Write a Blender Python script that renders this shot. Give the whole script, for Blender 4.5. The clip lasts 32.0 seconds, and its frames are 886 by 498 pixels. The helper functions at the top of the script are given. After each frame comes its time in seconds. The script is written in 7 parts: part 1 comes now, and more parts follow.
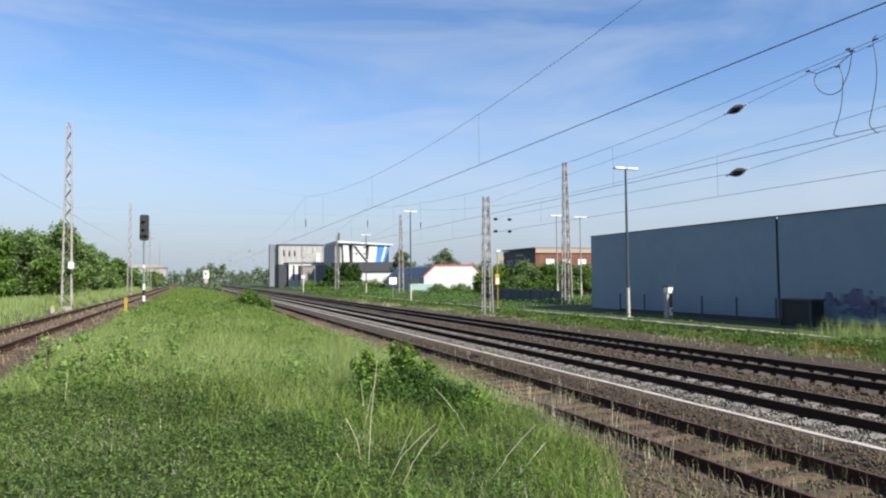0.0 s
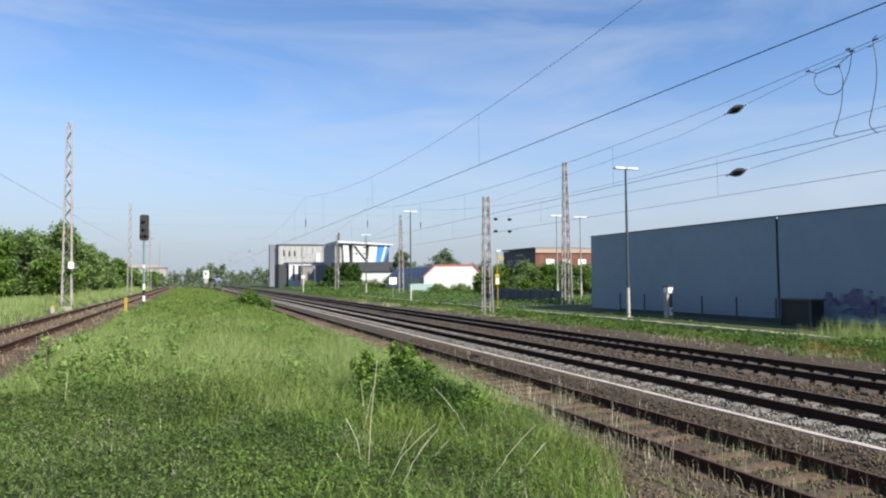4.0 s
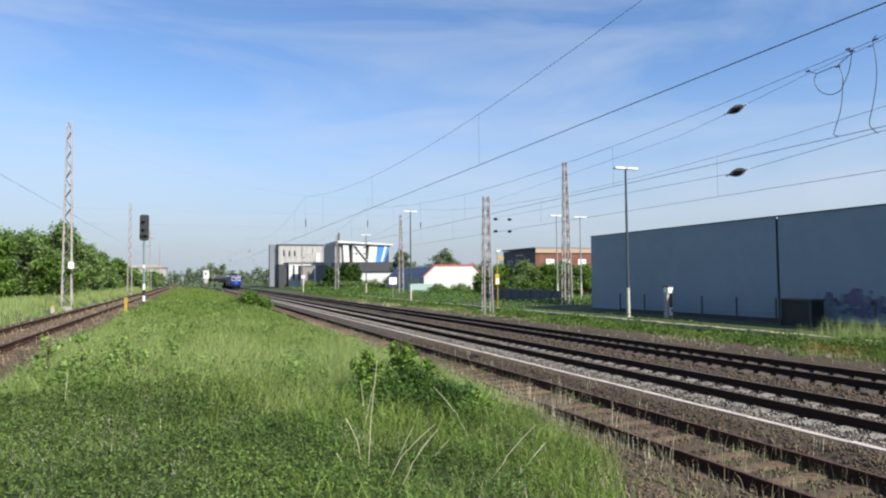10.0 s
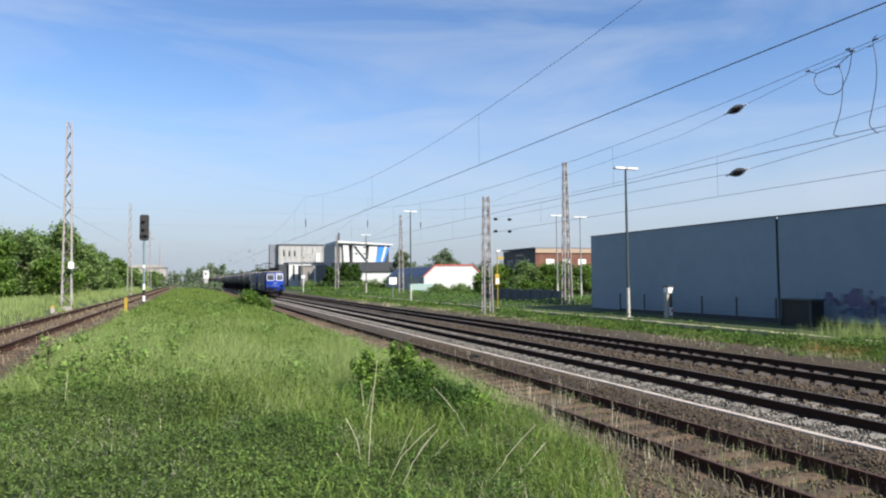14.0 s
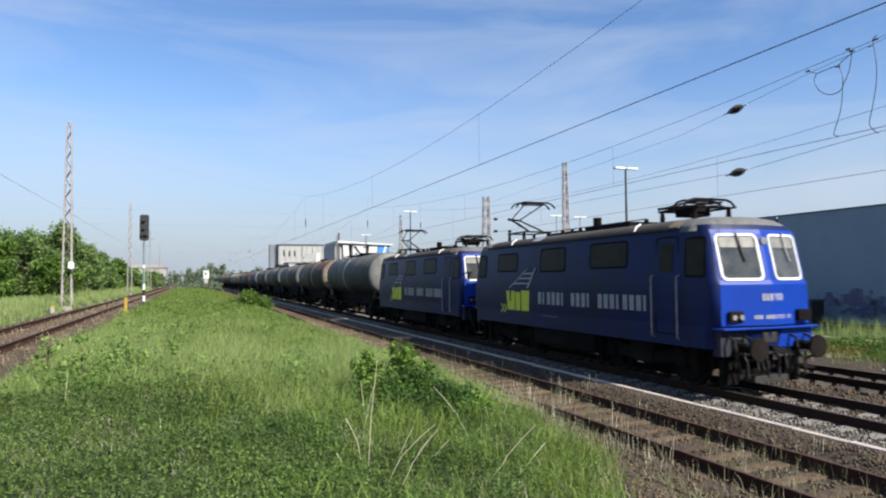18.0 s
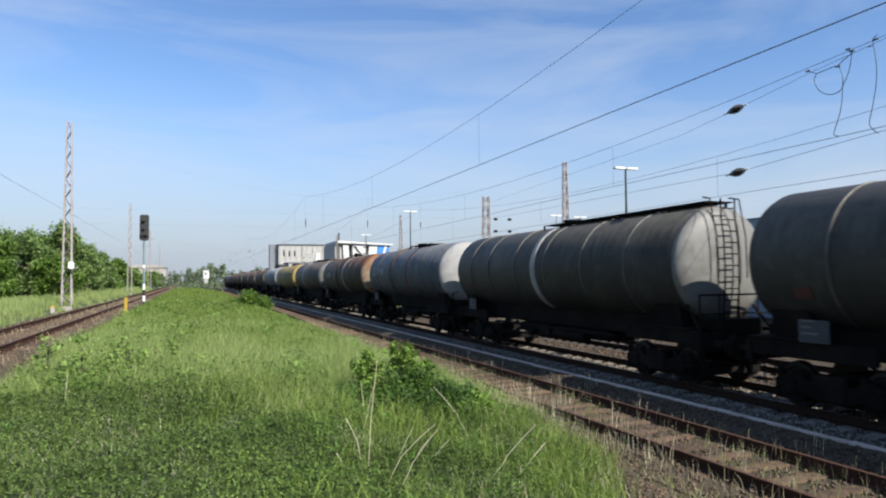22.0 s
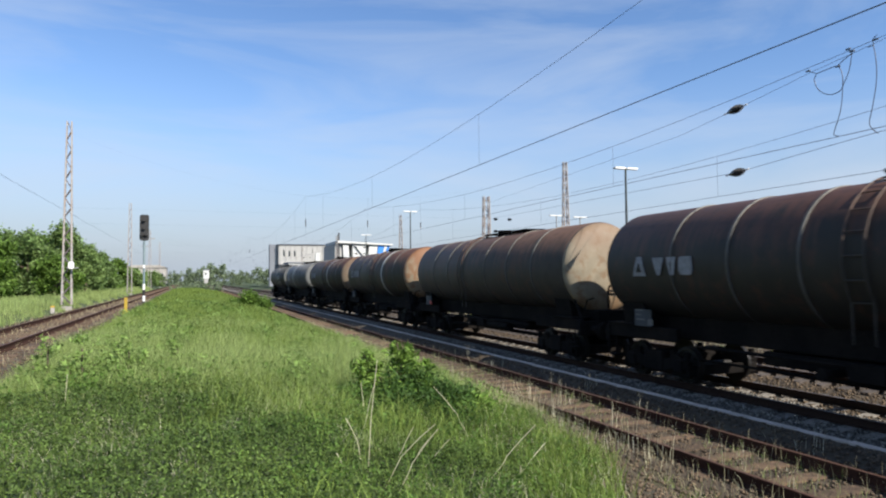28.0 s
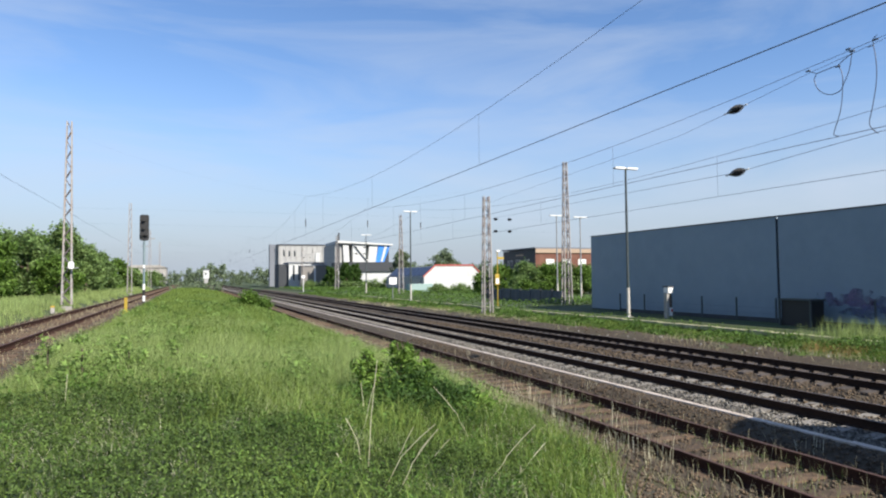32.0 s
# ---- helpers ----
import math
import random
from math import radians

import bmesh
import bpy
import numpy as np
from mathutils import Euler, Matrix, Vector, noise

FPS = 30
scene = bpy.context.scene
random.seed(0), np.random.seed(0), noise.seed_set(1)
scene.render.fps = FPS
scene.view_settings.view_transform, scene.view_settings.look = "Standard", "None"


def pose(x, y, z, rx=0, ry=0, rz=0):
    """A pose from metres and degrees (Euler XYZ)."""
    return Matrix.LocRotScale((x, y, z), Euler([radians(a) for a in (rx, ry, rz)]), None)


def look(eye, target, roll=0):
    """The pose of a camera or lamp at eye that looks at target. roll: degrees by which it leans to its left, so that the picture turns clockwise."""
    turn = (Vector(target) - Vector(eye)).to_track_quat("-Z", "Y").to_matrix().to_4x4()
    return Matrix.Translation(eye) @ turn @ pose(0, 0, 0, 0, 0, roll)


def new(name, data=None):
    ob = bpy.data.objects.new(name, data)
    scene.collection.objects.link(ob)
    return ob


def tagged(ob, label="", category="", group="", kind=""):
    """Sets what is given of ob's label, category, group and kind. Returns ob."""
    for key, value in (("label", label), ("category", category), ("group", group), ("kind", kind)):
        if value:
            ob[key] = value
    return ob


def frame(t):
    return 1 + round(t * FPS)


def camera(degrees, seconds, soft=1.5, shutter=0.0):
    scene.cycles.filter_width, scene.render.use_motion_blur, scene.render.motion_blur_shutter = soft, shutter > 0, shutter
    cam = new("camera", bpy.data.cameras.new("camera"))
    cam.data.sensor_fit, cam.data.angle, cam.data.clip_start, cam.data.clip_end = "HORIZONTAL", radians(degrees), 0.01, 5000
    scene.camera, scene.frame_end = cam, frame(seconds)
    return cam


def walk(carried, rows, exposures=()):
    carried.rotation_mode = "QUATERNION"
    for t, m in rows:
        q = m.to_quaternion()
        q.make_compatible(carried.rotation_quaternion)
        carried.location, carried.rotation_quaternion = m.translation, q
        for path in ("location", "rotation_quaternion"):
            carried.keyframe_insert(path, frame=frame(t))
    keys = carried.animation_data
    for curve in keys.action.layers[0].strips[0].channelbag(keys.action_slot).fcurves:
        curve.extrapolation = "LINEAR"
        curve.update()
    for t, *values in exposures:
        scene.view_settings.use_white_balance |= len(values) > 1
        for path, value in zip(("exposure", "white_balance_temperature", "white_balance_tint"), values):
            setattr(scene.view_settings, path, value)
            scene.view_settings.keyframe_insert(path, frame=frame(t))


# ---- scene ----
cam = camera(68.1, 32.0, soft=2.1, shutter=0.1)
EYE = Vector((0.0, 0.0, 2.655))
YAW, PITCH, LEAN = 0.3682, 0.0446, -0.0094
ahead = Vector((math.sin(YAW) * math.cos(PITCH), math.cos(YAW) * math.cos(PITCH), math.sin(PITCH)))
flat = Vector((math.cos(YAW), -math.sin(YAW), 0.0))
right = flat * math.cos(LEAN) + flat.cross(ahead) * math.sin(LEAN)
STAND = Matrix.Translation(EYE) @ Matrix((right, right.cross(ahead), -ahead)).transposed().to_4x4()
walk(cam, [(0.0, STAND), (32.0, STAND)])

# ---- daylight ----
SUN_EL, SUN_AZ = radians(38.5), math.atan2(0.46, -0.89)
scene.view_settings.exposure = 0.7


def daylight():
    world = bpy.data.worlds.new("sky")
    scene.world = world
    world.use_nodes = True
    nt = world.node_tree
    nt.nodes.clear()
    out = nt.nodes.new("ShaderNodeOutputWorld")
    back = nt.nodes.new("ShaderNodeBackground")
    sky = nt.nodes.new("ShaderNodeTexSky")
    sky.sky_type, sky.sun_disc = "NISHITA", False
    sky.sun_elevation, sky.sun_rotation = SUN_EL, SUN_AZ
    sky.air_density, sky.dust_density, sky.ozone_density = 1.0, 0.1, 3.0
    co = nt.nodes.new("ShaderNodeTexCoord")
    mp = nt.nodes.new("ShaderNodeMapping")
    mp.inputs["Scale"].default_value = (1.2, 2.2, 7.0)
    mp.inputs["Location"].default_value = (2.3, 0.7, 0.4)
    mp.inputs["Rotation"].default_value = (0.0, radians(9), radians(25))
    nz = nt.nodes.new("ShaderNodeTexNoise")
    nz.inputs["Scale"].default_value, nz.inputs["Detail"].default_value = 1.6, 8
    nz.inputs["Roughness"].default_value, nz.inputs["Distortion"].default_value = 0.55, 0.5
    ramp = nt.nodes.new("ShaderNodeValToRGB")
    ramp.color_ramp.elements[0].position, ramp.color_ramp.elements[1].position = 0.42, 0.84
    ramp.color_ramp.elements[1].color = (0.7, 0.7, 0.7, 1)
    mix = nt.nodes.new("ShaderNodeMix")
    mix.data_type = "RGBA"
    mix.inputs["B"].default_value = (3.5, 4.0, 4.8, 1)
    link = nt.links.new
    link(co.outputs["Generated"], mp.inputs["Vector"])
    link(mp.outputs["Vector"], nz.inputs["Vector"])
    link(nz.outputs["Fac"], ramp.inputs["Fac"])
    link(ramp.outputs["Color"], mix.inputs["Factor"])
    tint = nt.nodes.new("ShaderNodeHueSaturation")
    tint.inputs["Saturation"].default_value, tint.inputs["Value"].default_value = 1.12, 1.0
    shade = nt.nodes.new("ShaderNodeMix")
    shade.data_type, shade.blend_type = "RGBA", "MULTIPLY"
    shade.inputs["Factor"].default_value, shade.inputs["B"].default_value = 1.0, (1.0, 0.95, 0.99, 1)
    link(sky.outputs["Color"], shade.inputs["A"])
    link(shade.outputs["Result"], tint.inputs["Color"])
    sep = nt.nodes.new("ShaderNodeSeparateXYZ")
    link(co.outputs["Generated"], sep.inputs["Vector"])
    low = nt.nodes.new("ShaderNodeMapRange")
    low.interpolation_type = "SMOOTHSTEP"
    low.inputs["From Min"].default_value, low.inputs["From Max"].default_value = 0.30, -0.02
    link(sep.outputs["Z"], low.inputs["Value"])
    haze = nt.nodes.new("ShaderNodeMix")
    haze.data_type = "RGBA"
    haze.inputs["B"].default_value = (2.46, 2.86, 3.42, 1)
    link(low.outputs["Result"], haze.inputs["Factor"])
    link(tint.outputs["Color"], haze.inputs["A"])
    link(haze.outputs["Result"], mix.inputs["A"])
    link(mix.outputs["Result"], back.inputs["Color"])
    back.inputs["Strength"].default_value = 0.11
    link(back.outputs["Background"], out.inputs["Surface"])
    lamp = bpy.data.lights.new("sun", "SUN")
    lamp.energy, lamp.angle, lamp.color = 5.0, radians(0.53), (1.0, 0.95, 0.87)
    sun = new("sun", lamp)
    way = Vector((math.sin(SUN_AZ) * math.cos(SUN_EL), math.cos(SUN_AZ) * math.cos(SUN_EL), math.sin(SUN_EL)))
    sun.matrix_world = look(way * 200, (0, 0, 0))


daylight()


# ---- materials ----
def mat(name, a, b=None, rough=0.7, metal=0.0, scale=8.0, bump=0.0, big=None, streak=None, island=0.0, spec=0.5, clear=0.0, trans=0.0):
    """A surface of colour a mixed with b by fine noise and with the colour big by broad noise; streak: a colour run down in drips."""
    m = bpy.data.materials.new(name)
    m.use_nodes = True
    nt = m.node_tree
    bs = nt.nodes["Principled BSDF"]
    link = nt.links.new
    co = nt.nodes.new("ShaderNodeTexCoord")

    def noise_fac(sc, lo, hi, stretch=None):
        nz = nt.nodes.new("ShaderNodeTexNoise")
        nz.inputs["Scale"].default_value, nz.inputs["Detail"].default_value = sc, 6
        if stretch:
            mp = nt.nodes.new("ShaderNodeMapping")
            mp.inputs["Scale"].default_value = stretch
            link(co.outputs["Object"], mp.inputs["Vector"])
            link(mp.outputs["Vector"], nz.inputs["Vector"])
        else:
            link(co.outputs["Object"], nz.inputs["Vector"])
        mr = nt.nodes.new("ShaderNodeMapRange")
        mr.inputs["From Min"].default_value, mr.inputs["From Max"].default_value = lo, hi
        link(nz.outputs["Fac"], mr.inputs["Value"])
        return mr.outputs["Result"], nz

    def blend(fac, col_a, col_b):
        mx = nt.nodes.new("ShaderNodeMix")
        mx.data_type = "RGBA"
        link(fac, mx.inputs["Factor"])
        for key, c in (("A", col_a), ("B", col_b)):
            if isinstance(c, tuple):
                mx.inputs[key].default_value = (*c, 1)
            else:
                link(c, mx.inputs[key])
        return mx.outputs["Result"]

    b = b or tuple(0.75 * v for v in a)
    fac, nz = noise_fac(scale, 0.3, 0.7)
    col = blend(fac, a, b)
    if big:
        col = blend(noise_fac(scale * 0.09, 0.45, 0.75)[0], col, big)
    if streak:
        col = blend(noise_fac(2.2, 0.48, 0.8, (1.0, 1.0, 0.22))[0], col, streak)
    if island:
        src = nt.nodes.new("ShaderNodeNewGeometry").outputs["Random Per Island"] if island > 0 else nt.nodes.new("ShaderNodeObjectInfo").outputs["Random"]
        hs = nt.nodes.new("ShaderNodeHueSaturation")
        mr = nt.nodes.new("ShaderNodeMapRange")
        mr.inputs["To Min"].default_value, mr.inputs["To Max"].default_value = 1 - abs(island), 1 + abs(island)
        link(src, mr.inputs["Value"])
        link(mr.outputs["Result"], hs.inputs["Value"])
        link(col, hs.inputs["Color"])
        col = hs.outputs["Color"]
    link(col, bs.inputs["Base Color"])
    bs.inputs["Roughness"].default_value, bs.inputs["Metallic"].default_value = rough, metal
    bs.inputs["Specular IOR Level"].default_value = spec
    bs.inputs["Coat Weight"].default_value = clear
    bs.inputs["Transmission Weight"].default_value = trans
    if bump:
        bp = nt.nodes.new("ShaderNodeBump")
        bp.inputs["Strength"].default_value, bp.inputs["Distance"].default_value = bump, 0.02
        link(nz.outputs["Fac"], bp.inputs["Height"])
        link(bp.outputs["Normal"], bs.inputs["Normal"])
    return m


def leafy(name, a, b, island=0.35, through_light=0.35):
    """Leaf or blade: diffuse with light coming through."""
    m = mat(name, a, b, rough=0.6, scale=0.7, island=island, spec=0.25)
    nt = m.node_tree
    bs = nt.nodes["Principled BSDF"]
    tr = nt.nodes.new("ShaderNodeBsdfTranslucent")
    mx = nt.nodes.new("ShaderNodeMixShader")
    mx.inputs[0].default_value = through_light
    col = bs.inputs["Base Color"].links[0].from_socket
    nt.links.new(col, tr.inputs["Color"])
    nt.links.new(bs.outputs[0], mx.inputs[1])
    nt.links.new(tr.outputs[0], mx.inputs[2])
    nt.links.new(mx.outputs[0], nt.nodes["Material Output"].inputs["Surface"])
    return m


SOIL = mat("grassy_soil", (0.032, 0.055, 0.012), (0.05, 0.06, 0.02), 0.95, scale=3.0, bump=0.6, big=(0.045, 0.075, 0.018))
BALLAST_BROWN = mat("rusty_ballast", (0.07, 0.048, 0.027), (0.035, 0.025, 0.0145), 0.95, scale=22, bump=1.0, big=(0.08, 0.06, 0.033))
BALLAST_GREY = mat("grey_ballast", (0.08, 0.069, 0.055), (0.034, 0.028, 0.021), 0.95, scale=22, bump=1.0, big=(0.062, 0.048, 0.035))
STONES = mat("ballast_stone", (0.21, 0.193, 0.16), (0.08, 0.07, 0.056), 0.9, scale=14, bump=0.4, island=0.6)
STONES_BROWN = mat("rusty_stone", (0.116, 0.08, 0.047), (0.055, 0.038, 0.023), 0.9, scale=14, bump=0.4, island=0.55)
RUST = mat("rusty_rail", (0.05, 0.03, 0.021), (0.026, 0.016, 0.012), 0.92, scale=30, bump=0.3, spec=0.06)
RUSTBROWN = mat("red_rusty_rail", (0.07, 0.034, 0.023), (0.036, 0.019, 0.014), 0.88, scale=30, bump=0.3, spec=0.1)
RAILHEAD = mat("worn_rail_head", (0.2, 0.165, 0.145), (0.11, 0.08, 0.065), 0.5, metal=0.6, scale=12)
RUSTHEAD = mat("rusty_rail_head", (0.13, 0.068, 0.045), (0.085, 0.045, 0.03), 0.6, metal=0.4, scale=12)
CONC_SLEEPER = mat("concrete_sleeper", (0.25, 0.225, 0.19), (0.17, 0.147, 0.123), 0.85, scale=12, bump=0.3, island=-0.18)
WOOD_SLEEPER = mat("weathered_wood_sleeper", (0.14, 0.083, 0.046), (0.06, 0.037, 0.022), 0.9, scale=9, bump=0.5, big=(0.11, 0.075, 0.04), island=-0.45)
CONCRETE = mat("pale_concrete", (0.396, 0.374, 0.338), (0.288, 0.266, 0.238), 0.85, scale=10, bump=0.2, big=(0.252, 0.23, 0.202))
KERB = mat("whitened_kerb", (0.58, 0.49, 0.41), (0.42, 0.34, 0.28), 0.8, scale=5, bump=0.2, big=(0.34, 0.28, 0.22))
GALV = mat("galvanised_steel", (0.42, 0.42, 0.4), (0.3, 0.29, 0.28), 0.5, metal=0.7, scale=15)
MASTSTEEL = mat("weathered_mast_steel", (0.44, 0.43, 0.41), (0.34, 0.3, 0.27), 0.7, metal=0.3, scale=6, big=(0.33, 0.25, 0.2))
POLE_DARK = mat("dark_green_pole_paint", (0.06, 0.075, 0.07), (0.04, 0.05, 0.05), 0.5, scale=9)
POLE_PALE = mat("pale_pole_paint", (0.55, 0.52, 0.46), (0.4, 0.36, 0.3), 0.6, scale=9)
WIRE = mat("dark_wire", (0.11, 0.12, 0.14), (0.08, 0.085, 0.1), 0.5, metal=0.6)
INSUL = mat("glazed_insulator", (0.05, 0.045, 0.04), (0.03, 0.03, 0.03), 0.25)
PANEL = mat("slate_blue_cladding", (0.203, 0.268, 0.318), (0.178, 0.238, 0.285), 0.5, scale=1.2, big=(0.22, 0.283, 0.328))
BLACK = mat("black_rubber", (0.012, 0.012, 0.012), (0.02, 0.018, 0.016), 0.6, scale=20)
WHITE = mat("white_render", (0.58, 0.58, 0.56), (0.5, 0.5, 0.48), 0.85, scale=2, bump=0.1, streak=(0.45, 0.45, 0.43))
GREYB = mat("grey_facade", (0.42, 0.41, 0.39), (0.34, 0.33, 0.31), 0.85, scale=1.5, streak=(0.3, 0.29, 0.27))
DARKB = mat("anthracite_facade", (0.042, 0.045, 0.051), (0.03, 0.033, 0.036), 0.7, scale=2)
BLUEB = mat("bright_blue_facade", (0.04, 0.23, 0.7), (0.03, 0.2, 0.62), 0.5, scale=2)
BRICK = mat("red_brick", (0.17, 0.068, 0.042), (0.12, 0.05, 0.034), 0.9, scale=9, bump=0.3, big=(0.19, 0.092, 0.06))
SANDB = mat("pale_cornice", (0.42, 0.31, 0.22), (0.33, 0.24, 0.17), 0.9, scale=4)
ROOFRED = mat("red_roof_trim", (0.45, 0.09, 0.07), (0.36, 0.08, 0.06), 0.8, scale=5)
ROOFGREY = mat("grey_roofing", (0.2, 0.21, 0.23), (0.15, 0.16, 0.18), 0.8, scale=3)
SOLAR = mat("solar_panel_glass", (0.05, 0.07, 0.12), (0.04, 0.055, 0.1), 0.45, scale=2, spec=0.25)
GLASSD = mat("dark_window_glass", (0.03, 0.035, 0.04), (0.02, 0.025, 0.03), 0.08, spec=0.8)
YELLOW = mat("yellow_paint", (0.42, 0.3, 0.03), (0.36, 0.24, 0.02), 0.55, scale=7)
RED = mat("red_paint", (0.55, 0.05, 0.04), (0.45, 0.04, 0.03), 0.5, scale=7)
WHITEP = mat("white_paint", (0.8, 0.79, 0.76), (0.66, 0.64, 0.6), 0.5, scale=6)
LEAF = leafy("bush_leaf", (0.13, 0.215, 0.035), (0.09, 0.16, 0.026))
TREELEAF = leafy("tree_leaf", (0.2, 0.285, 0.088), (0.125, 0.195, 0.06), 0.45)
# leaf green paled and greyed to paint in the distance haze
HAZEDLEAF = leafy("hazed_leaf", (0.2, 0.25, 0.14), (0.15, 0.195, 0.11))
GRASS = leafy("grass_blade", (0.31, 0.375, 0.135), (0.225, 0.3, 0.092), 0.45)
HERB = leafy("herb_leaf", (0.125, 0.185, 0.042), (0.058, 0.1, 0.022), 0.75)
STRAW = leafy("dry_stalk", (0.5, 0.46, 0.29), (0.38, 0.33, 0.19), 0.25)
BUSHLEAF = leafy("young_bush_leaf", (0.19, 0.29, 0.055), (0.125, 0.215, 0.036), 0.6)
SAPLING = leafy("sapling_leaf", (0.24, 0.34, 0.09), (0.17, 0.27, 0.06), 0.5)
DULL = mat("faded_stencil_paint", (0.13, 0.13, 0.12), (0.09, 0.09, 0.085), 0.8, scale=8)
OLD_SLEEPER = mat("dirty_concrete_sleeper", (0.085, 0.066, 0.053), (0.045, 0.036, 0.029), 0.9, scale=12, bump=0.3, island=-0.3)
LICHEN = mat("lichen_stained_concrete", (0.42, 0.38, 0.25), (0.26, 0.25, 0.13), 0.9, scale=6, bump=0.3, big=(0.16, 0.18, 0.07))
BARE = mat("dry_sandy_earth", (0.078, 0.053, 0.03), (0.037, 0.027, 0.016), 0.95, scale=9, bump=0.8, big=(0.055, 0.05, 0.022))
BARK = mat("grey_brown_bark", (0.14, 0.1, 0.07), (0.07, 0.05, 0.035), 0.95, scale=12, bump=0.7)


# ---- mesh building ----
class Shape:
    """Collects faces; part() turns it into one mesh."""

    def __init__(self):
        self.v, self.f, self.smooth = [], [], []

    def add(self, verts, faces, smooth=False):
        n = len(self.v)
        self.v += [tuple(p) for p in verts]
        self.f += [tuple(n + i for i in f) for f in faces]
        self.smooth += [smooth] * len(faces)
        return self

    def box(self, lo, hi, bevel=0.0):
        (x0, y0, z0), (x1, y1, z1) = lo, hi
        b = min(bevel, 0.45 * min(x1 - x0, y1 - y0, z1 - z0)) if bevel else 0
        if not b:
            self.add([(x, y, z) for z in (z0, z1) for y in (y0, y1) for x in (x0, x1)],
                     [(0, 2, 3, 1), (4, 5, 7, 6), (0, 1, 5, 4), (2, 6, 7, 3), (0, 4, 6, 2), (1, 3, 7, 5)])
            return self
        bm = bmesh.new()
        bmesh.ops.create_cube(bm, size=1, matrix=Matrix.Translation(((x0 + x1) / 2, (y0 + y1) / 2, (z0 + z1) / 2)) @ Matrix.Diagonal((x1 - x0, y1 - y0, z1 - z0, 1)))
        bmesh.ops.bevel(bm, geom=bm.edges[:], offset=b, segments=2, profile=0.6, affect="EDGES")
        bm.verts.index_update()
        self.add([v.co[:] for v in bm.verts], [[v.index for v in f.verts] for f in bm.faces])
        bm.free()
        return self

    def tube(self, a, b, r, r2=None, seg=8, caps=True):
        a, b = Vector(a), Vector(b)
        r2 = r if r2 is None else r2
        d = (b - a).normalized()
        u = d.orthogonal().normalized()
        w = d.cross(u)
        ring = [(math.cos(2 * math.pi * i / seg), math.sin(2 * math.pi * i / seg)) for i in range(seg)]
        vs = [a + (u * c + w * s) * r for c, s in ring] + [b + (u * c + w * s) * r2 for c, s in ring]
        self.add(vs, [(i, (i + 1) % seg, seg + (i + 1) % seg, seg + i) for i in range(seg)], True)
        if caps:
            self.add(vs[:seg], [tuple(reversed(range(seg)))])
            self.add(vs[seg:], [tuple(range(seg))])
        return self

    def line(self, points, r, seg=6):
        for a, b in zip(points, points[1:]):
            self.tube(a, b, r, seg=seg, caps=False)
        return self

    def lathe(self, profile, axis_x, axis_z, seg=40, y0=0.0):
        """Rings (y, r) round an axis along y."""
        n = len(profile)
        vs = []
        for y, r in profile:
            vs += [(axis_x + r * math.sin(2 * math.pi * i / seg), y0 + y, axis_z + r * math.cos(2 * math.pi * i / seg)) for i in range(seg)]
        fs = []
        for k in range(n - 1):
            fs += [(k * seg + i, k * seg + (i + 1) % seg, (k + 1) * seg + (i + 1) % seg, (k + 1) * seg + i) for i in range(seg)]
        fs.append(tuple(range(seg - 1, -1, -1)))
        fs.append(tuple((n - 1) * seg + i for i in range(seg)))
        return self.add(vs, fs, True)

    def spin(self, profile, z, seg=24):
        """Rings (x, r) round an axle along x at height z."""
        n = len(profile)
        vs = [(x, r * math.sin(2 * math.pi * i / seg), z + r * math.cos(2 * math.pi * i / seg)) for x, r in profile for i in range(seg)]
        fs = [(k * seg + i, k * seg + (i + 1) % seg, (k + 1) * seg + (i + 1) % seg, (k + 1) * seg + i) for k in range(n - 1) for i in range(seg)]
        return self.add(vs, fs + [tuple(range(seg)), tuple((n - 1) * seg + i for i in range(seg))])

    def prism(self, outline, axis, lo, hi):
        """An outline of (a, b) drawn along an axis: 'x' (y, z), 'y' (x, z) or 'z' (x, y)."""
        put = {"x": lambda a, b, t: (t, a, b), "y": lambda a, b, t: (a, t, b), "z": lambda a, b, t: (a, b, t)}[axis]
        n = len(outline)
        vs = [put(a, b, lo) for a, b in outline] + [put(a, b, hi) for a, b in outline]
        return self.add(vs, [(i, (i + 1) % n, n + (i + 1) % n, n + i) for i in range(n)] + [tuple(reversed(range(n))), tuple(range(n, 2 * n))])

    def mesh(self, name, material):
        me = bpy.data.meshes.new(name)
        me.from_pydata(self.v, [], self.f)
        me.polygons.foreach_set("use_smooth", self.smooth)
        me.materials.append(material)
        bm = bmesh.new()
        bm.from_mesh(me)
        bmesh.ops.recalc_face_normals(bm, faces=bm.faces[:])
        bm.to_mesh(me)
        bm.free()
        return me


def rounded(x0, x1, z0, z1, r, n=4):
    pts = []
    for cx, cz, a in ((x1 - r, z1 - r, 0), (x0 + r, z1 - r, 90), (x0 + r, z0 + r, 180), (x1 - r, z0 + r, 270)):
        for i in range(n + 1):
            t = radians(a + 90 * i / n)
            pts.append((cx + r * math.cos(t), cz + r * math.sin(t)))
    return pts


def part(name, shape, material, parent=None, label=""):
    ob = new(name, shape.mesh(name, material))
    ob.parent = parent
    return tagged(ob, label)


def empty(name, label, category, group="", kind="", at=(0, 0, 0)):
    ob = tagged(new(name), label, category, group, kind)
    ob.location = at
    ob.empty_display_size = 0.2
    return ob


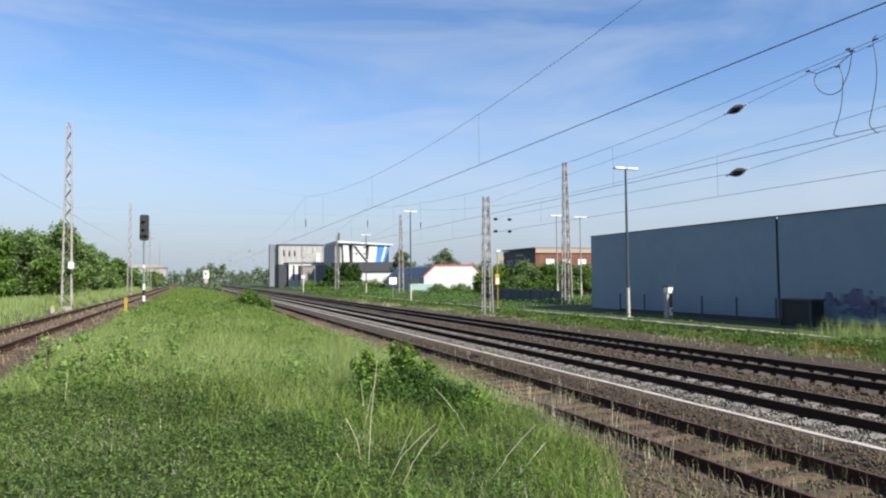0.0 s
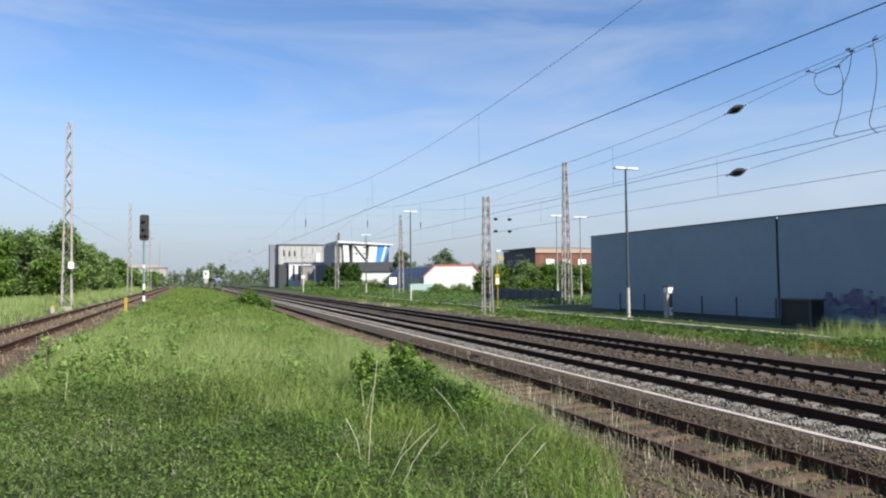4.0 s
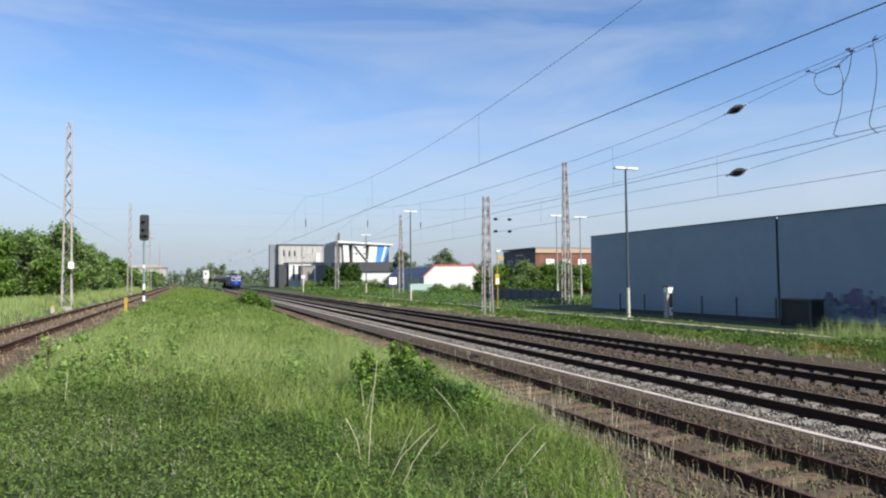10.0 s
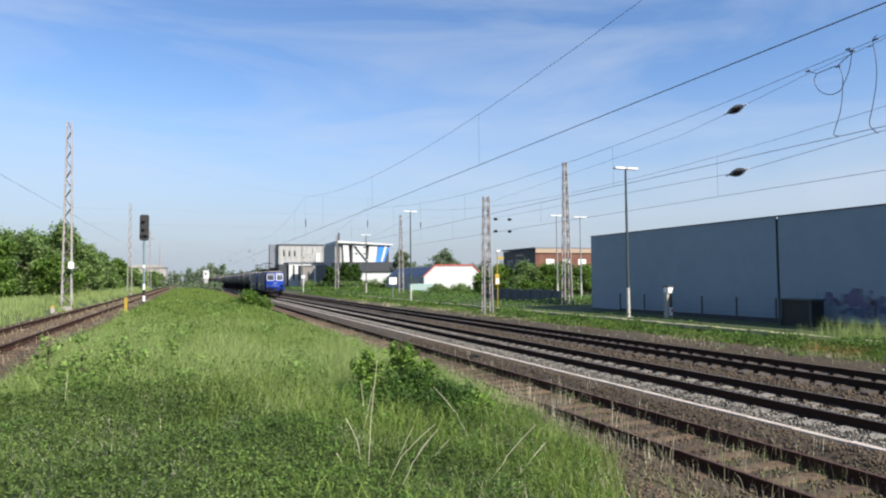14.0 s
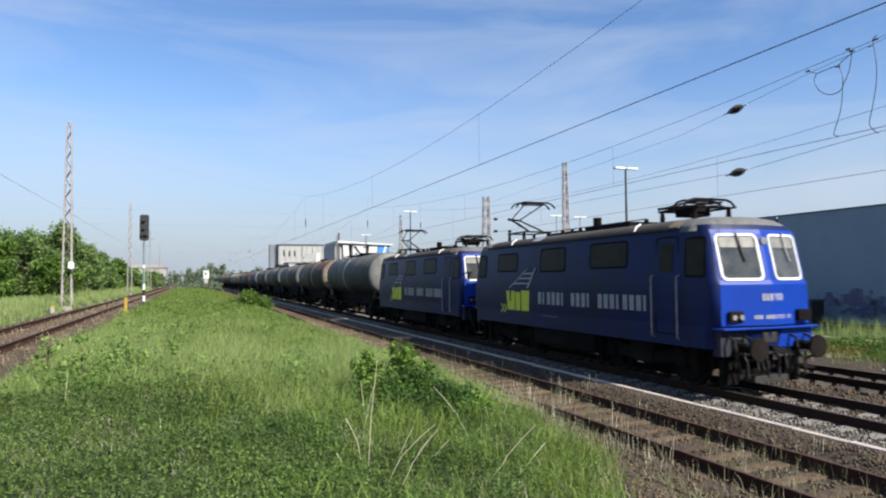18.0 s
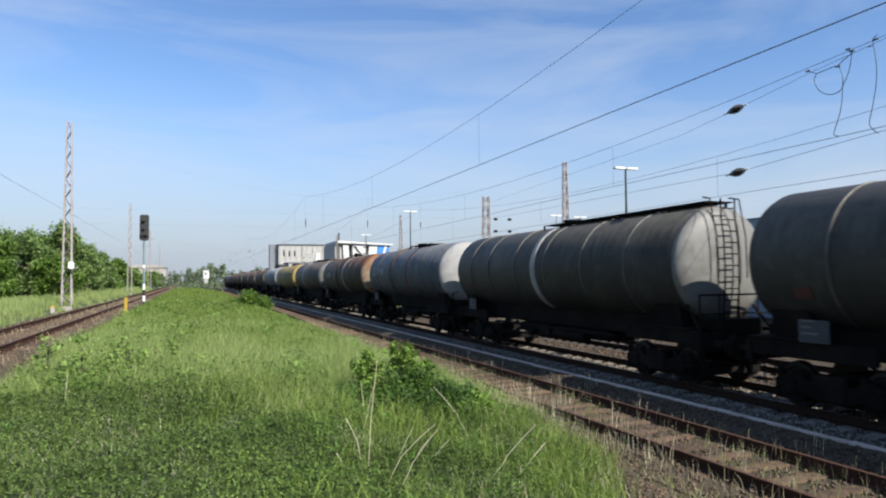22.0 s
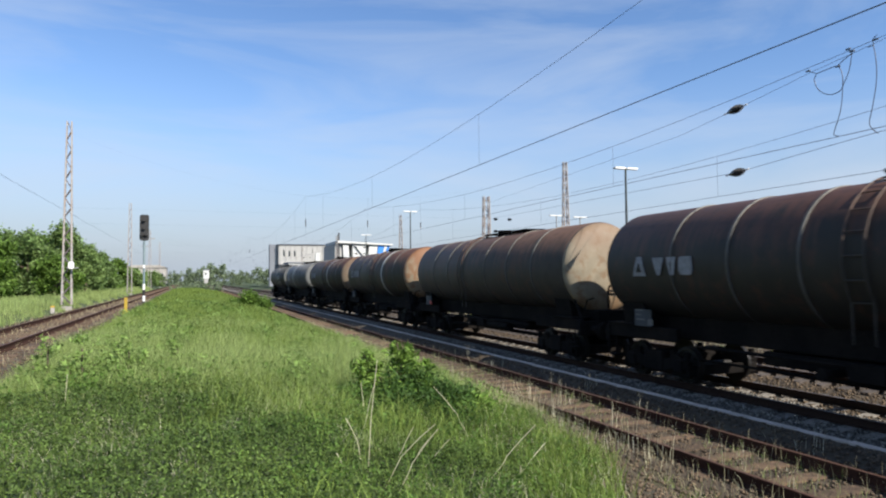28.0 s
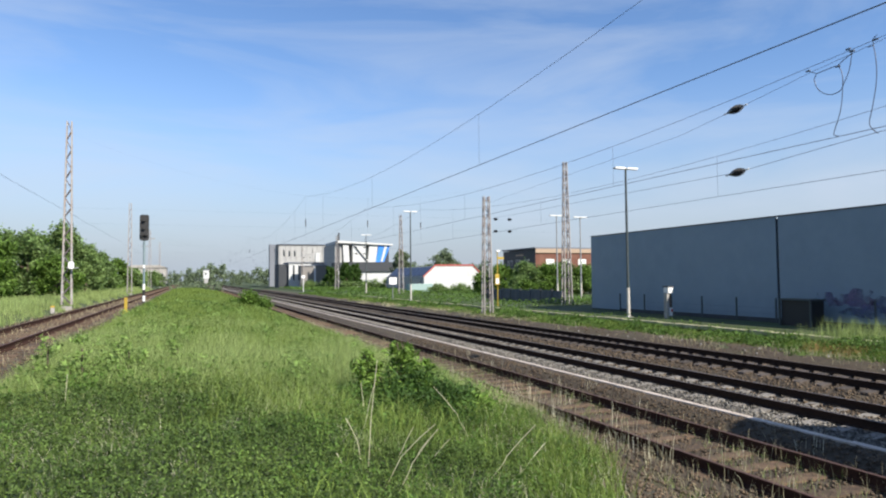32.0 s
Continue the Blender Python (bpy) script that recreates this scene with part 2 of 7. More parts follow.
def bulk(name, verts, faces, material, label="", category="", kind="stuff", parent=None):
    """One mesh from arrays of points and of triangles or quads."""
    me = bpy.data.meshes.new(name)
    k = faces.shape[1]
    me.vertices.add(len(verts))
    me.vertices.foreach_set("co", np.ascontiguousarray(verts, dtype=np.float32).ravel())
    me.loops.add(faces.size)
    me.loops.foreach_set("vertex_index", np.ascontiguousarray(faces, dtype=np.int32).ravel())
    me.polygons.add(len(faces))
    me.polygons.foreach_set("loop_start", np.arange(0, faces.size, k, dtype=np.int32))
    me.update(calc_edges=True)
    me.materials.append(material)
    ob = new(name, me)
    ob.parent = parent
    return tagged(ob, label, category, "", kind)


# ---- plan: x across the tracks, y along them, rail tops of the main line at z = 0 ----
X_SIDING, X_MAIN, X_MAIN2, X_KERB, X_LEFT, Z_LEFT = 7.74, 12.33, 16.5, 9.79, -5.1, 1.1
PROFILE = [(-2500, 0.6), (-60, 1.1), (-14, 1.35), (-8.0, 1.25), (-7.2, 0.78), (-6.8, 0.72), (-3.2, 0.72), (-2.6, 0.86), (-1.2, 0.98), (1.0, 0.95), (2.5, 0.72), (4.5, 0.36), (6.3, -0.24), (6.9, -0.32), (18.6, -0.32), (19.6, -0.1),
           (22.4, -0.03), (22.95, -0.02), (23.05, 0.24), (30, 0.3), (70, 0.2), (2500, 0.0)]


def ground_z(x, y):
    z = np.interp(x, [p[0] for p in PROFILE], [p[1] for p in PROFILE])
    lumps = 0.022 * (np.sin(1.3 * x + 0.8 * y) + np.sin(0.7 * x - 1.1 * y + 2) + np.sin(2.1 * y + 0.9 * x * 0.5))
    return z + np.where((x > -60) & (x < 5.5) & ((x > -2.6) | (x < -7.6)), lumps, 0.0)


def build_ground():
    xs = sorted(set([p[0] for p in PROFILE] + list(np.arange(-14, 7, 0.5)) + [-1200, -600, -300, -150, -90, -40, -25, 19, 21, 25, 40, 100, 150, 300, 600, 1200]))
    ys = [-300, -150, -80, -40] + list(np.arange(-20, 60, 1.0)) + list(np.arange(60, 300, 12)) + [340, 420, 520, 700, 1000, 1500, 2300, 3400]
    X, Y = np.meshgrid(xs, ys, indexing="ij")
    Z = ground_z(X, Y)
    n = len(ys)
    idx = np.arange(len(xs) * n).reshape(len(xs), n)
    F = np.stack([idx[:-1, :-1], idx[1:, :-1], idx[1:, 1:], idx[:-1, 1:]], -1).reshape(-1, 4)
    bulk("ground", np.stack([X, Y, Z], -1).reshape(-1, 3), F, SOIL, "grassy earth round the railway tracks", "ground", "structure")


build_ground()


# ---- tracks ----
RAIL_OUT = [(-0.075, -0.172), (0.075, -0.172), (0.075, -0.155), (0.012, -0.14), (0.012, -0.045), (0.036, -0.032), (0.036, -0.004), (0.03, 0.0),
            (-0.03, 0.0), (-0.036, -0.004), (-0.036, -0.032), (-0.012, -0.045), (-0.012, -0.14), (-0.075, -0.155)]


def sleeper_mesh(wooden, material):
    s = Shape()
    if wooden:
        s.box((-1.3, -0.13, -0.33), (1.3, 0.13, -0.172), 0.02)
    else:
        s.prism([(-1.3, -0.35), (1.3, -0.35), (1.28, -0.2), (0.95, -0.175), (0.5, -0.175), (0.3, -0.215), (-0.3, -0.215), (-0.5, -0.175), (-0.95, -0.175), (-1.28, -0.2)], "y", -0.13, 0.13)
    return s.mesh("sleeper", material)


def bed(name, x, z, half, material, label, kerb_side=False):
    """A bank of ballast under one track, uneven on top."""
    us = np.linspace(-half - 0.5, half + 0.5, 15)
    ys = np.concatenate([np.arange(-30, 50, 0.5), np.arange(50, 200, 4.0), np.arange(200, 900, 50.0)])
    top = np.where(np.abs(us) > half, -0.34, -0.215)
    if kerb_side:
        top = np.where(us < 1.0, top + 0.018, top)
        top = np.where(us < -0.92, np.interp(us, [-2.0, -1.3, -0.92], [-0.2, -0.15, -0.16]), top)
        top = np.where(us > 1.1, np.interp(us, [1.1, 1.6], [-0.2, -0.02]), top)
    P = np.array([[(x + u, y, z + t + 0.035 * noise.noise((u * 2.3, y * 1.7, x))) for y in ys] for u, t in zip(us, top)])
    n = len(ys)
    idx = np.arange(len(us) * n).reshape(len(us), n)
    F = np.stack([idx[:-1, :-1], idx[1:, :-1], idx[1:, 1:], idx[:-1, 1:]], -1).reshape(-1, 4)
    return bulk(name, P.reshape(-1, 3), F, material, label, "track bed", "structure")


def track(name, x, z, wooden, rail_material, head_material, label, material=None):
    material = material or (WOOD_SLEEPER if wooden else CONC_SLEEPER)
    ob = empty(name, label, "railway track", kind="structure", at=(x, 0, z))
    for side in (-1, 1):
        r = Shape()
        r.prism([(a + side * 0.7535, b) for a, b in RAIL_OUT], "y", -60, 900)
        rail = part("rail", r, rail_material, ob)
        part("rail_head", Shape().box((side * 0.7535 - 0.03, -60, -0.002), (side * 0.7535 + 0.03, 900, 0.002)), head_material, rail)
    me = sleeper_mesh(wooden, material)
    step = 0.63
    near = [-12 + step * i for i in range(150)]
    for y in near:
        s = new("sleeper", me)
        s.parent = ob
        s.location = (random.uniform(-0.02, 0.02), y + random.uniform(-0.015, 0.015), random.uniform(-0.008, 0.004))
        s.rotation_euler = (0, 0, random.uniform(-0.012, 0.012))
    far = Shape()
    y = near[-1] + step
    while y < 330:
        far.box((-1.3, y - 0.13, -0.3), (1.3, y + 0.13, -0.178))
        y += step
    tagged(part("far_sleepers", far, material, ob), kind="stuff")
    return ob


bed("ballast_siding", X_SIDING, 0.0, 1.5, BALLAST_BROWN, "rusty brown ballast with weeds under the siding", True)
bed("ballast_main", X_MAIN, 0, 2.2, BALLAST_GREY, "pale grey ballast under the main track")
bed("ballast_main_far", X_MAIN2 + 0.3, -0.05, 2.2, BALLAST_BROWN, "brown ballast under the second main track")
bed("ballast_branch", X_LEFT, Z_LEFT + 0.02, 1.7, BALLAST_BROWN, "brown ballast under the branch track")
track("track_siding", X_SIDING, 0, True, RUSTBROWN, RUSTHEAD, "rusty siding track on wooden sleepers")
track("track_main", X_MAIN, 0, False, RUST, RAILHEAD, "main line track on pale concrete sleepers")
track("track_main_far", X_MAIN2, 0, False, RUST, RAILHEAD, "second main line track on dirty concrete sleepers", OLD_SLEEPER)
track("track_branch", X_LEFT, Z_LEFT, True, RUSTBROWN, RUSTHEAD, "rusty branch track on wooden sleepers in grass")


def kerb_strip():
    ob = empty("cable_trough", "whitened concrete cable trough beside the main track", "cable trough", kind="structure")
    lid = Shape().box((-0.075, -0.495, -0.3), (0.075, 0.495, 0.012), 0.012).mesh("lid", KERB)
    for i in range(110):
        s = new("lid", lid)
        s.parent = ob
        s.location = (X_KERB + random.uniform(-0.006, 0.006), -8 + i, random.uniform(-0.006, 0.006))
    part("far_lid", Shape().box((X_KERB - 0.07, 101.5, -0.3), (X_KERB + 0.07, 400, 0.02)), KERB, ob)


kerb_strip()


# ---- wires ----
def sag(y, low, rise=1.4, span=47.5):
    u = (y / span) % 1.0
    return low + rise * (2 * u - 1) ** 2


def catenary(x, contact, low, name_label, thick=0.0066):
    ob = empty("overhead_line", name_label, "overhead line", kind="structure")
    part("contact_wire", Shape().line([(x, -47.5, contact), (x, 190, contact)], thick), WIRE, ob)
    pts = [(x, -47.5 + 2.375 * i, sag(-47.5 + 2.375 * i, low)) for i in range(101)]
    part("carrier_wire", Shape().line(pts, 0.0055), WIRE, ob)
    for k in range(-3, 16):
        y = 11.9 * k + 5.2
        part("dropper", Shape().line([(x, y, contact), (x, y, sag(y, low))], 0.004), WIRE, ob)


catenary(X_SIDING, 5.9, 7.26, "overhead wire with carrier wire over the siding", 0.0086)
catenary(X_MAIN, 5.47, 6.62, "overhead wire with carrier wire over the main track")
catenary(X_MAIN2, 5.3, 6.55, "overhead wire with carrier wire over the second main track")
branch_wire = empty("overhead_line", "thin overhead wire over the branch track", "overhead line", kind="structure")
part("contact_wire", Shape().line([(X_LEFT, -47.5, 5.75), (X_LEFT, 190, 5.75)], 0.005), WIRE, branch_wire)


MASTDARK = mat("dull_lattice_steel", (0.19, 0.17, 0.18), (0.12, 0.105, 0.105), 0.75, metal=0.3, scale=6, big=(0.2, 0.13, 0.1))


def lattice_mast(x, y, z0, z1, w0, w1, label="weathered steel lattice mast of the overhead line"):
    ob = empty("lattice_mast", label, "overhead line mast", "lattice masts", at=(x, y, z0))
    h = z1 - z0
    for sx in (-1, 1):
        for sy in (-1, 1):
            part("corner_post", Shape().tube((sx * w0, sy * w0 * 0.7, 0), (sx * w1, sy * w1 * 0.7, h), 0.055, 0.045, seg=4), MASTSTEEL, ob)
    n = int(h / 0.6)
    for fx, fy in ((0, -1), (0, 1), (-1, 0), (1, 0)):
        g = Shape()
        for i in range(n):
            za, zb = h * i / n, h * (i + 1) / n
            wa, wb = w0 + (w1 - w0) * i / n, w0 + (w1 - w0) * (i + 1) / n
            s = 1 if i % 2 else -1
            if fx == 0:
                g.tube((-s * wa, fy * wa * 0.7, za), (s * wb, fy * wb * 0.7, zb), 0.028, seg=4)
            else:
                g.tube((fx * wa, -s * wa * 0.7, za), (fx * wb, s * wb * 0.7, zb), 0.028, seg=4)
        part("lattice", g, MASTDARK, ob)
    part("footing", Shape().box((-w0 - 0.02, -w0 * 0.7 - 0.05, -0.4), (w0 + 0.02, w0 * 0.7 + 0.05, -0.1), 0.02), CONCRETE, ob)
    return ob


for yy, xl, xr in ((47.5, -7.3, 29.4), (95.0, -7.4, 29.8), (142.5, -7.5, 30.0), (190.0, -7.6, 30.0)):
    lattice_mast(xl, yy, 1.2, 12.95, 0.27, 0.13)
    lattice_mast(xr, yy, 0.3, 12.35, 0.36, 0.14)
lattice_mast(20.3, 43.7, 0.0, 8.65, 0.34, 0.2, "weathered steel anchor mast with peeling red paint")


# ---- platform lamps ----
def lamp_post(x, y, top, label="platform lamp with a flat two-sided head", pole=None):
    ob = empty("platform_lamp", label, "street lamp", "platform lamps", at=(x, y, 0.25))
    h = top - 0.25
    part("pole", Shape().tube((0, 0, 1.7), (0, 0, h), 0.085, 0.06, seg=12), pole or POLE_DARK, ob)
    # the pole is paler over its lowest 1.75 m
    part("lower_pole", Shape().tube((0, 0, 0), (0, 0, 1.75), 0.1, 0.095, seg=12), POLE_PALE, ob)
    part("base_plate", Shape().box((-0.18, -0.18, 0), (0.18, 0.18, 0.05), 0.01), GALV, ob)
    for s in (-1, 1):
        part("lamp_head", Shape().box((min(0.05 * s, 0.8 * s), -0.14, h - 0.02), (max(0.05 * s, 0.8 * s), 0.14, h + 0.1), 0.03), WHITEP, ob)
    return ob


lamp_post(23.99, 32.06, 9.0)
lamp_post(22.6, 68.5, 10.0)
lamp_post(26.0, 101.3, 9.6)


# ---- warehouse wall ----
def warehouse():
    ob = empty("warehouse", "long slate-blue clad warehouse beside the platform", "warehouse", at=(0, 0, 0))
    x, z0, z1 = 28.0, 0.1, 5.64
    part("body", Shape().box((x + 0.06, -40, 0), (x + 14, 41.7, z1 - 0.1)), BLACK, ob)
    for a, b in ((25.15, 41.75), (8.4, 25.0), (-8.4, 8.2), (-25, -8.6)):
        part("cladding_panel", Shape().box((x - 0.02, a, z0 + 0.25), (x + 0.06, b, z1), 0.01), PANEL, ob)
        part("plinth", Shape().box((x, a, 0), (x + 0.06, b, z0 + 0.245)), DARKB, ob)
    part("coping", Shape().box((x - 0.06, -25, z1 + 0.004), (x + 0.25, 41.78, z1 + 0.06), 0.01), DARKB, ob)
    part("end_panel", Shape().box((x + 0.06, 41.702, 0.3), (x + 13.9, 41.77, z1)), PANEL, ob)
    return ob


warehouse()


# ---- platform ----
def platform():
    ob = empty("platform", "low overgrown platform with a pale concrete edge", "platform", kind="structure")
    part("deck", Shape().box((23.15, -30, 0.0), (27.9, 120, 0.2)), PLATFORM, ob)
    slab = Shape().box((-0.22, -0.495, 0.1), (0.16, 0.495, 0.28), 0.015).mesh("edge_slab", LICHEN)
    for i in range(100):
        s = new("edge_slab", slab)
        s.parent = ob
        s.location = (22.95 + random.uniform(-0.02, 0.02), 4.5 + i, random.uniform(-0.02, 0.015))
        s.rotation_euler = (0, 0, random.uniform(-0.01, 0.01))
    # wall coloured dark to paint the shadow under the slab overhang
    part("edge_wall", Shape().box((22.98, -30, -0.2), (23.1, 120, 0.098)), DARKB, ob)


PLATFORM = mat("weedy_gravel_paving", (0.11, 0.098, 0.07), (0.06, 0.06, 0.036), 0.95, scale=4, bump=0.4, big=(0.07, 0.08, 0.032))
platform()


def bare_strip():
    """Sandy trodden earth between the second track and the weeds of the bank."""
    us, ys = np.linspace(18.5, 20.7, 9), np.concatenate([np.arange(0, 60, 0.5), np.arange(60, 200, 4.0)])
    P = np.array([[(u + 0.25 * math.sin(0.7 * y) * (k / 8), y, float(ground_z(np.array(u), np.array(y))) + 0.03 - 0.05 * (k == 0 or k == 8) + 0.03 * noise.noise((2 * u, 1.5 * y, 3))) for y in ys] for k, u in enumerate(us)])
    idx = np.arange(len(us) * len(ys)).reshape(len(us), len(ys))
    F = np.stack([idx[:-1, :-1], idx[1:, :-1], idx[1:, 1:], idx[:-1, 1:]], -1).reshape(-1, 4)
    bulk("bare_earth", P.reshape(-1, 3), F, BARE, "bare sandy earth beside the second track", "ground", "structure")


bare_strip()


# ---- warehouse front: graffiti, fence, shelter ----
GRAFFITI = mat("faded_purple_spray_paint", (0.16, 0.14, 0.25), (0.2, 0.13, 0.22), 0.6, scale=2.5, big=(0.1, 0.14, 0.2))
GRAFFITI2 = mat("faded_blue_spray_paint", (0.11, 0.14, 0.26), (0.14, 0.15, 0.22), 0.6, scale=3)


def see_through(m, lo, hi):
    """Thin paint: the noise that colours it also lets the wall show."""
    nt = m.node_tree
    nz = nt.nodes.new("ShaderNodeTexNoise")
    nz.inputs["Scale"].default_value, nz.inputs["Detail"].default_value = 1.3, 5
    co = nt.nodes.new("ShaderNodeTexCoord")
    nt.links.new(co.outputs["Object"], nz.inputs["Vector"])
    mr = nt.nodes.new("ShaderNodeMapRange")
    mr.inputs["From Min"].default_value, mr.inputs["From Max"].default_value, mr.inputs["To Max"].default_value = lo, hi, 0.7
    nt.links.new(nz.outputs["Fac"], mr.inputs["Value"])
    nt.links.new(mr.outputs["Result"], nt.nodes["Principled BSDF"].inputs["Alpha"])


see_through(GRAFFITI, 0.4, 0.62)
see_through(GRAFFITI2, 0.42, 0.66)


def graffiti():
    ob = empty("graffiti", "faded purple and blue graffiti on the warehouse wall", "graffiti")
    for y, z, a, b, m, d in ((22.4, 1.45, 0.75, 0.34, GRAFFITI, 0.004), (20.9, 1.55, 0.95, 0.42, GRAFFITI, 0.004), (19.4, 1.3, 0.7, 0.5, GRAFFITI2, 0.004), (20.3, 0.95, 1.2, 0.3, GRAFFITI2, 0.008), (18.4, 1.5, 0.5, 0.3, GRAFFITI, 0.008)):
        pts = []
        for i in range(26):
            t = 2 * math.pi * i / 26
            r = 1 + 0.22 * math.sin(3 * t + y) + 0.14 * math.sin(7 * t + 2 * y)
            pts.append((y + a * r * math.cos(t), z + b * r * math.sin(t)))
        part("patch", Shape().prism(pts, "x", 27.976 - d, 27.979), m, ob)


graffiti()


def wall_fence():
    ob = empty("wire_fence", "low dark wire fence along the warehouse foot", "fence")
    ys = [14.5 + 2.55 * i for i in range(10)]
    for y in ys:
        part("post", Shape().box((27.32, y - 0.03, 0.2), (27.39, y + 0.03, 1.5)), POLE_DARK, ob)
    part("kickboard", Shape().box((27.34, ys[0], 0.2), (27.37, ys[-1], 0.5)), DARKB, ob, "dark boards along the fence foot")
    for z in (0.7, 1.0):
        part("wire", Shape().line([(27.355, ys[0], z), (27.355, ys[-1], z)], 0.004), WIRE, ob)


wall_fence()


def shelter():
    ob = empty("equipment_cabinet", "dark open-fronted equipment cabinet by the wall", "cabinet", at=(26.7, 22.7, 0.2))
    part("body", Shape().box((-0.35, -0.8, 0), (0.5, 0.8, 1.26), 0.03), BLACK, ob)
    part("lid", Shape().box((-0.45, -0.88, 1.26), (0.55, 0.88, 1.34), 0.02), POLE_DARK, ob)
    for y in (-0.84, 0.84):
        part("post", Shape().box((-0.45, y - 0.04, 0), (-0.37, y + 0.04, 1.26)), POLE_DARK, ob)


shelter()


def help_point():
    ob = empty("information_pillar", "pale concrete pillar with a white head and notice", "information pillar", at=(25.6, 30.5, 0.2))
    part("post", Shape().box((-0.24, -0.14, 0), (-0.06, 0.14, 1.52), 0.03), CONCRETE, ob)
    part("head", Shape().box((-0.2, -0.2, 1.46), (0.18, 0.2, 1.82), 0.05), WHITEP, ob)
    part("cap", Shape().box((-0.25, -0.22, 1.82), (0.21, 0.22, 1.89), 0.02), DARKB, ob)
    part("back_panel", Shape().box((-0.06, -0.1, 0.1), (0.12, 0.12, 1.46), 0.02), BARK, ob)
    part("notice", Shape().box((-0.04, -0.112, 0.2), (0.17, -0.104, 0.66)), WHITEP, ob)
    part("sticker", Shape().box((0.05, -0.12, 0.42), (0.17, -0.114, 0.58)), RED, ob)


help_point()


def dark_fence():
    ob = empty("panel_fence", "dark grey panel fence in front of the trees", "fence")
    for i in range(8):
        y = 49.0 + 2.0 * i
        part("panel", Shape().box((30.0, y + 0.04, 0.25), (30.06, y + 1.96, 1.45 + 0.05 * (i % 3)), 0.01), FENCE, ob)
        part("post", Shape().box((29.97, y - 0.04, 0.2), (30.09, y + 0.04, 1.62)), DARKB, ob)
    return ob


FENCE = mat("dark_fence_boards", (0.1, 0.11, 0.12), (0.065, 0.07, 0.08), 0.8, scale=5, streak=(0.14, 0.14, 0.14))
dark_fence()


def yellow_sign():
    ob = empty("yellow_mast_sign", "yellow post with a yellow box and small boards", "sign post", at=(24.0, 49.6, 0.2))
    part("post", Shape().tube((0, 0, 0), (0, 0, 4.6), 0.042, seg=10), YELLOW, ob)
    part("box", Shape().box((-0.28, -0.14, 1.85), (0.12, 0.14, 2.75), 0.03), YELLOW, ob)
    part("panel", Shape().box((-0.22, -0.15, 1.95), (0.06, -0.142, 2.4)), WHITEP, ob)
    part("board", Shape().box((0.05, -0.03, 4.0), (0.6, 0.03, 4.2), 0.01), YELLOW, ob)
    part("lamp", Shape().box((-0.12, -0.12, 4.6), (0.2, 0.12, 4.78), 0.04), WHITEP, ob)


yellow_sign()


def white_board():
    ob = empty("signboard", "white signboard on a grey post", "signboard", at=(21.9, 73.0, 0.2))
    part("post", Shape().tube((0, 0, 0), (0, 0, 2.7), 0.05, seg=8), GALV, ob)
    part("board", Shape().box((-0.45, -0.06, 1.8), (0.45, -0.055, 2.6), 0.002).box((-0.45, -0.05, 1.8), (0.45, -0.03, 2.6)), WHITEP, ob)
    o2 = empty("signboard", "small white signboard on a post by the rails", "signboard", at=(20.4, 128.0, 0.2))
    part("post", Shape().tube((0, 0, 0), (0, 0, 3.3), 0.06, seg=8), WHITEP, o2)
    part("board", Shape().box((-0.32, -0.09, 2.7), (0.32, -0.06, 3.3)), WHITEP, o2)


white_board()


# ---- commercial buildings ----
def pane(parent, lo, hi, axis, frame_material=WHITEP):
    """A window let into a wall: a frame and a dark pane. axis: the way it faces, 'y' or 'x' (towards the lower values)."""
    (x0, y0, z0), (x1, y1, z1) = lo, hi
    t = 0.08
    w = Shape()
    if axis == "y":
        w.box((x0, y0 - 0.06, z0), (x1, y0 + 0.1, z0 + t)).box((x0, y0 - 0.06, z1 - t), (x1, y0 + 0.1, z1)).box((x0, y0 - 0.06, z0 + t), (x0 + t, y0 + 0.1, z1 - t)).box((x1 - t, y0 - 0.06, z0 + t), (x1, y0 + 0.1, z1 - t))
        g = Shape().box((x0 + t, y0 - 0.02, z0 + t), (x1 - t, y0 + 0.05, z1 - t))
    else:
        w.box((x0 - 0.06, y0, z0), (x0 + 0.1, y1, z0 + t)).box((x0 - 0.06, y0, z1 - t), (x0 + 0.1, y1, z1)).box((x0 - 0.06, y0, z0 + t), (x0 + 0.1, y0 + t, z1 - t)).box((x0 - 0.06, y1 - t, z0 + t), (x0 + 0.1, y1, z1 - t))
        g = Shape().box((x0 - 0.02, y0 + t, z0 + t), (x0 + 0.05, y1 - t, z1 - t))
    ob = part("window", w, frame_material, parent)
    part("pane", g, GLASSD, ob)
    return ob


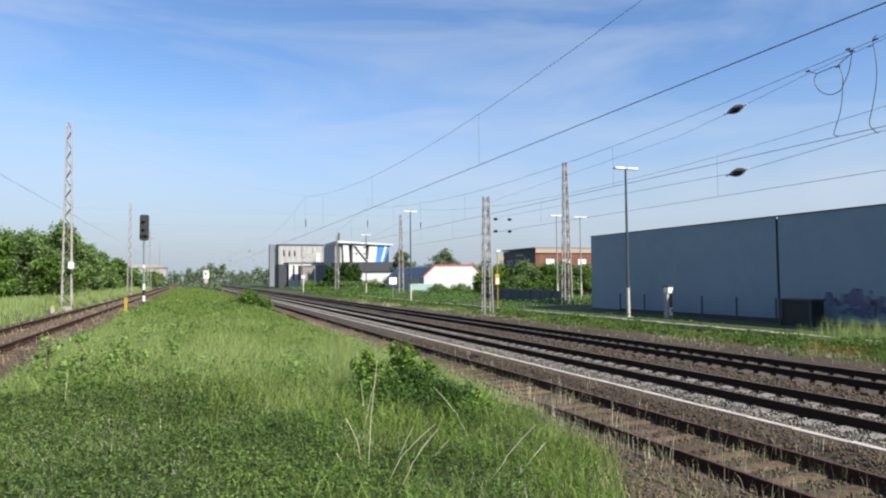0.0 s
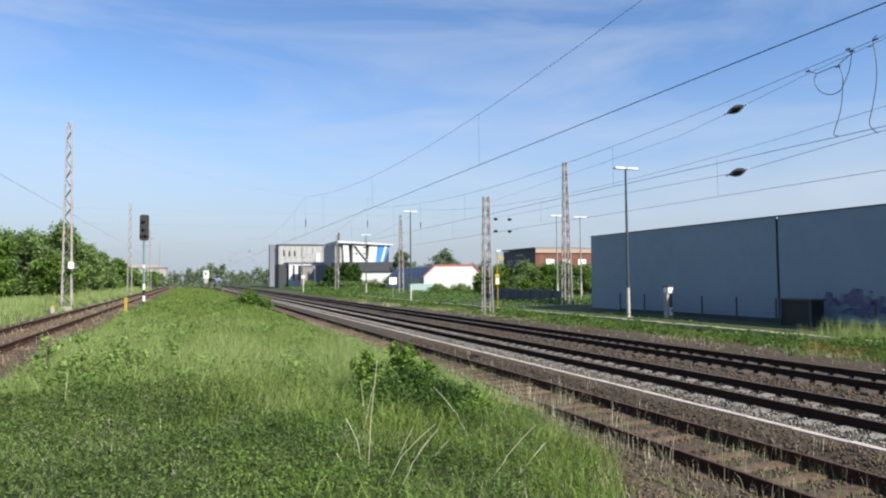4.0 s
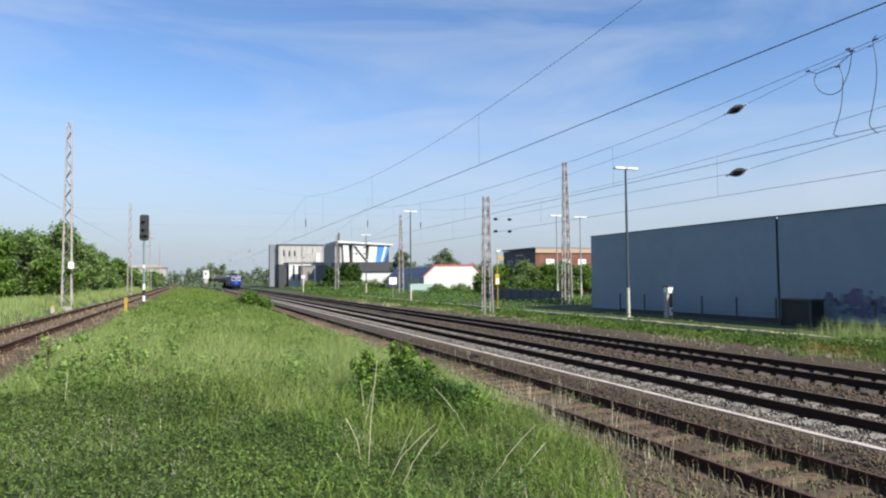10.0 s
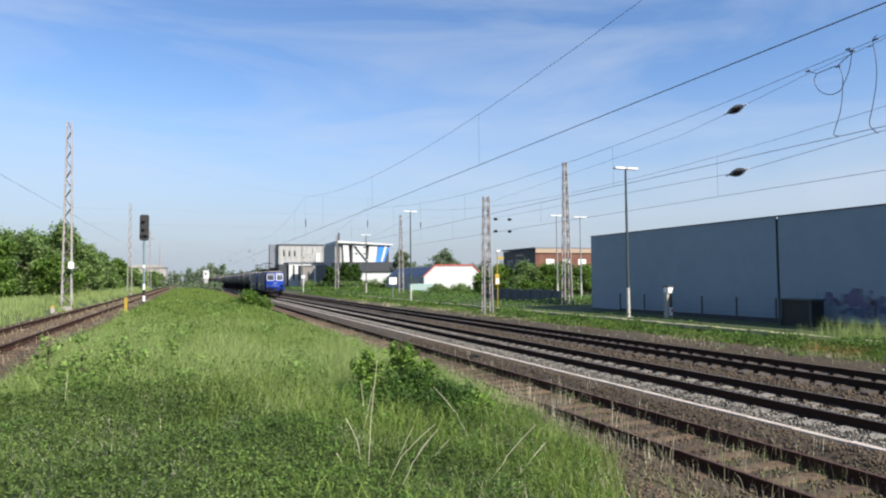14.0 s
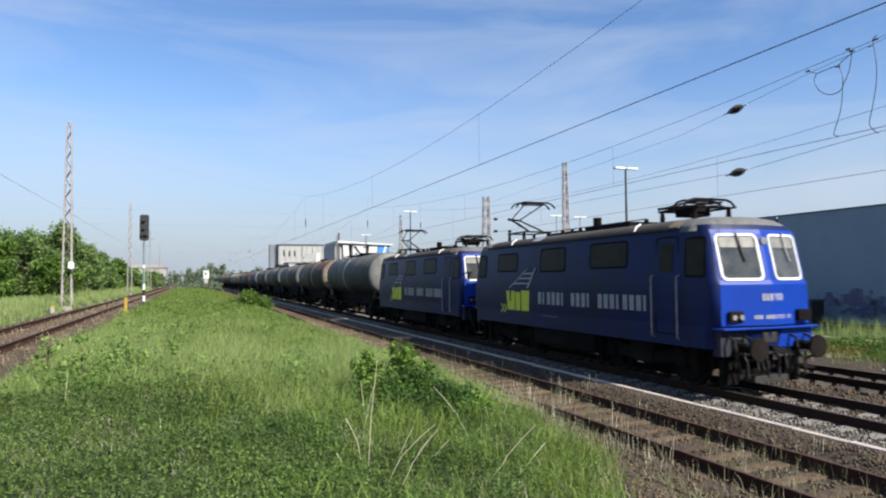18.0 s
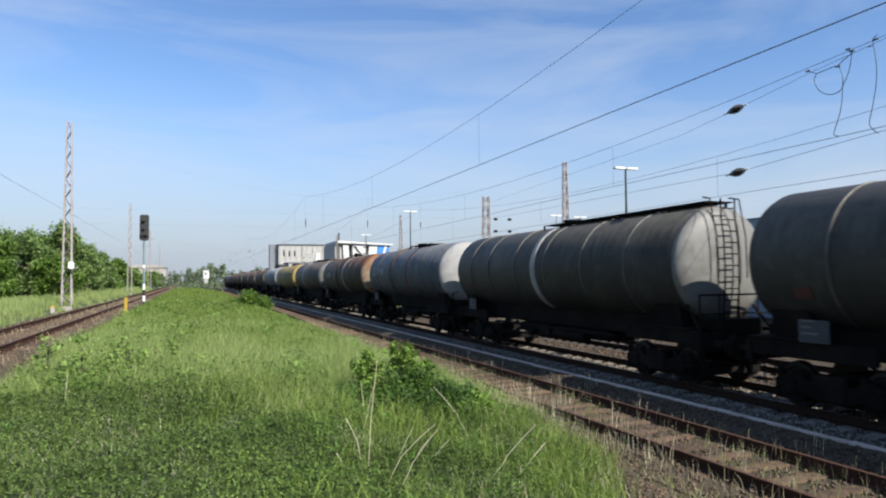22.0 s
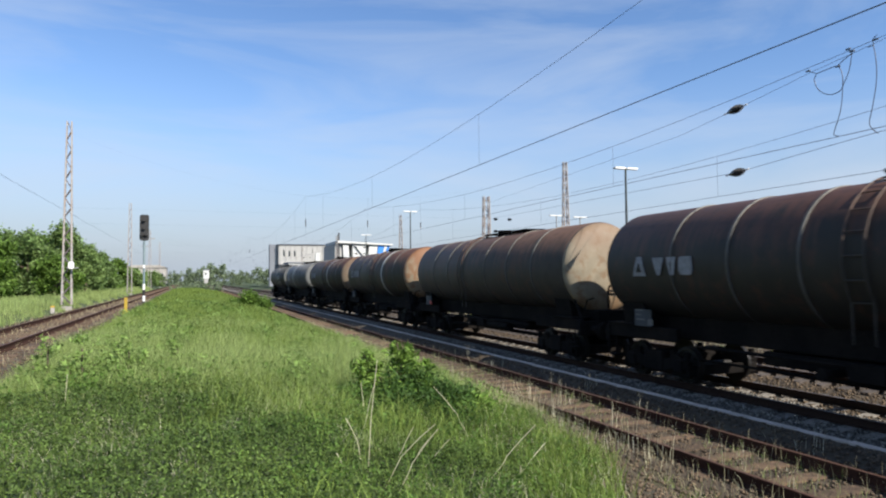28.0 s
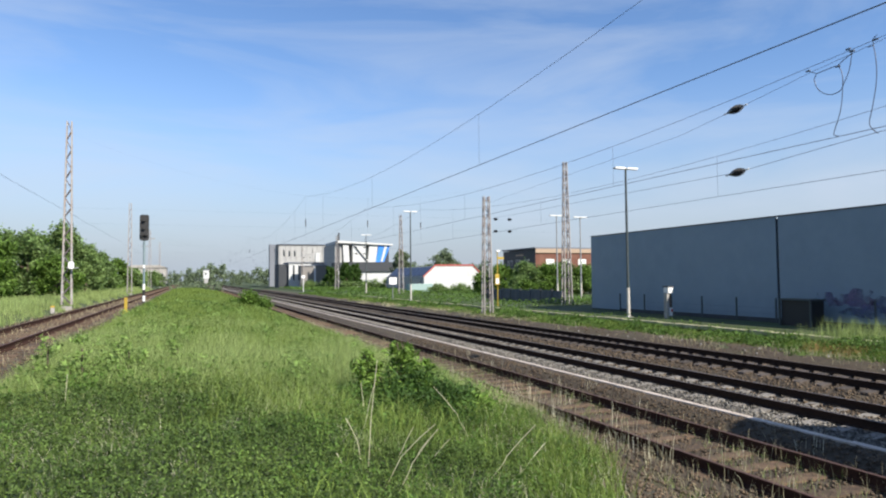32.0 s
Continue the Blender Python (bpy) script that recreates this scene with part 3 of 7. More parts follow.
def brick_building():
    ob = empty("brick_building", "red brick office building with a pale cornice", "building")
    x, y = 58.5, 105.0
    part("wall", Shape().box((x, y, 0), (x + 22, y + 13, 7.75)), BRICK, ob)
    # anthracite sheet over this brick face, its dark tone also painting the shade
    part("side_cladding", Shape().box((x - 0.05, y + 0.02, 0.4), (x, y + 13, 7.75)), DARKB, ob)
    part("cornice", Shape().box((x - 0.1, y - 0.25, 7.1), (x + 22, y - 0.004, 7.9), 0.05), SANDB, ob)
    part("parapet", Shape().box((x - 0.3, y - 0.3, 7.9), (x + 22.2, y + 13.2, 8.15), 0.03), ROOFGREY, ob)
    for i in range(5):
        xx = x + 2.2 + 3.4 * i
        pane(ob, (xx, y, 4.2), (xx + 1.7, y, 6.0), "y")
        pane(ob, (xx, y, 1.0), (xx + 1.7, y, 2.9), "y")
        part("blind", Shape().box((xx + 0.1, y - 0.05, 4.9), (xx + 1.6, y - 0.03, 5.9)), WHITEP, ob)
    for i in range(3):
        yy = y + 2.2 + 3.4 * i
        pane(ob, (x, yy, 4.1), (x, yy + 0.8, 6.0), "x")
        pane(ob, (x, yy + 1.2, 4.1), (x, yy + 2.0, 6.0), "x")
        part("blind", Shape().box((x - 0.05, yy + 0.1, 4.4), (x - 0.03, yy + 0.7, 5.9)), WHITEP, ob)
    part("sign_strip", Shape().box((x - 0.12, y + 4.5, 6.75), (x - 0.07, y + 7.5, 7.0)), SANDB, ob)


brick_building()


def white_hall():
    ob = empty("white_hall", "white hall with a hipped red-edged roof and solar panels", "building")
    y0, y1 = 120.0, 146.0
    out = [(42.3, 0.0), (54.6, 0.0), (54.6, 3.0), (52.6, 5.1), (44.7, 5.1), (42.3, 3.0)]
    part("gable_wall", Shape().prism(out, "y", y0, y0 + 0.3), WHITE, ob)
    part("body", Shape().prism([(a + (0.02 if a < 50 else -0.02), max(0, b - 0.02)) for a, b in out], "y", y0 + 0.3, y1), GREYB, ob)
    for (xa, za), (xb, zb) in (((42.1, 2.85), (44.65, 5.1)), ((44.65, 5.1), (52.65, 5.1)), ((52.65, 5.1), (54.8, 2.85))):
        s = Shape()
        s.add([(xa, y0 - 0.15, za), (xb, y0 - 0.15, zb), (xb, y0 - 0.15, zb + 0.25), (xa, y0 - 0.15, za + 0.25), (xa, y0 + 0.3, za), (xb, y0 + 0.3, zb), (xb, y0 + 0.3, zb + 0.25), (xa, y0 + 0.3, za + 0.25)],
              [(0, 1, 2, 3), (7, 6, 5, 4), (0, 4, 5, 1), (3, 2, 6, 7), (0, 3, 7, 4), (1, 5, 6, 2)])
        part("roof_edge", s, ROOFRED, ob, "red roof edging")
    for i in range(7):
        ya = y0 + 0.9 + 3.5 * i
        s = Shape()
        nx, nz = -0.66, 0.75
        a, b = (42.5, 3.18), (44.5, 4.93)
        s.add([(a[0] + nx * d, yy, a[1] + nz * d) for d in (0.05, 0.1) for yy in (ya, ya + 3.3)] + [(b[0] + nx * d, yy, b[1] + nz * d) for d in (0.05, 0.1) for yy in (ya, ya + 3.3)],
              [(0, 1, 3, 2), (4, 6, 7, 5), (0, 4, 5, 1), (2, 3, 7, 6), (0, 2, 6, 4), (1, 5, 7, 3)])
        part("solar_panel", s, SOLAR, ob)
    part("gate", Shape().box((42.2, y0 + 2, 0), (42.3, y0 + 9, 2.4)), GALV, ob)
    st = empty("storage_tank", "pale green container beside the white hall", "container", at=(38.6, 112, 0.2))
    part("body", Shape().box((-2.2, -1, 0), (2.2, 1, 1.5), 0.06), mat("pale_green_paint", (0.3, 0.4, 0.37), (0.24, 0.33, 0.3), 0.6), st)


white_hall()


def show_building():
    ob = empty("white_blue_building", "modern white and blue building with a projecting roof", "building")
    y = 185.0
    part("core", Shape().box((40.0, y + 1.0, 0), (54.6, y + 16, 12.4)), DARKB, ob)
    part("roof", Shape().prism([(38.8, 12.9), (54.9, 12.3), (54.9, 12.75), (38.8, 13.6)], "y", y - 2.2, y + 16.4), WHITE, ob)
    for a, b, c, d, m in ((40.3, 42.0, 40.6, 42.3, WHITE), (43.2, 47.0, 43.2, 46.9, WHITE), (48.1, 50.6, 47.6, 49.9, WHITE), (50.9, 54.3, 49.9, 52.4, BLUEB)):
        part("facade_panel", Shape().prism([(c, 7.5), (d, 7.5), (b, 12.4), (a, 12.4)], "y", y - 1.6, y + 0.9), m, ob, "bright blue slanting panel" if m is BLUEB else "white facade panel")
    part("fin", Shape().prism([(51.3, 7.6), (51.9, 7.6), (53.4, 12.3), (52.6, 12.3)], "y", y - 1.75, y - 1.62), WHITE, ob)
    part("strut", Shape().tube((43.6, y - 1.9, 12.3), (47.6, y - 1.9, 7.6), 0.18, seg=8), GREYB, ob)
    part("dark_storey", Shape().box((42.2, y - 3.0, 4.8), (55.2, y + 1.0, 7.45)), DARKB, ob)
    part("white_storey", Shape().box((43.5, y - 2.4, 0), (54.8, y + 1.0, 4.8)), WHITE, ob)
    part("stair_tower", Shape().box((38.2, y - 1.0, 0), (40.2, y + 16, 12.6)), GREYB, ob)
    part("entrance_block", Shape().box((37.6, y - 3.0, 0), (42.2, y + 1.0, 7.3)), DARKB, ob)
    for xx in (38.2, 39.6, 41.0):
        pane(ob, (xx, y - 3.0, 1.2), (xx + 0.7, y - 3.0, 5.4), "y")
    part("pylon", Shape().box((39.0, y - 1.6, 0), (39.4, y - 1.2, 15.8)), DARKB, ob)
    return ob


show_building()


def grey_block():
    ob = empty("grey_building", "grey concrete building with vertical bays", "building")
    y = 240.0
    part("wall", Shape().box((29.5, y, 0), (48, y + 20, 15.0)), GREYB, ob)
    part("parapet", Shape().box((29.3, y - 0.2, 15.0), (48.2, y + 20.2, 15.4)), DARKB, ob)
    for i in range(10):
        part("pilaster", Shape().box((30.0 + 1.9 * i, y - 0.2, 0), (30.25 + 1.9 * i, y - 0.004, 14.9)), GREYB, ob)
    for i in range(3):
        pane(ob, (31.0 + 1.9 * i, y, 11.0), (31.7 + 1.9 * i, y, 13.2), "y", GREYB)
    part("white_bay", Shape().box((42.6, y - 0.4, 6.0), (44.2, y - 0.21, 12.4)), WHITE, ob)
    part("chimney", Shape().box((26.6, y + 2, 0), (28.6, y + 5, 15.4)), ROOFGREY, ob)
    part("lean_roof", Shape().prism([(48.1, 8), (52.5, 8), (52.5, 12.6), (50.8, 12.6)], "y", y - 2, y + 6), DARKB, ob)
    o2 = empty("white_house", "flat-roofed white house with dark window bays", "house")
    y = 205.0
    part("wall", Shape().box((28.3, y, 0), (42.0, y + 12, 7.7)), WHITE, o2)
    part("roof", Shape().box((28.1, y - 0.3, 7.7), (42.2, y + 12.2, 8.05)), ROOFGREY, o2)
    part("dark_wing", Shape().box((25.4, y + 1, 0), (28.3, y + 12, 7.4)), DARKB, o2)
    for xx in (29.4, 31.0):
        pane(o2, (xx, y, 2.4), (xx + 0.7, y, 7.2), "y")
    o3 = empty("grey_shed", "brown-grey clad shed with a pale stripe", "shed")
    y = 196.0
    part("wall", Shape().box((31.0, y, 0), (38.0, y + 6, 6.6)), mat("taupe_cladding", (0.24, 0.22, 0.2), (0.19, 0.175, 0.16), 0.8, scale=2), o3)
    part("stripe", Shape().box((34.4, y - 0.06, 0), (34.9, y - 0.004, 6.5)), WHITEP, o3)
    part("roof", Shape().box((30.8, y - 0.2, 6.6), (38.2, y + 6.2, 6.85)), ROOFGREY, o3)


grey_block()


def far_sheds():
    ob = empty("far_hall", "long white hall far beyond the branch track", "building")
    part("wall", Shape().box((-26, 300, 0), (-9.5, 320, 8.2)), CONCRETE, ob)
    part("roof", Shape().prism([(-26.4, 8.2), (-9.2, 8.2), (-12, 9.3), (-22, 9.3)], "y", 299.5, 320.5), CONCRETE, ob)
    for i in range(4):
        pane(ob, (-24 + 4 * i, 300, 4), (-22.5 + 4 * i, 300, 6), "y")
    o2 = empty("signal_house", "small white hut far along the line", "hut")
    part("wall", Shape().box((6.2, 350, 3.6), (8.9, 354, 7.9)), WHITE, o2)
    part("foot", Shape().box((6.6, 350.2, 0), (8.4, 353.8, 3.6)), GREYB, o2)
    part("roof", Shape().box((6.0, 349.7, 7.9), (9.1, 354.3, 8.2)), ROOFGREY, o2)
    pane(o2, (6.9, 350, 5.4), (7.8, 350, 6.6), "y")


far_sheds()


# ---- signals and small line-side things ----
SIGNALPOST = mat("grey_green_signal_post", (0.2, 0.26, 0.27), (0.14, 0.19, 0.2), 0.6, scale=9)


def light_signal():
    ob = empty("light_signal", "black colour-light signal on a striped post", "railway signal", at=(-3.0, 50.0, 0.85))
    part("post", Shape().tube((0, 0, 1.6), (0, 0, 4.9), 0.07, seg=10), SIGNALPOST, ob)
    for i in range(4):
        part("post_stripe", Shape().tube((0, 0, 0.4 * i), (0, 0, 0.4 * i + 0.4), 0.085, seg=10), WHITEP if i % 2 else BLACK, ob)
    part("mast_plate", Shape().box((-0.06, -0.1, 2.7), (0.06, -0.09, 2.92)), WHITEP, ob)
    screen = part("screen", Shape().prism(rounded(-0.3, 0.3, 4.62, 6.42, 0.14), "y", -0.1, -0.04), BLACK, ob, "black signal screen")
    part("lamp_case", Shape().prism(rounded(-0.24, 0.24, 4.75, 6.3, 0.12), "y", -0.04, 0.25), BLACK, ob)
    for x, z in ((0, 6.05), (0, 5.5), (0.14, 5.05), (-0.14, 5.05)):
        part("lens_hood", Shape().tube((x, -0.3, z), (x, -0.1, z), 0.12, 0.11, seg=12), BLACK, screen)
    part("signal_foot", Shape().box((-0.16, -0.16, -0.2), (0.16, 0.16, 0.06)), CONCRETE, ob)
    part("step", Shape().box((-0.2, 0.1, 4.2), (0.3, 0.3, 4.25)), GALV, ob)
    part("side_plate", Shape().box((0.36, -0.06, 4.72), (0.7, -0.03, 4.8)), GALV, ob)


light_signal()


def marker_post():
    ob = empty("marker_post", "yellow track marker post in the grass", "marker post", at=(-3.25, 39.5, 0.9))
    part("post", Shape().box((-0.075, -0.05, 0), (0.075, 0.05, 0.8), 0.02), YELLOW, ob)
    part("cap", Shape().box((-0.09, -0.06, 0.8), (0.09, 0.06, 0.87), 0.01), YELLOW, ob)
    part("foot", Shape().box((-0.14, -0.09, 0.0), (0.14, 0.09, 0.2), 0.03), YELLOW, ob)
    o2 = empty("marker_stone", "pale concrete marker stone beside the branch track", "marker stone", at=(-6.9, 40.6, 0.95))
    part("stone", Shape().box((-0.1, -0.09, 0), (0.1, 0.09, 0.4), 0.04), CONCRETE, o2)
    part("painted_top", Shape().box((-0.105, -0.095, 0.3), (0.105, 0.095, 0.42), 0.04), YELLOW, o2)


marker_post()


def mast_plate():
    ob = empty("mast_sign", "white plate fixed to the lattice mast", "sign", at=(-6.95, 47.0, 3.3))
    part("plate", Shape().prism(rounded(-0.2, 0.12, 0.18, 0.62, 0.1), "y", -0.16, -0.12), WHITEP, ob)
    part("bracket", Shape().box((-0.3, -0.12, 0.2), (0.3, 0.42, 0.26)), GALV, ob)


mast_plate()

lamp_post(36.0, 60.0, 9.1, pole=GALV)
lamp_post(38.9, 60.0, 9.0, pole=GALV)


# ---- cross spans, insulators, jumpers ----
def insulator(parent, a, b, r=0.07):
    a, b = Vector(a), Vector(b)
    s = Shape()
    n = 5
    for i in range(n):
        p, q = a.lerp(b, i / n), a.lerp(b, (i + 0.55) / n)
        s.tube(p, q, r * (0.75 + 0.25 * math.sin(math.pi * (i + 0.5) / n)), r * 0.55, seg=10)
    s.tube(a, b, r * 0.4, seg=8)
    return part("insulator", s, INSUL, parent, "dark ribbed insulator")


def cross_span(y, xl, xr):
    ob = empty("cross_span", "cross wires carrying the overhead line between lattice masts", "cross span", kind="structure")
    pts = [(xl + (xr - xl) * i / 24, y, 8.6 + 3.6 * (2 * i / 24 - 1) ** 2) for i in range(25)]
    part("span_wire", Shape().line(pts, 0.0016), WIRE, ob)
    part("upper_cross_wire", Shape().line([(xl, y, 7.4), (xr, y, 7.35)], 0.0018), WIRE, ob)
    part("lower_cross_wire", Shape().line([(xl, y, 6.4), (xr, y, 6.38)], 0.0018), WIRE, ob)
    for x in (X_SIDING, X_MAIN, X_MAIN2):
        part("hanger", Shape().line([(x, y, 5.5), (x, y, 6.4), (x, y, 8.7)], 0.004), WIRE, ob)
        insulator(ob, (x, y, 6.5), (x, y, 7.0), 0.06)
    for x in (22.9, 24.15):
        for z in (7.36, 6.39):
            insulator(ob, (x - 0.16, y, z), (x + 0.16, y, z), 0.12)


cross_span(47.5, -7.3, 29.4)
cross_span(95.0, -7.4, 29.8)
cross_span(142.5, -7.5, 30.0)


def overlap_wires():
    """The wires that leave the main track for the anchor mast, with their section insulators and the jumper loops."""
    ob = empty("overlap_wires", "pair of overlap wires with insulators and jumper loops", "overhead line", kind="structure")
    up = [(12.4, 8.2, 7.2), (12.62, 10.2, 7.08), (13.3, 13.1, 7.0), (13.9, 15.9, 6.92), (20.2, 43.4, 8.1)]
    dn = [(12.4, 8.2, 5.43), (12.7, 10.0, 5.4), (13.2, 13.0, 5.32), (14.4, 18.5, 5.6), (20.2, 43.4, 6.9)]
    part("upper_wire", Shape().line(up, 0.0045), WIRE, ob)
    part("lower_wire", Shape().line(dn, 0.0055), WIRE, ob)
    for a in ((13.3, 13.1, 7.0), (13.2, 13.0, 5.32)):
        s = Shape()
        c = Vector(a)
        d = Vector((0.21, 0.97, -0.02)).normalized()
        for i in range(8):
            r = 0.11 * math.sin(math.pi * (i + 0.7) / 8.6)
            s.tube(c + d * (-0.36 + 0.09 * i), c + d * (-0.29 + 0.09 * i), r, r * 0.8, seg=12)
        part("section_insulator", s, INSUL, ob, "dark spindle-shaped section insulator")
        part("end_clamp", Shape().tube(c - d * 0.5, c + d * 0.5, 0.02, seg=6), WHITEP, ob)
    for pts in ([(12.36, 10.15, 7.03), (12.36, 9.95, 6.91), (12.36, 10.00, 6.8), (12.36, 9.90, 6.55), (12.36, 9.66, 6.39), (12.36, 9.43, 6.4), (12.36, 9.32, 6.55), (12.36, 9.21, 6.76), (12.36, 9.13, 7.1)],
                [(12.36, 9.95, 6.91), (12.36, 9.68, 6.93), (12.36, 9.45, 6.92), (12.36, 9.36, 6.73), (12.36, 9.36, 6.46), (12.36, 9.42, 6.02), (12.36, 9.58, 5.6), (12.36, 9.57, 5.52), (12.36, 9.48, 5.48)],
                [(12.36, 9.47, 6.92), (12.36, 9.32, 7.01), (12.36, 9.13, 7.1), (12.36, 9.21, 7.18)],
                [(12.36, 8.69, 7.11), (12.36, 8.65, 6.78), (12.36, 8.66, 6.38), (12.36, 8.75, 5.93), (12.36, 8.83, 5.61), (12.36, 8.75, 5.45), (12.36, 8.66, 5.37)],
                [(12.36, 8.80, 7.1), (12.36, 8.69, 7.11), (12.36, 8.70, 7.22), (12.36, 8.61, 7.28)]):
        fine = []
        n = 6
        for i in range(len(pts) - 1):
            p0, p1, p2, p3 = (Vector(pts[max(0, min(len(pts) - 1, i + k))]) for k in (-1, 0, 1, 2))
            for j in range(n):
                t = j / n
                fine.append(0.5 * ((2 * p1) + (p2 - p0) * t + (2 * p0 - 5 * p1 + 4 * p2 - p3) * t ** 2 + (3 * p1 - p0 - 3 * p2 + p3) * t ** 3))
        fine.append(Vector(pts[-1]))
        part("jumper", Shape().line(fine, 0.0085, seg=6), WIRE, ob, "looping jumper cable")
    for y, zc in ((8.64, 7.2), (9.13, 7.13), (9.21, 7.2), (9.45, 6.92), (10.14, 7.03)):
        part("clamp", Shape().box((12.34, y - 0.05, zc - 0.015), (12.38, y + 0.05, zc + 0.015), 0.006), WIRE, ob)


overlap_wires()


# ---- plants ----
rng = np.random.default_rng(7)


def blades(x, y, z, height, width, lean):
    """Grass blades: one bent strip of three triangles each."""
    n = len(x)
    az, turn = rng.uniform(0, 2 * np.pi, n), rng.uniform(0, 2 * np.pi, n)
    ux, uy = np.cos(turn) * width / 2, np.sin(turn) * width / 2
    lx, ly = np.cos(az) * lean * height, np.sin(az) * lean * height
    base = np.stack([x, y, z - 0.02], -1)
    mid = base + np.stack([lx * 0.35, ly * 0.35, height * 0.6], -1)
    tip = base + np.stack([lx, ly, height * np.sqrt(np.clip(1 - lean ** 2 * 0.6, 0.1, 1))], -1)
    u = np.stack([ux, uy, np.zeros(n)], -1)
    V = np.stack([base - u, base + u, mid + 0.75 * u, mid - 0.75 * u, tip], 1).reshape(-1, 3)
    k = 5 * np.arange(n)[:, None]
    F = np.concatenate([k + np.array([[0, 1, 2]]), k + np.array([[0, 2, 3]]), k + np.array([[3, 2, 4]])], 1).reshape(-1, 3)
    return V, F


def far_blades(x, y, z, height, width, lean):
    """Grass farther off: one slim leaning triangle a blade."""
    n = len(x)
    az, turn = rng.uniform(0, 2 * np.pi, n), rng.uniform(0, 2 * np.pi, n)
    base = np.stack([x, y, z - 0.02], -1)
    u = np.stack([np.cos(turn) * width / 2, np.sin(turn) * width / 2, np.zeros(n)], -1)
    tip = base + np.stack([np.cos(az) * lean * height, np.sin(az) * lean * height, height * np.sqrt(np.clip(1 - lean ** 2 * 0.6, 0.1, 1))], -1)
    return np.stack([base - u, base + u, tip], 1).reshape(-1, 3), np.arange(3 * n).reshape(n, 3)


def leaves(c, size, up=0.5, slim=0.5):
    """Folded leaves at the points c: four triangles' worth of rhombus each."""
    n = len(c)
    nrm = rng.normal(0, 1, (n, 3))
    nrm[:, 2] = np.abs(nrm[:, 2]) + up
    nrm /= np.linalg.norm(nrm, axis=1)[:, None]
    a = np.cross(nrm, rng.normal(0, 1, (n, 3)))
    a /= np.linalg.norm(a, axis=1)[:, None]
    b = np.cross(nrm, a)
    s = np.asarray(size)[:, None]
    V = np.stack([c - a * s, c + b * s * slim - nrm * 0.12 * s, c + a * s, c - b * s * slim - nrm * 0.12 * s], 1).reshape(-1, 3)
    k = 4 * np.arange(n)[:, None]
    F = np.concatenate([k + np.array([[0, 1, 2]]), k + np.array([[0, 2, 3]])], 1).reshape(-1, 3)
    return V, F


TABLE = rng.uniform(0, 1, (128, 128))


def value_noise(x, y):
    x0, y0 = np.floor(x).astype(int), np.floor(y).astype(int)
    u, v = x - x0, y - y0
    u, v = u * u * (3 - 2 * u), v * v * (3 - 2 * v)
    a, b = TABLE[x0 % 128, y0 % 128], TABLE[(x0 + 1) % 128, y0 % 128]
    c, d = TABLE[x0 % 128, (y0 + 1) % 128], TABLE[(x0 + 1) % 128, (y0 + 1) % 128]
    return (a * (1 - u) + b * u) * (1 - v) + (c * (1 - u) + d * u) * v


def patchy(x, y, s=1.0):
    """Uneven patches from 0 to 1, about a metre across for s = 1."""
    f = 0.55 * value_noise(x * s * 0.9 + 11.3 * s, y * s * 0.6 + 3.1) + 0.3 * value_noise(x * s * 2.1 + 40, y * s * 1.6 + 17.7) + 0.15 * value_noise(x * s * 4.7 + 80, y * s * 3.9 + 51)
    return np.clip(0.5 + 1.9 * (f - 0.5), 0, 1)


def scatter(n, x0, x1, y0, y1, power=1.0):
    x = rng.uniform(x0, x1, n)
    y = y0 + (y1 - y0) * rng.uniform(0, 1, n) ** power
    return x, y


def edge_x(y):
    """Where the grass of the island ends beside the siding."""
    return np.interp(y, [3, 5.3, 6.8, 8.3, 11, 15], [2.9, 3.7, 4.75, 5.6, 6.0, 6.1]) + 0.7 * (patchy(np.full_like(y, 2.0), y, 1.2) - 0.5) + 0.5 * (patchy(np.full_like(y, 9.0), y, 3.0) - 0.5)


def herb_zone(x, y):
    """1 where low leafy weeds rule, 0 where tall grass does."""
    far = 9.8 + 1.1 * np.clip(x - 1.8, 0, 3) + 2.6 * (patchy(x, y, 0.3) - 0.5) + 2.2 * (patchy(x, y, 0.9) - 0.5)
    return np.clip((far - y) / 5.0 + 0.5, 0, 1)


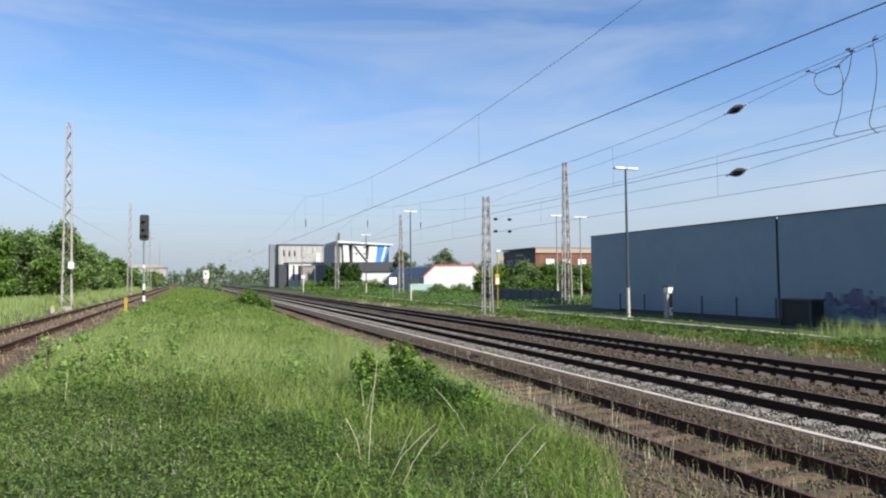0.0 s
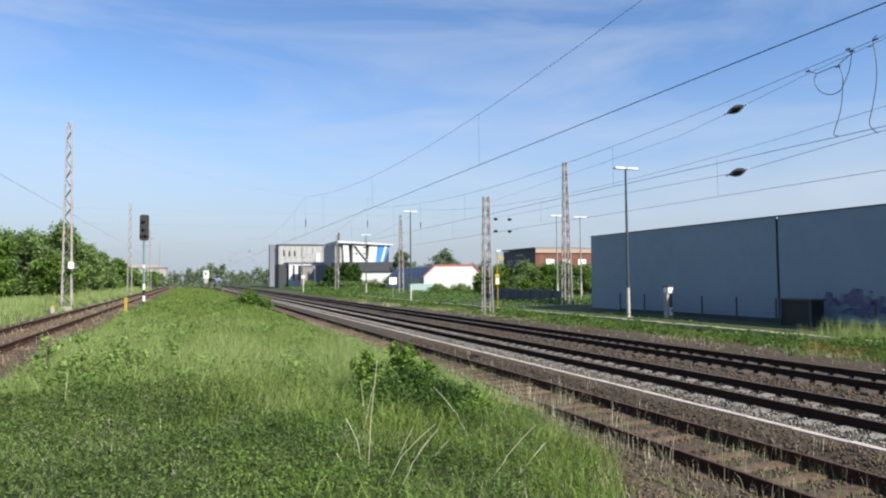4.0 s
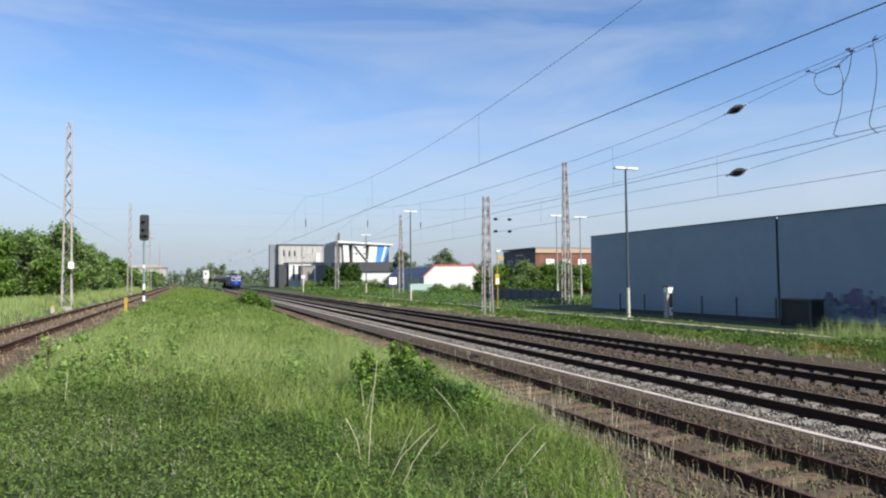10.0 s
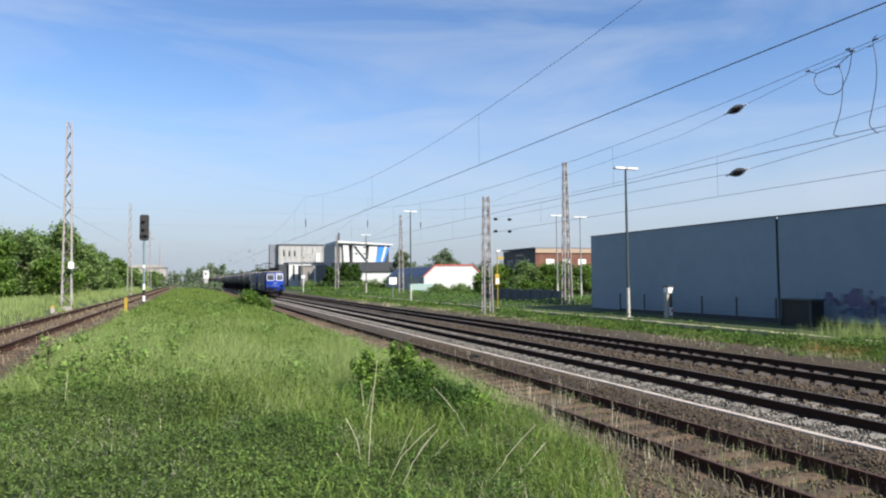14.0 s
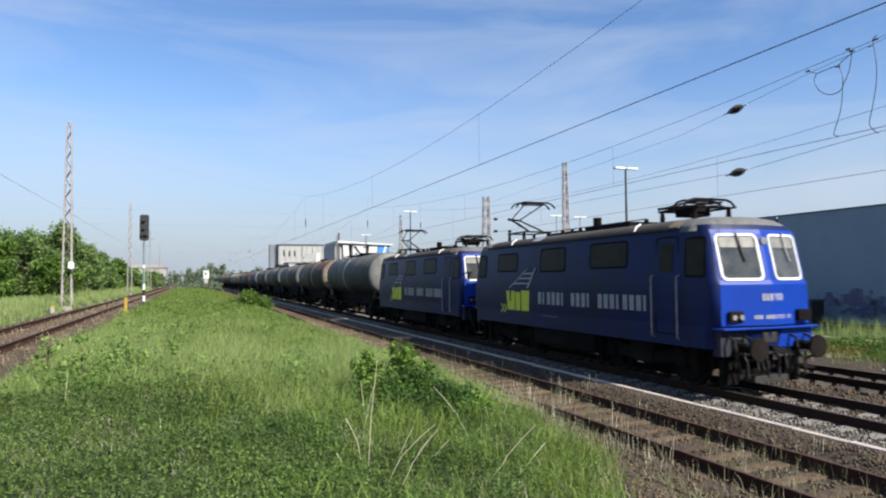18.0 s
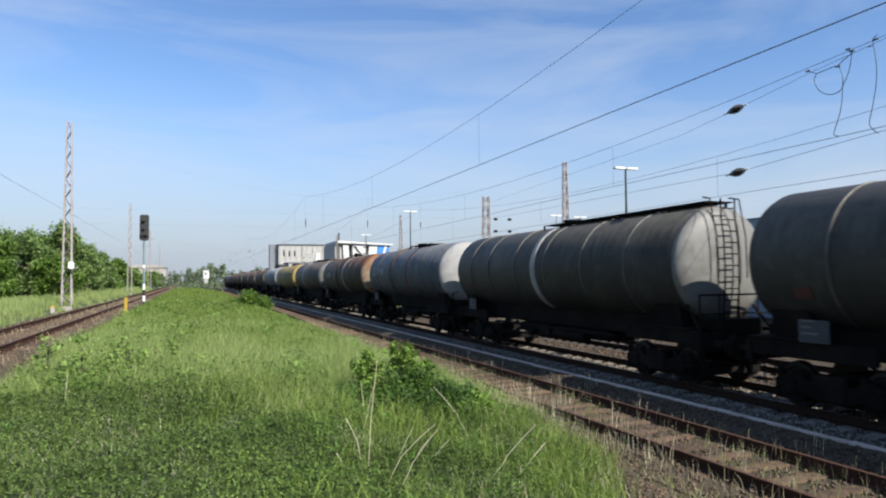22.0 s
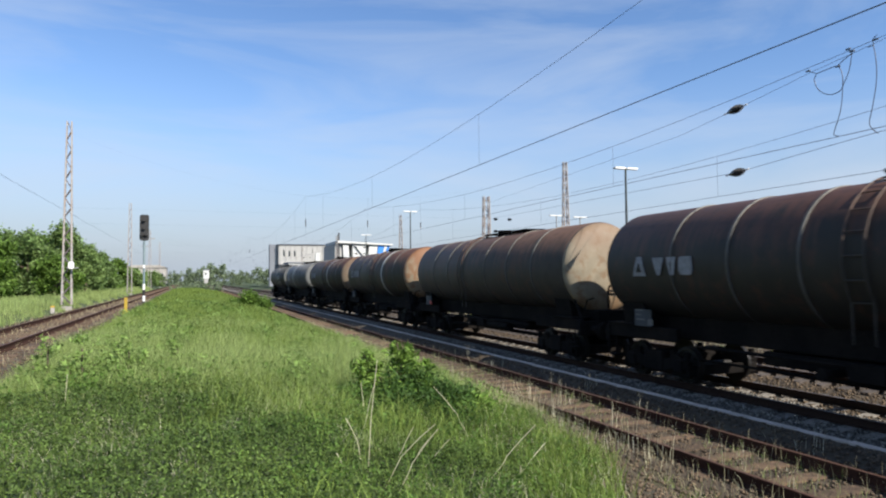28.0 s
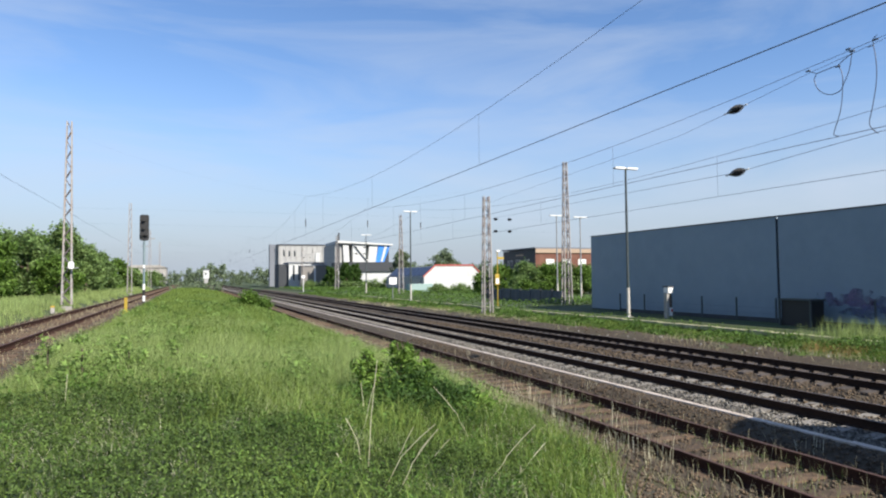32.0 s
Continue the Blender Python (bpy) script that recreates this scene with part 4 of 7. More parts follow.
def meadow():
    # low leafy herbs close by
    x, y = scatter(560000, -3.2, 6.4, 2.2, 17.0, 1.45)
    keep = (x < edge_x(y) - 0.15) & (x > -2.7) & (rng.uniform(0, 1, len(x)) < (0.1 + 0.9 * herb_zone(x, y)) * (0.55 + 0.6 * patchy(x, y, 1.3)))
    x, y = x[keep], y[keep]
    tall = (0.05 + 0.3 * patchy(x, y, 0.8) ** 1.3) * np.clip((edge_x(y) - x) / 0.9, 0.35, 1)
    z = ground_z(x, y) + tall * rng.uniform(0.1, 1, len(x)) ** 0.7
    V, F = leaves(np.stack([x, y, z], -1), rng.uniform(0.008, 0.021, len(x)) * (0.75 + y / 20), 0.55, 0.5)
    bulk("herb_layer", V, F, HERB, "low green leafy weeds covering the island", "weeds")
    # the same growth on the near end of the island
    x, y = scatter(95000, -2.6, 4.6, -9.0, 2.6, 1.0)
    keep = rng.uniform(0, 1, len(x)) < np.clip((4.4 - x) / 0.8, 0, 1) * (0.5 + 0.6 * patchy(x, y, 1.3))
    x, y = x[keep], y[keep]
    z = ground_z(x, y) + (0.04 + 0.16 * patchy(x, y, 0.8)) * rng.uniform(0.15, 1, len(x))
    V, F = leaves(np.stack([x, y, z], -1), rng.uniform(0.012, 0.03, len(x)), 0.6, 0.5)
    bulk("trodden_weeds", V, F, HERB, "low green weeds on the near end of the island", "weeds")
    # fine green blades through the herbs
    x, y = scatter(110000, -2.7, 6.4, 2.2, 16.0, 1.2)
    keep = (x < edge_x(y)) & (rng.uniform(0, 1, len(x)) < np.clip(1.05 - herb_zone(x, y), 0.09, 0.8) * (0.4 + patchy(x, y, 1.6)))
    x, y = x[keep], y[keep]
    V, F = blades(x, y, ground_z(x, y), rng.uniform(0.12, 0.4, len(x)), rng.uniform(0.004, 0.009, len(x)), rng.uniform(0.1, 0.7, len(x)))
    bulk("short_grass", V, F, MIDGRASS, "short green grass among the weeds", "grass")
    # coarse leafy plants standing above the herbs, and broad blades among them
    cx, cy = scatter(420, -2.2, 5.9, 3.4, 12.0, 1.0)
    keep = (cx < edge_x(cy) - 0.3) & (rng.uniform(0, 1, len(cx)) < np.clip(0.2 + 0.22 * cx, 0.1, 1))
    cx, cy = cx[keep], cy[keep]
    m = 110
    h = np.repeat(rng.uniform(0.16, 0.44, len(cx)), m)
    t = rng.uniform(0.1, 1, len(h))
    x = np.repeat(cx, m) + rng.normal(0, 0.09, len(h)) * (0.5 + t)
    y = np.repeat(cy, m) + rng.normal(0, 0.09, len(h)) * (0.5 + t)
    V, F = leaves(np.stack([x, y, ground_z(x, y) + h * t], -1), rng.uniform(0.012, 0.032, len(h)), 0.4, 0.34)
    bulk("coarse_weeds", V, F, COARSE, "taller coarse-leaved weeds standing in the low growth", "weeds")
    x, y = scatter(9000, 0.2, 6.0, 3.0, 10.5, 1.0)
    keep = (x < edge_x(y)) & (rng.uniform(0, 1, len(x)) < np.clip(2.2 * patchy(x, y, 1.1) - 0.8, 0, 1))
    x, y = x[keep], y[keep]
    V, F = blades(x, y, ground_z(x, y), rng.uniform(0.25, 0.6, len(x)), rng.uniform(0.006, 0.013, len(x)), rng.uniform(0.25, 0.9, len(x)))
    bulk("broad_grass", V, F, MIDGRASS, "broad arching grass blades close to the siding", "grass")
    # tall pale grass in the middle distance
    x, y = scatter(250000, -2.8, 6.5, 6.4, 30.0, 1.5)
    w = np.clip(1 - herb_zone(x, y), 0.015, 1) ** 1.2 * (0.4 + 0.95 * patchy(x, y, 0.45)) * np.clip(1.25 - (y - 13) / 8, 0.16, 1)
    keep = (x < edge_x(y)) & (rng.uniform(0, 1, len(x)) < w)
    x, y = x[keep], y[keep]
    V, F = blades(x, y, ground_z(x, y), rng.uniform(0.25, 0.66, len(x)) * (0.7 + 0.45 * patchy(x, y, 0.6)) * np.clip(0.55 + (y - 8.3) / 8, 0.5, 1), rng.uniform(0.0028, 0.006, len(x)) * (1 + y / 25), rng.uniform(0.1, 0.6, len(x)))
    bulk("tall_grass", V, F, GRASS, "tall pale green meadow grass on the island", "grass")
    # leafy growth on the rest of the island
    x, y = scatter(150000, -2.8, 6.4, 11.5, 75.0, 1.7)
    keep = (x < edge_x(y)) & (rng.uniform(0, 1, len(x)) < 0.15 + 0.85 * patchy(x, y, 0.5))
    x, y = x[keep], y[keep]
    z = ground_z(x, y) + (0.08 + 0.42 * patchy(x, y, 0.9)) * rng.uniform(0.1, 1, len(x))
    V, F = leaves(np.stack([x, y, z], -1), rng.uniform(0.013, 0.028, len(x)) * (1 + y / 22), 0.5, 0.4)
    bulk("island_herbs", V, F, BRIGHTHERB, "bright green leafy growth along the island", "weeds")
    # leafy clumps standing in the tall grass
    for name, count, low, high, spread, material, words in (("meadow_clumps", 85, 0.25, 0.62, 0.17, SAPLING, "bright leafy clumps standing in the meadow grass"), ("dark_clumps", 110, 0.15, 0.42, 0.24, COARSE, "darker low leafy clumps in the meadow grass")):
        cx, cy = scatter(count, -2.5, 5.7, 10.2, 46.0, 1.7)
        m = 130
        h = np.repeat(rng.uniform(low, high, len(cx)), m)
        t = rng.uniform(0.05, 1, len(h)) ** 0.8
        wide = np.repeat(rng.uniform(0.6, 1.4, len(cx)), m) * spread * (1.15 - 0.7 * t)
        x = np.repeat(cx, m) + rng.normal(0, 1, len(h)) * wide
        y = np.repeat(cy, m) + rng.normal(0, 1, len(h)) * wide
        V, F = leaves(np.stack([x, y, ground_z(x, y) + 0.08 + h * t], -1), rng.uniform(0.02, 0.045, len(h)) * (0.75 + np.repeat(cy, m) / 45), 0.4, 0.38)
        bulk(name, V, F, material, words, "weeds")
    # the island farther on
    x, y = scatter(110000, -2.8, 6.4, 15.0, 130.0, 1.6)
    keep = (x < edge_x(y) + 0.2)
    x, y = x[keep], y[keep]
    V, F = far_blades(x, y, ground_z(x, y), rng.uniform(0.2, 0.55, len(x)), 0.006 + 0.0009 * y, rng.uniform(0.1, 0.6, len(x)))
    bulk("far_island_grass", V, F, MIDGRASS, "green grass on the far part of the island", "grass")
    # field beyond the branch track
    x, y = scatter(210000, -26.0, -6.6, 14.0, 150.0, 1.5)
    keep = (x < -7.4 + 0.3 * np.sin(y)) & (x > -10 - 0.16 * y)
    x, y = x[keep], y[keep]
    V, F = far_blades(x, y, ground_z(x, y), rng.uniform(0.15, 0.6, len(x)) * (0.5 + 0.7 * patchy(x, y, 0.3)), 0.007 + 0.0006 * y, rng.uniform(0.1, 0.5, len(x)))
    bulk("field_grass", V, F, GRASS, "tall light green grass beside the branch track", "grass")
    x, y = scatter(36000, -15.0, -7.25, 11.0, 42.0, 1.2)
    V, F = far_blades(x, y, ground_z(x, y), rng.uniform(0.15, 0.5, len(x)) * (0.5 + 0.7 * patchy(x, y, 0.3)), rng.uniform(0.007, 0.013, len(x)), rng.uniform(0.1, 0.6, len(x)))
    bulk("near_field_grass", V, F, GRASS, "tall grass on the near side of the field", "grass")
    # strip between the branch track and the island
    x, y = scatter(9000, -3.2, -2.5, 8.0, 90.0, 1.5)
    V, F = far_blades(x, y, ground_z(x, y), rng.uniform(0.06, 0.28, len(x)), 0.008 + 0.0006 * y, rng.uniform(0.1, 0.6, len(x)))
    bulk("verge_grass", V, F, MIDGRASS, "grass along the branch track", "grass")
    # weeds on the bank by the platform: clumps of leaves, rough grass and straw on bare earth
    x, y = scatter(150000, 19.2, 23.6, 8.0, 130.0, 2.0)
    keep = rng.uniform(0, 1, len(x)) < np.clip((x - 19.7 - 1.1 * (patchy(x, y, 0.6) - 0.5)) / 0.6, 0, 1) * np.clip(2.4 * patchy(x, y, 0.8) - 0.35, 0.08, 1) * np.where(x > 22.7, 0.14, 1)
    x, y = x[keep], y[keep]
    z = ground_z(x, y) + rng.uniform(0.02, 0.54, len(x)) * (0.1 + 1.0 * patchy(x, y, 1.1)) * np.clip((x - 19.4) / 1.6, 0.25, 1) * np.where(x > 22.3, 0.55, 1)
    V, F = leaves(np.stack([x, y, z], -1), rng.uniform(0.026, 0.058, len(x)) * (1 + y / 60), 0.4, 0.45)
    bulk("bank_weeds", V, F, BANKLEAF, "leafy green weeds on the bank below the platform", "weeds")
    x, y = scatter(60000, 19.4, 23.6, 8.0, 110.0, 1.8)
    keep = rng.uniform(0, 1, len(x)) < np.clip((x - 19.6 - 1.0 * (patchy(x, y, 0.7) - 0.5)) / 1.2, 0.03, 1) * np.where(x > 22.7, 0.12, 1)
    x, y = x[keep], y[keep]
    V, F = far_blades(x, y, ground_z(x, y), rng.uniform(0.08, 0.32, len(x)) * (0.45 + patchy(x, y, 0.9)) * np.where(x > 22.3, 0.6, 1), 0.01 + 0.0006 * y, rng.uniform(0.1, 0.7, len(x)))
    bulk("bank_grass", V, F, MIDGRASS, "rough pale grass on the bank below the platform", "grass")
    x, y = scatter(14000, 18.9, 21.2, 8.0, 90.0, 1.7)
    keep = rng.uniform(0, 1, len(x)) < np.clip(2.0 * patchy(x, y, 0.5) - 0.7, 0, 1)
    x, y = x[keep], y[keep]
    V, F = blades(x, y, ground_z(x, y), rng.uniform(0.05, 0.3, len(x)), 0.008 + 0.0005 * y, rng.uniform(0.2, 0.8, len(x)))
    bulk("bank_straw", V, F, STRAW, "dry straw-coloured grass on the bank", "grass")
    # tall seeding grass and weeds on the near end of the bank
    x, y = scatter(3000, 21.6, 24.6, 13.0, 19.0, 1.0)
    keep = rng.uniform(0, 1, len(x)) < np.clip(2.2 * patchy(x, y, 0.9) - 0.5, 0, 1)
    x, y = x[keep], y[keep]
    V, F = blades(x, y, ground_z(x, y), rng.uniform(0.3, 0.95, len(x)), rng.uniform(0.007, 0.014, len(x)), rng.uniform(0.05, 0.5, len(x)))
    bulk("bank_stems", V, F, GRASS, "tall seeding grass beside the platform edge", "grass")
    x, y = scatter(700, 20.0, 21.4, 15.0, 17.2, 1.0)
    V, F = blades(x, y, ground_z(x, y), rng.uniform(0.15, 0.5, len(x)), rng.uniform(0.008, 0.015, len(x)), rng.uniform(0.1, 0.6, len(x)))
    bulk("dead_tuft", V, F, ORANGESTRAW, "dead orange-brown grass tuft on the bank", "grass")
    # weeds along the shaded wall foot and on the platform
    x, y = scatter(3500, 23.8, 27.3, 10.0, 60.0, 1.4)
    keep = rng.uniform(0, 1, len(x)) < np.clip(2.2 * patchy(x, y, 0.9) - 1.0, 0, 1)
    x, y = x[keep], y[keep]
    V, F = blades(x, y, np.full(len(x), 0.2), rng.uniform(0.08, 0.4, len(x)), rng.uniform(0.008, 0.016, len(x)), rng.uniform(0.1, 0.7, len(x)))
    bulk("platform_grass", V, F, MIDGRASS, "weedy grass tufts on the old platform", "grass")
    # rough green ground in front of the commercial buildings
    x, y = scatter(70000, 23.3, 62.0, 46.0, 190.0, 1.5)
    keep = (x < 24 + 0.33 * y) & (rng.uniform(0, 1, len(x)) < 0.25 + 0.75 * patchy(x, y, 0.15))
    x, y = x[keep], y[keep]
    z = ground_z(x, y) + rng.uniform(0.0, 0.6, len(x)) * (0.2 + patchy(x, y, 0.25))
    V, F = leaves(np.stack([x, y, z], -1), rng.uniform(0.06, 0.12, len(x)) * (0.7 + y / 120), 0.5, 0.45)
    bulk("yard_weeds", V, F, BANKLEAF, "rough green growth in front of the buildings", "weeds")
    # dry weeds in the siding
    x, y = scatter(9000, 5.8, 9.5, 3.0, 45.0, 1.3)
    keep = rng.uniform(0, 1, len(x)) < 0.1 + 0.9 * (np.abs(x - 6.5) < 0.55) + 0.5 * (np.abs(x - 8.4) < 0.3)
    x, y = x[keep], y[keep]
    V, F = blades(x, y, np.full(len(x), -0.22), rng.uniform(0.12, 0.42, len(x)), rng.uniform(0.004, 0.009, len(x)), rng.uniform(0.05, 0.5, len(x)))
    bulk("dry_weeds", V, F, STRAW, "dry straw-coloured weeds between the siding rails", "weeds")
    x, y = scatter(5200, 6.9, 8.6, 3.0, 40.0, 1.2)
    keep = patchy(x, y, 0.9) > 0.55
    x, y = x[keep], y[keep]
    V, F = blades(x, y, np.full(len(x), -0.22), rng.uniform(0.05, 0.26, len(x)), rng.uniform(0.004, 0.009, len(x)), rng.uniform(0.1, 0.7, len(x)))
    bulk("siding_grass", V, F, GRASS, "thin yellowish grass between the siding rails", "grass")
    x, y = scatter(2600, -6.9, -3.4, 10.0, 70.0, 1.4)
    V, F = blades(x, y, np.full(len(x), 0.86), rng.uniform(0.06, 0.3, len(x)), rng.uniform(0.006, 0.012, len(x)) * (1 + y / 40), rng.uniform(0.1, 0.6, len(x)))
    bulk("branch_weeds", V, F, STRAW, "thin dry weeds in the branch track", "weeds")
    x, y = scatter(15000, 2.6, 6.6, 3.0, 11.5, 1.0)
    keep = rng.uniform(0, 1, len(x)) < np.clip(1.9 * patchy(x, y, 1.4) - 0.6, 0, 1) * np.clip((edge_x(y) - x) / 0.4, 0, 1) * np.clip(1.6 - (edge_x(y) - x) / 1.2, 0.05, 1)
    x, y = x[keep], y[keep]
    V, F = blades(x, y, ground_z(x, y), rng.uniform(0.15, 0.48, len(x)), rng.uniform(0.003, 0.006, len(x)), rng.uniform(0.3, 0.9, len(x)))
    bulk("fringe_grass", V, F, MIDGRASS, "long drooping grass where the island meets the siding", "grass")
    x, y = scatter(9000, -2.6, 5.6, 2.6, 10.5, 1.2)
    keep = (x < edge_x(y)) & (patchy(x, y, 1.0) > 0.4)
    x, y = x[keep], y[keep]
    V, F = blades(x, y, ground_z(x, y) + 0.08, rng.uniform(0.06, 0.26, len(x)), rng.uniform(0.002, 0.004, len(x)), rng.uniform(0.3, 1.1, len(x)))
    bulk("dead_stems", V, F, PALESTALK, "short dead stems among the low weeds", "dry stalks")
    # thin tufts and dead bits on the stony edge
    x, y = scatter(5000, 3.6, 6.9, 3.5, 12.0, 1.0)
    keep = (x > edge_x(y)) & (patchy(x, y, 2.2) > 0.6)
    x, y = x[keep], y[keep]
    V, F = blades(x, y, ground_z(x, y), rng.uniform(0.05, 0.22, len(x)), rng.uniform(0.003, 0.006, len(x)), rng.uniform(0.2, 0.9, len(x)))
    bulk("edge_tufts", V, F, MIDGRASS, "thin grass tufts on the stony edge", "grass")
    x, y = scatter(1300, 3.8, 6.9, 3.5, 12.0, 1.0)
    x, y = x[x > edge_x(y) - 0.2], y[x > edge_x(y) - 0.2]
    V, F = blades(x, y, ground_z(x, y) + 0.03, rng.uniform(0.08, 0.25, len(x)), rng.uniform(0.003, 0.007, len(x)), rng.uniform(0.85, 1.2, len(x)))
    bulk("fallen_straw", V, F, STRAW, "dead straw lying on the stony edge", "straw")
    # pale seeding stalks in clumps beside and between the siding rails
    hx = np.concatenate([rng.uniform(5.9, 6.75, 46), rng.uniform(8.55, 9.3, 12), rng.uniform(7.1, 8.3, 7)])
    hy = np.concatenate([8.2 + 26 * rng.uniform(0, 1, 46) ** 1.7, 5.5 + 16 * rng.uniform(0, 1, 12) ** 1.3, 5.5 + 14 * rng.uniform(0, 1, 7)])
    k = 7
    x, y = np.repeat(hx, k) + rng.normal(0, 0.12, len(hx) * k), np.repeat(hy, k) + rng.normal(0, 0.2, len(hx) * k)
    h = np.repeat(rng.uniform(0.25, 0.62, len(hx)), k) * rng.uniform(0.55, 1.1, len(x))
    z = np.maximum(ground_z(x, y), -0.22)
    V, F = blades(x, y, z, h, rng.uniform(0.006, 0.01, len(x)), rng.uniform(0.02, 0.3, len(x)))
    bulk("seeding_stalks", V, F, PALESTALK, "pale dry seeding stalks along the siding", "dry stalks")
    m = 6
    P = np.stack([np.repeat(x, m) + rng.normal(0, 0.012, len(x) * m), np.repeat(y, m) + rng.normal(0, 0.012, len(x) * m), np.repeat(z, m) + np.repeat(h, m) * rng.uniform(0.7, 1.02, len(x) * m)], -1)
    V, F = leaves(P, rng.uniform(0.006, 0.014, len(P)), 0.2, 0.4)
    bulk("seed_heads", V, F, PALESTALK, "pale feathery seed heads of the dry stalks", "dry stalks")
    # tan straw band along the siding farther on
    x, y = scatter(9000, 5.7, 6.9, 12.0, 42.0, 1.4)
    V, F = blades(x, y, np.maximum(ground_z(x, y), -0.22), rng.uniform(0.15, 0.5, len(x)), rng.uniform(0.004, 0.008, len(x)) * (1 + y / 40), rng.uniform(0.05, 0.4, len(x)))
    bulk("straw_band", V, F, STRAW, "dry tan grass along the siding", "grass")
    x, y = scatter(9000, 6.0, 7.0, 3.0, 60.0, 1.3)
    keep = (x < 6.2 + 0.9 * (patchy(x, y, 1.5) - 0.4)) & (rng.uniform(0, 1, len(x)) < np.clip((y - 8) / 4, 0.12, 1))
    x, y = x[keep], y[keep]
    V, F = blades(x, y, np.full(len(x), -0.25), rng.uniform(0.1, 0.45, len(x)), rng.uniform(0.006, 0.012, len(x)) * (1 + y / 40), rng.uniform(0.1, 0.6, len(x)))
    bulk("edge_grass", V, F, MIDGRASS, "grass at the edge of the siding ballast", "grass")


PALESTALK = leafy("bleached_stalk", (0.7, 0.66, 0.48), (0.55, 0.51, 0.35), 0.25)
BANKLEAF = leafy("bank_weed_leaf", (0.12, 0.2, 0.036), (0.066, 0.125, 0.022), 0.55)
ORANGESTRAW = leafy("dead_orange_grass", (0.46, 0.27, 0.1), (0.34, 0.2, 0.08), 0.3)
DARKLEAF = leafy("dark_nettle_leaf", (0.075, 0.14, 0.026), (0.042, 0.088, 0.017), 0.5)
COARSE = leafy("coarse_weed_leaf", (0.115, 0.2, 0.035), (0.07, 0.135, 0.024), 0.5)
BRIGHTHERB = leafy("bright_herb_leaf", (0.17, 0.24, 0.06), (0.12, 0.185, 0.045))
MIDGRASS = leafy("green_grass_blade", (0.19, 0.255, 0.052), (0.13, 0.195, 0.036))
meadow()


def stalks():
    """Long dead stems standing in the weeds close by."""
    st = empty("dead_stalks", "long dry pale stems standing in the weeds", "dry stalks", kind="stuff")
    for x, y, h, dx, dy in ((1.48, 5.74, 1.05, 0.07, -0.08), (1.78, 7.22, 0.66, 0.15, -0.09), (2.13, 8.27, 0.55, -0.08, 0.01), (1.51, 6.1, 0.44, -0.14, 0.03), (1.32, 5.75, 0.22, -0.11, 0.03), (1.84, 6.15, 0.36, 0.18, -0.08),
                            (1.57, 5.51, 0.55, 0.4, -0.18), (1.61, 5.31, 0.57, 0.32, -0.15), (2.04, 6.18, 0.24, 0.15, -0.06), (2.06, 5.98, 0.3, 0.25, -0.11), (3.39, 7.84, 0.72, -0.46, 0.14), (4.04, 8.46, 0.4, 0.14, -0.07),
                            (2.52, 5.56, 0.58, 0.44, -0.2), (2.77, 5.44, 0.26, 0.06, -0.03), (1.17, 8.07, 0.28, 0.09, -0.05), (-1.5, 9.6, 0.5, 0.03, 0.1), (3.0, 5.9, 0.3, 0.42, 0.1)):
        z = float(ground_z(np.array(x), np.array(y)))
        bend = random.uniform(-0.05, 0.05) * (0.4 + h)
        part("stem", Shape().line([(x, y, z), (x + 0.35 * dx + bend, y + 0.35 * dy, z + 0.38 * h), (x + 0.42 * dx + bend, y + 0.42 * dy, z + 0.5 * h), (x + 0.75 * dx + 0.5 * bend, y + 0.75 * dy, z + 0.8 * h), (x + dx, y + dy, z + h)], 0.0037, seg=5), PALESTALK, st)


stalks()


def bush(name, label, x, y, z, blobs, n, size, material, slim=0.45):
    """A shrub: stems from the ground and clouds of leaves round the blobs (dx, dy, dz, rx, ry, rz)."""
    ob = empty(name, label, "bush", at=(x, y, z))
    for dx, dy, dz, rx, ry, rz in blobs:
        part("stem", Shape().line([(0.15 * dx, 0.15 * dy, -0.1), (0.6 * dx, 0.6 * dy, 0.55 * dz), (dx, dy, dz + 0.3 * rz)], 0.012 + 0.02 * min(1, rz / 2), seg=6), BARK, ob)
    tot = sum(b[3] * b[4] + b[3] * b[5] for b in blobs)
    pts = []
    for dx, dy, dz, rx, ry, rz in blobs:
        m = int(n * (rx * ry + rx * rz) / tot)
        k = max(4, m // 28)
        d = rng.normal(0, 1, (k, 3))
        d /= np.linalg.norm(d, axis=1)[:, None]
        c = d * rng.uniform(0.35, 1.08, (k, 1)) * np.array([rx, ry, rz]) + np.array([dx, dy, dz])
        spread = 0.2 * (rx * ry * rz) ** (1 / 3)
        p = np.repeat(c, 28, 0) + rng.normal(0, spread, (k * 28, 3))
        pts.append(p)
    P = np.concatenate(pts)
    P = P[P[:, 2] > 0.0]
    V, F = leaves(P, rng.uniform(0.6, 1.3, len(P)) * size, 0.35, slim)
    bulk("crown", V, F, material, "", "", "stuff", ob)
    del ob["category"]
    return tagged(ob, label, "bush")


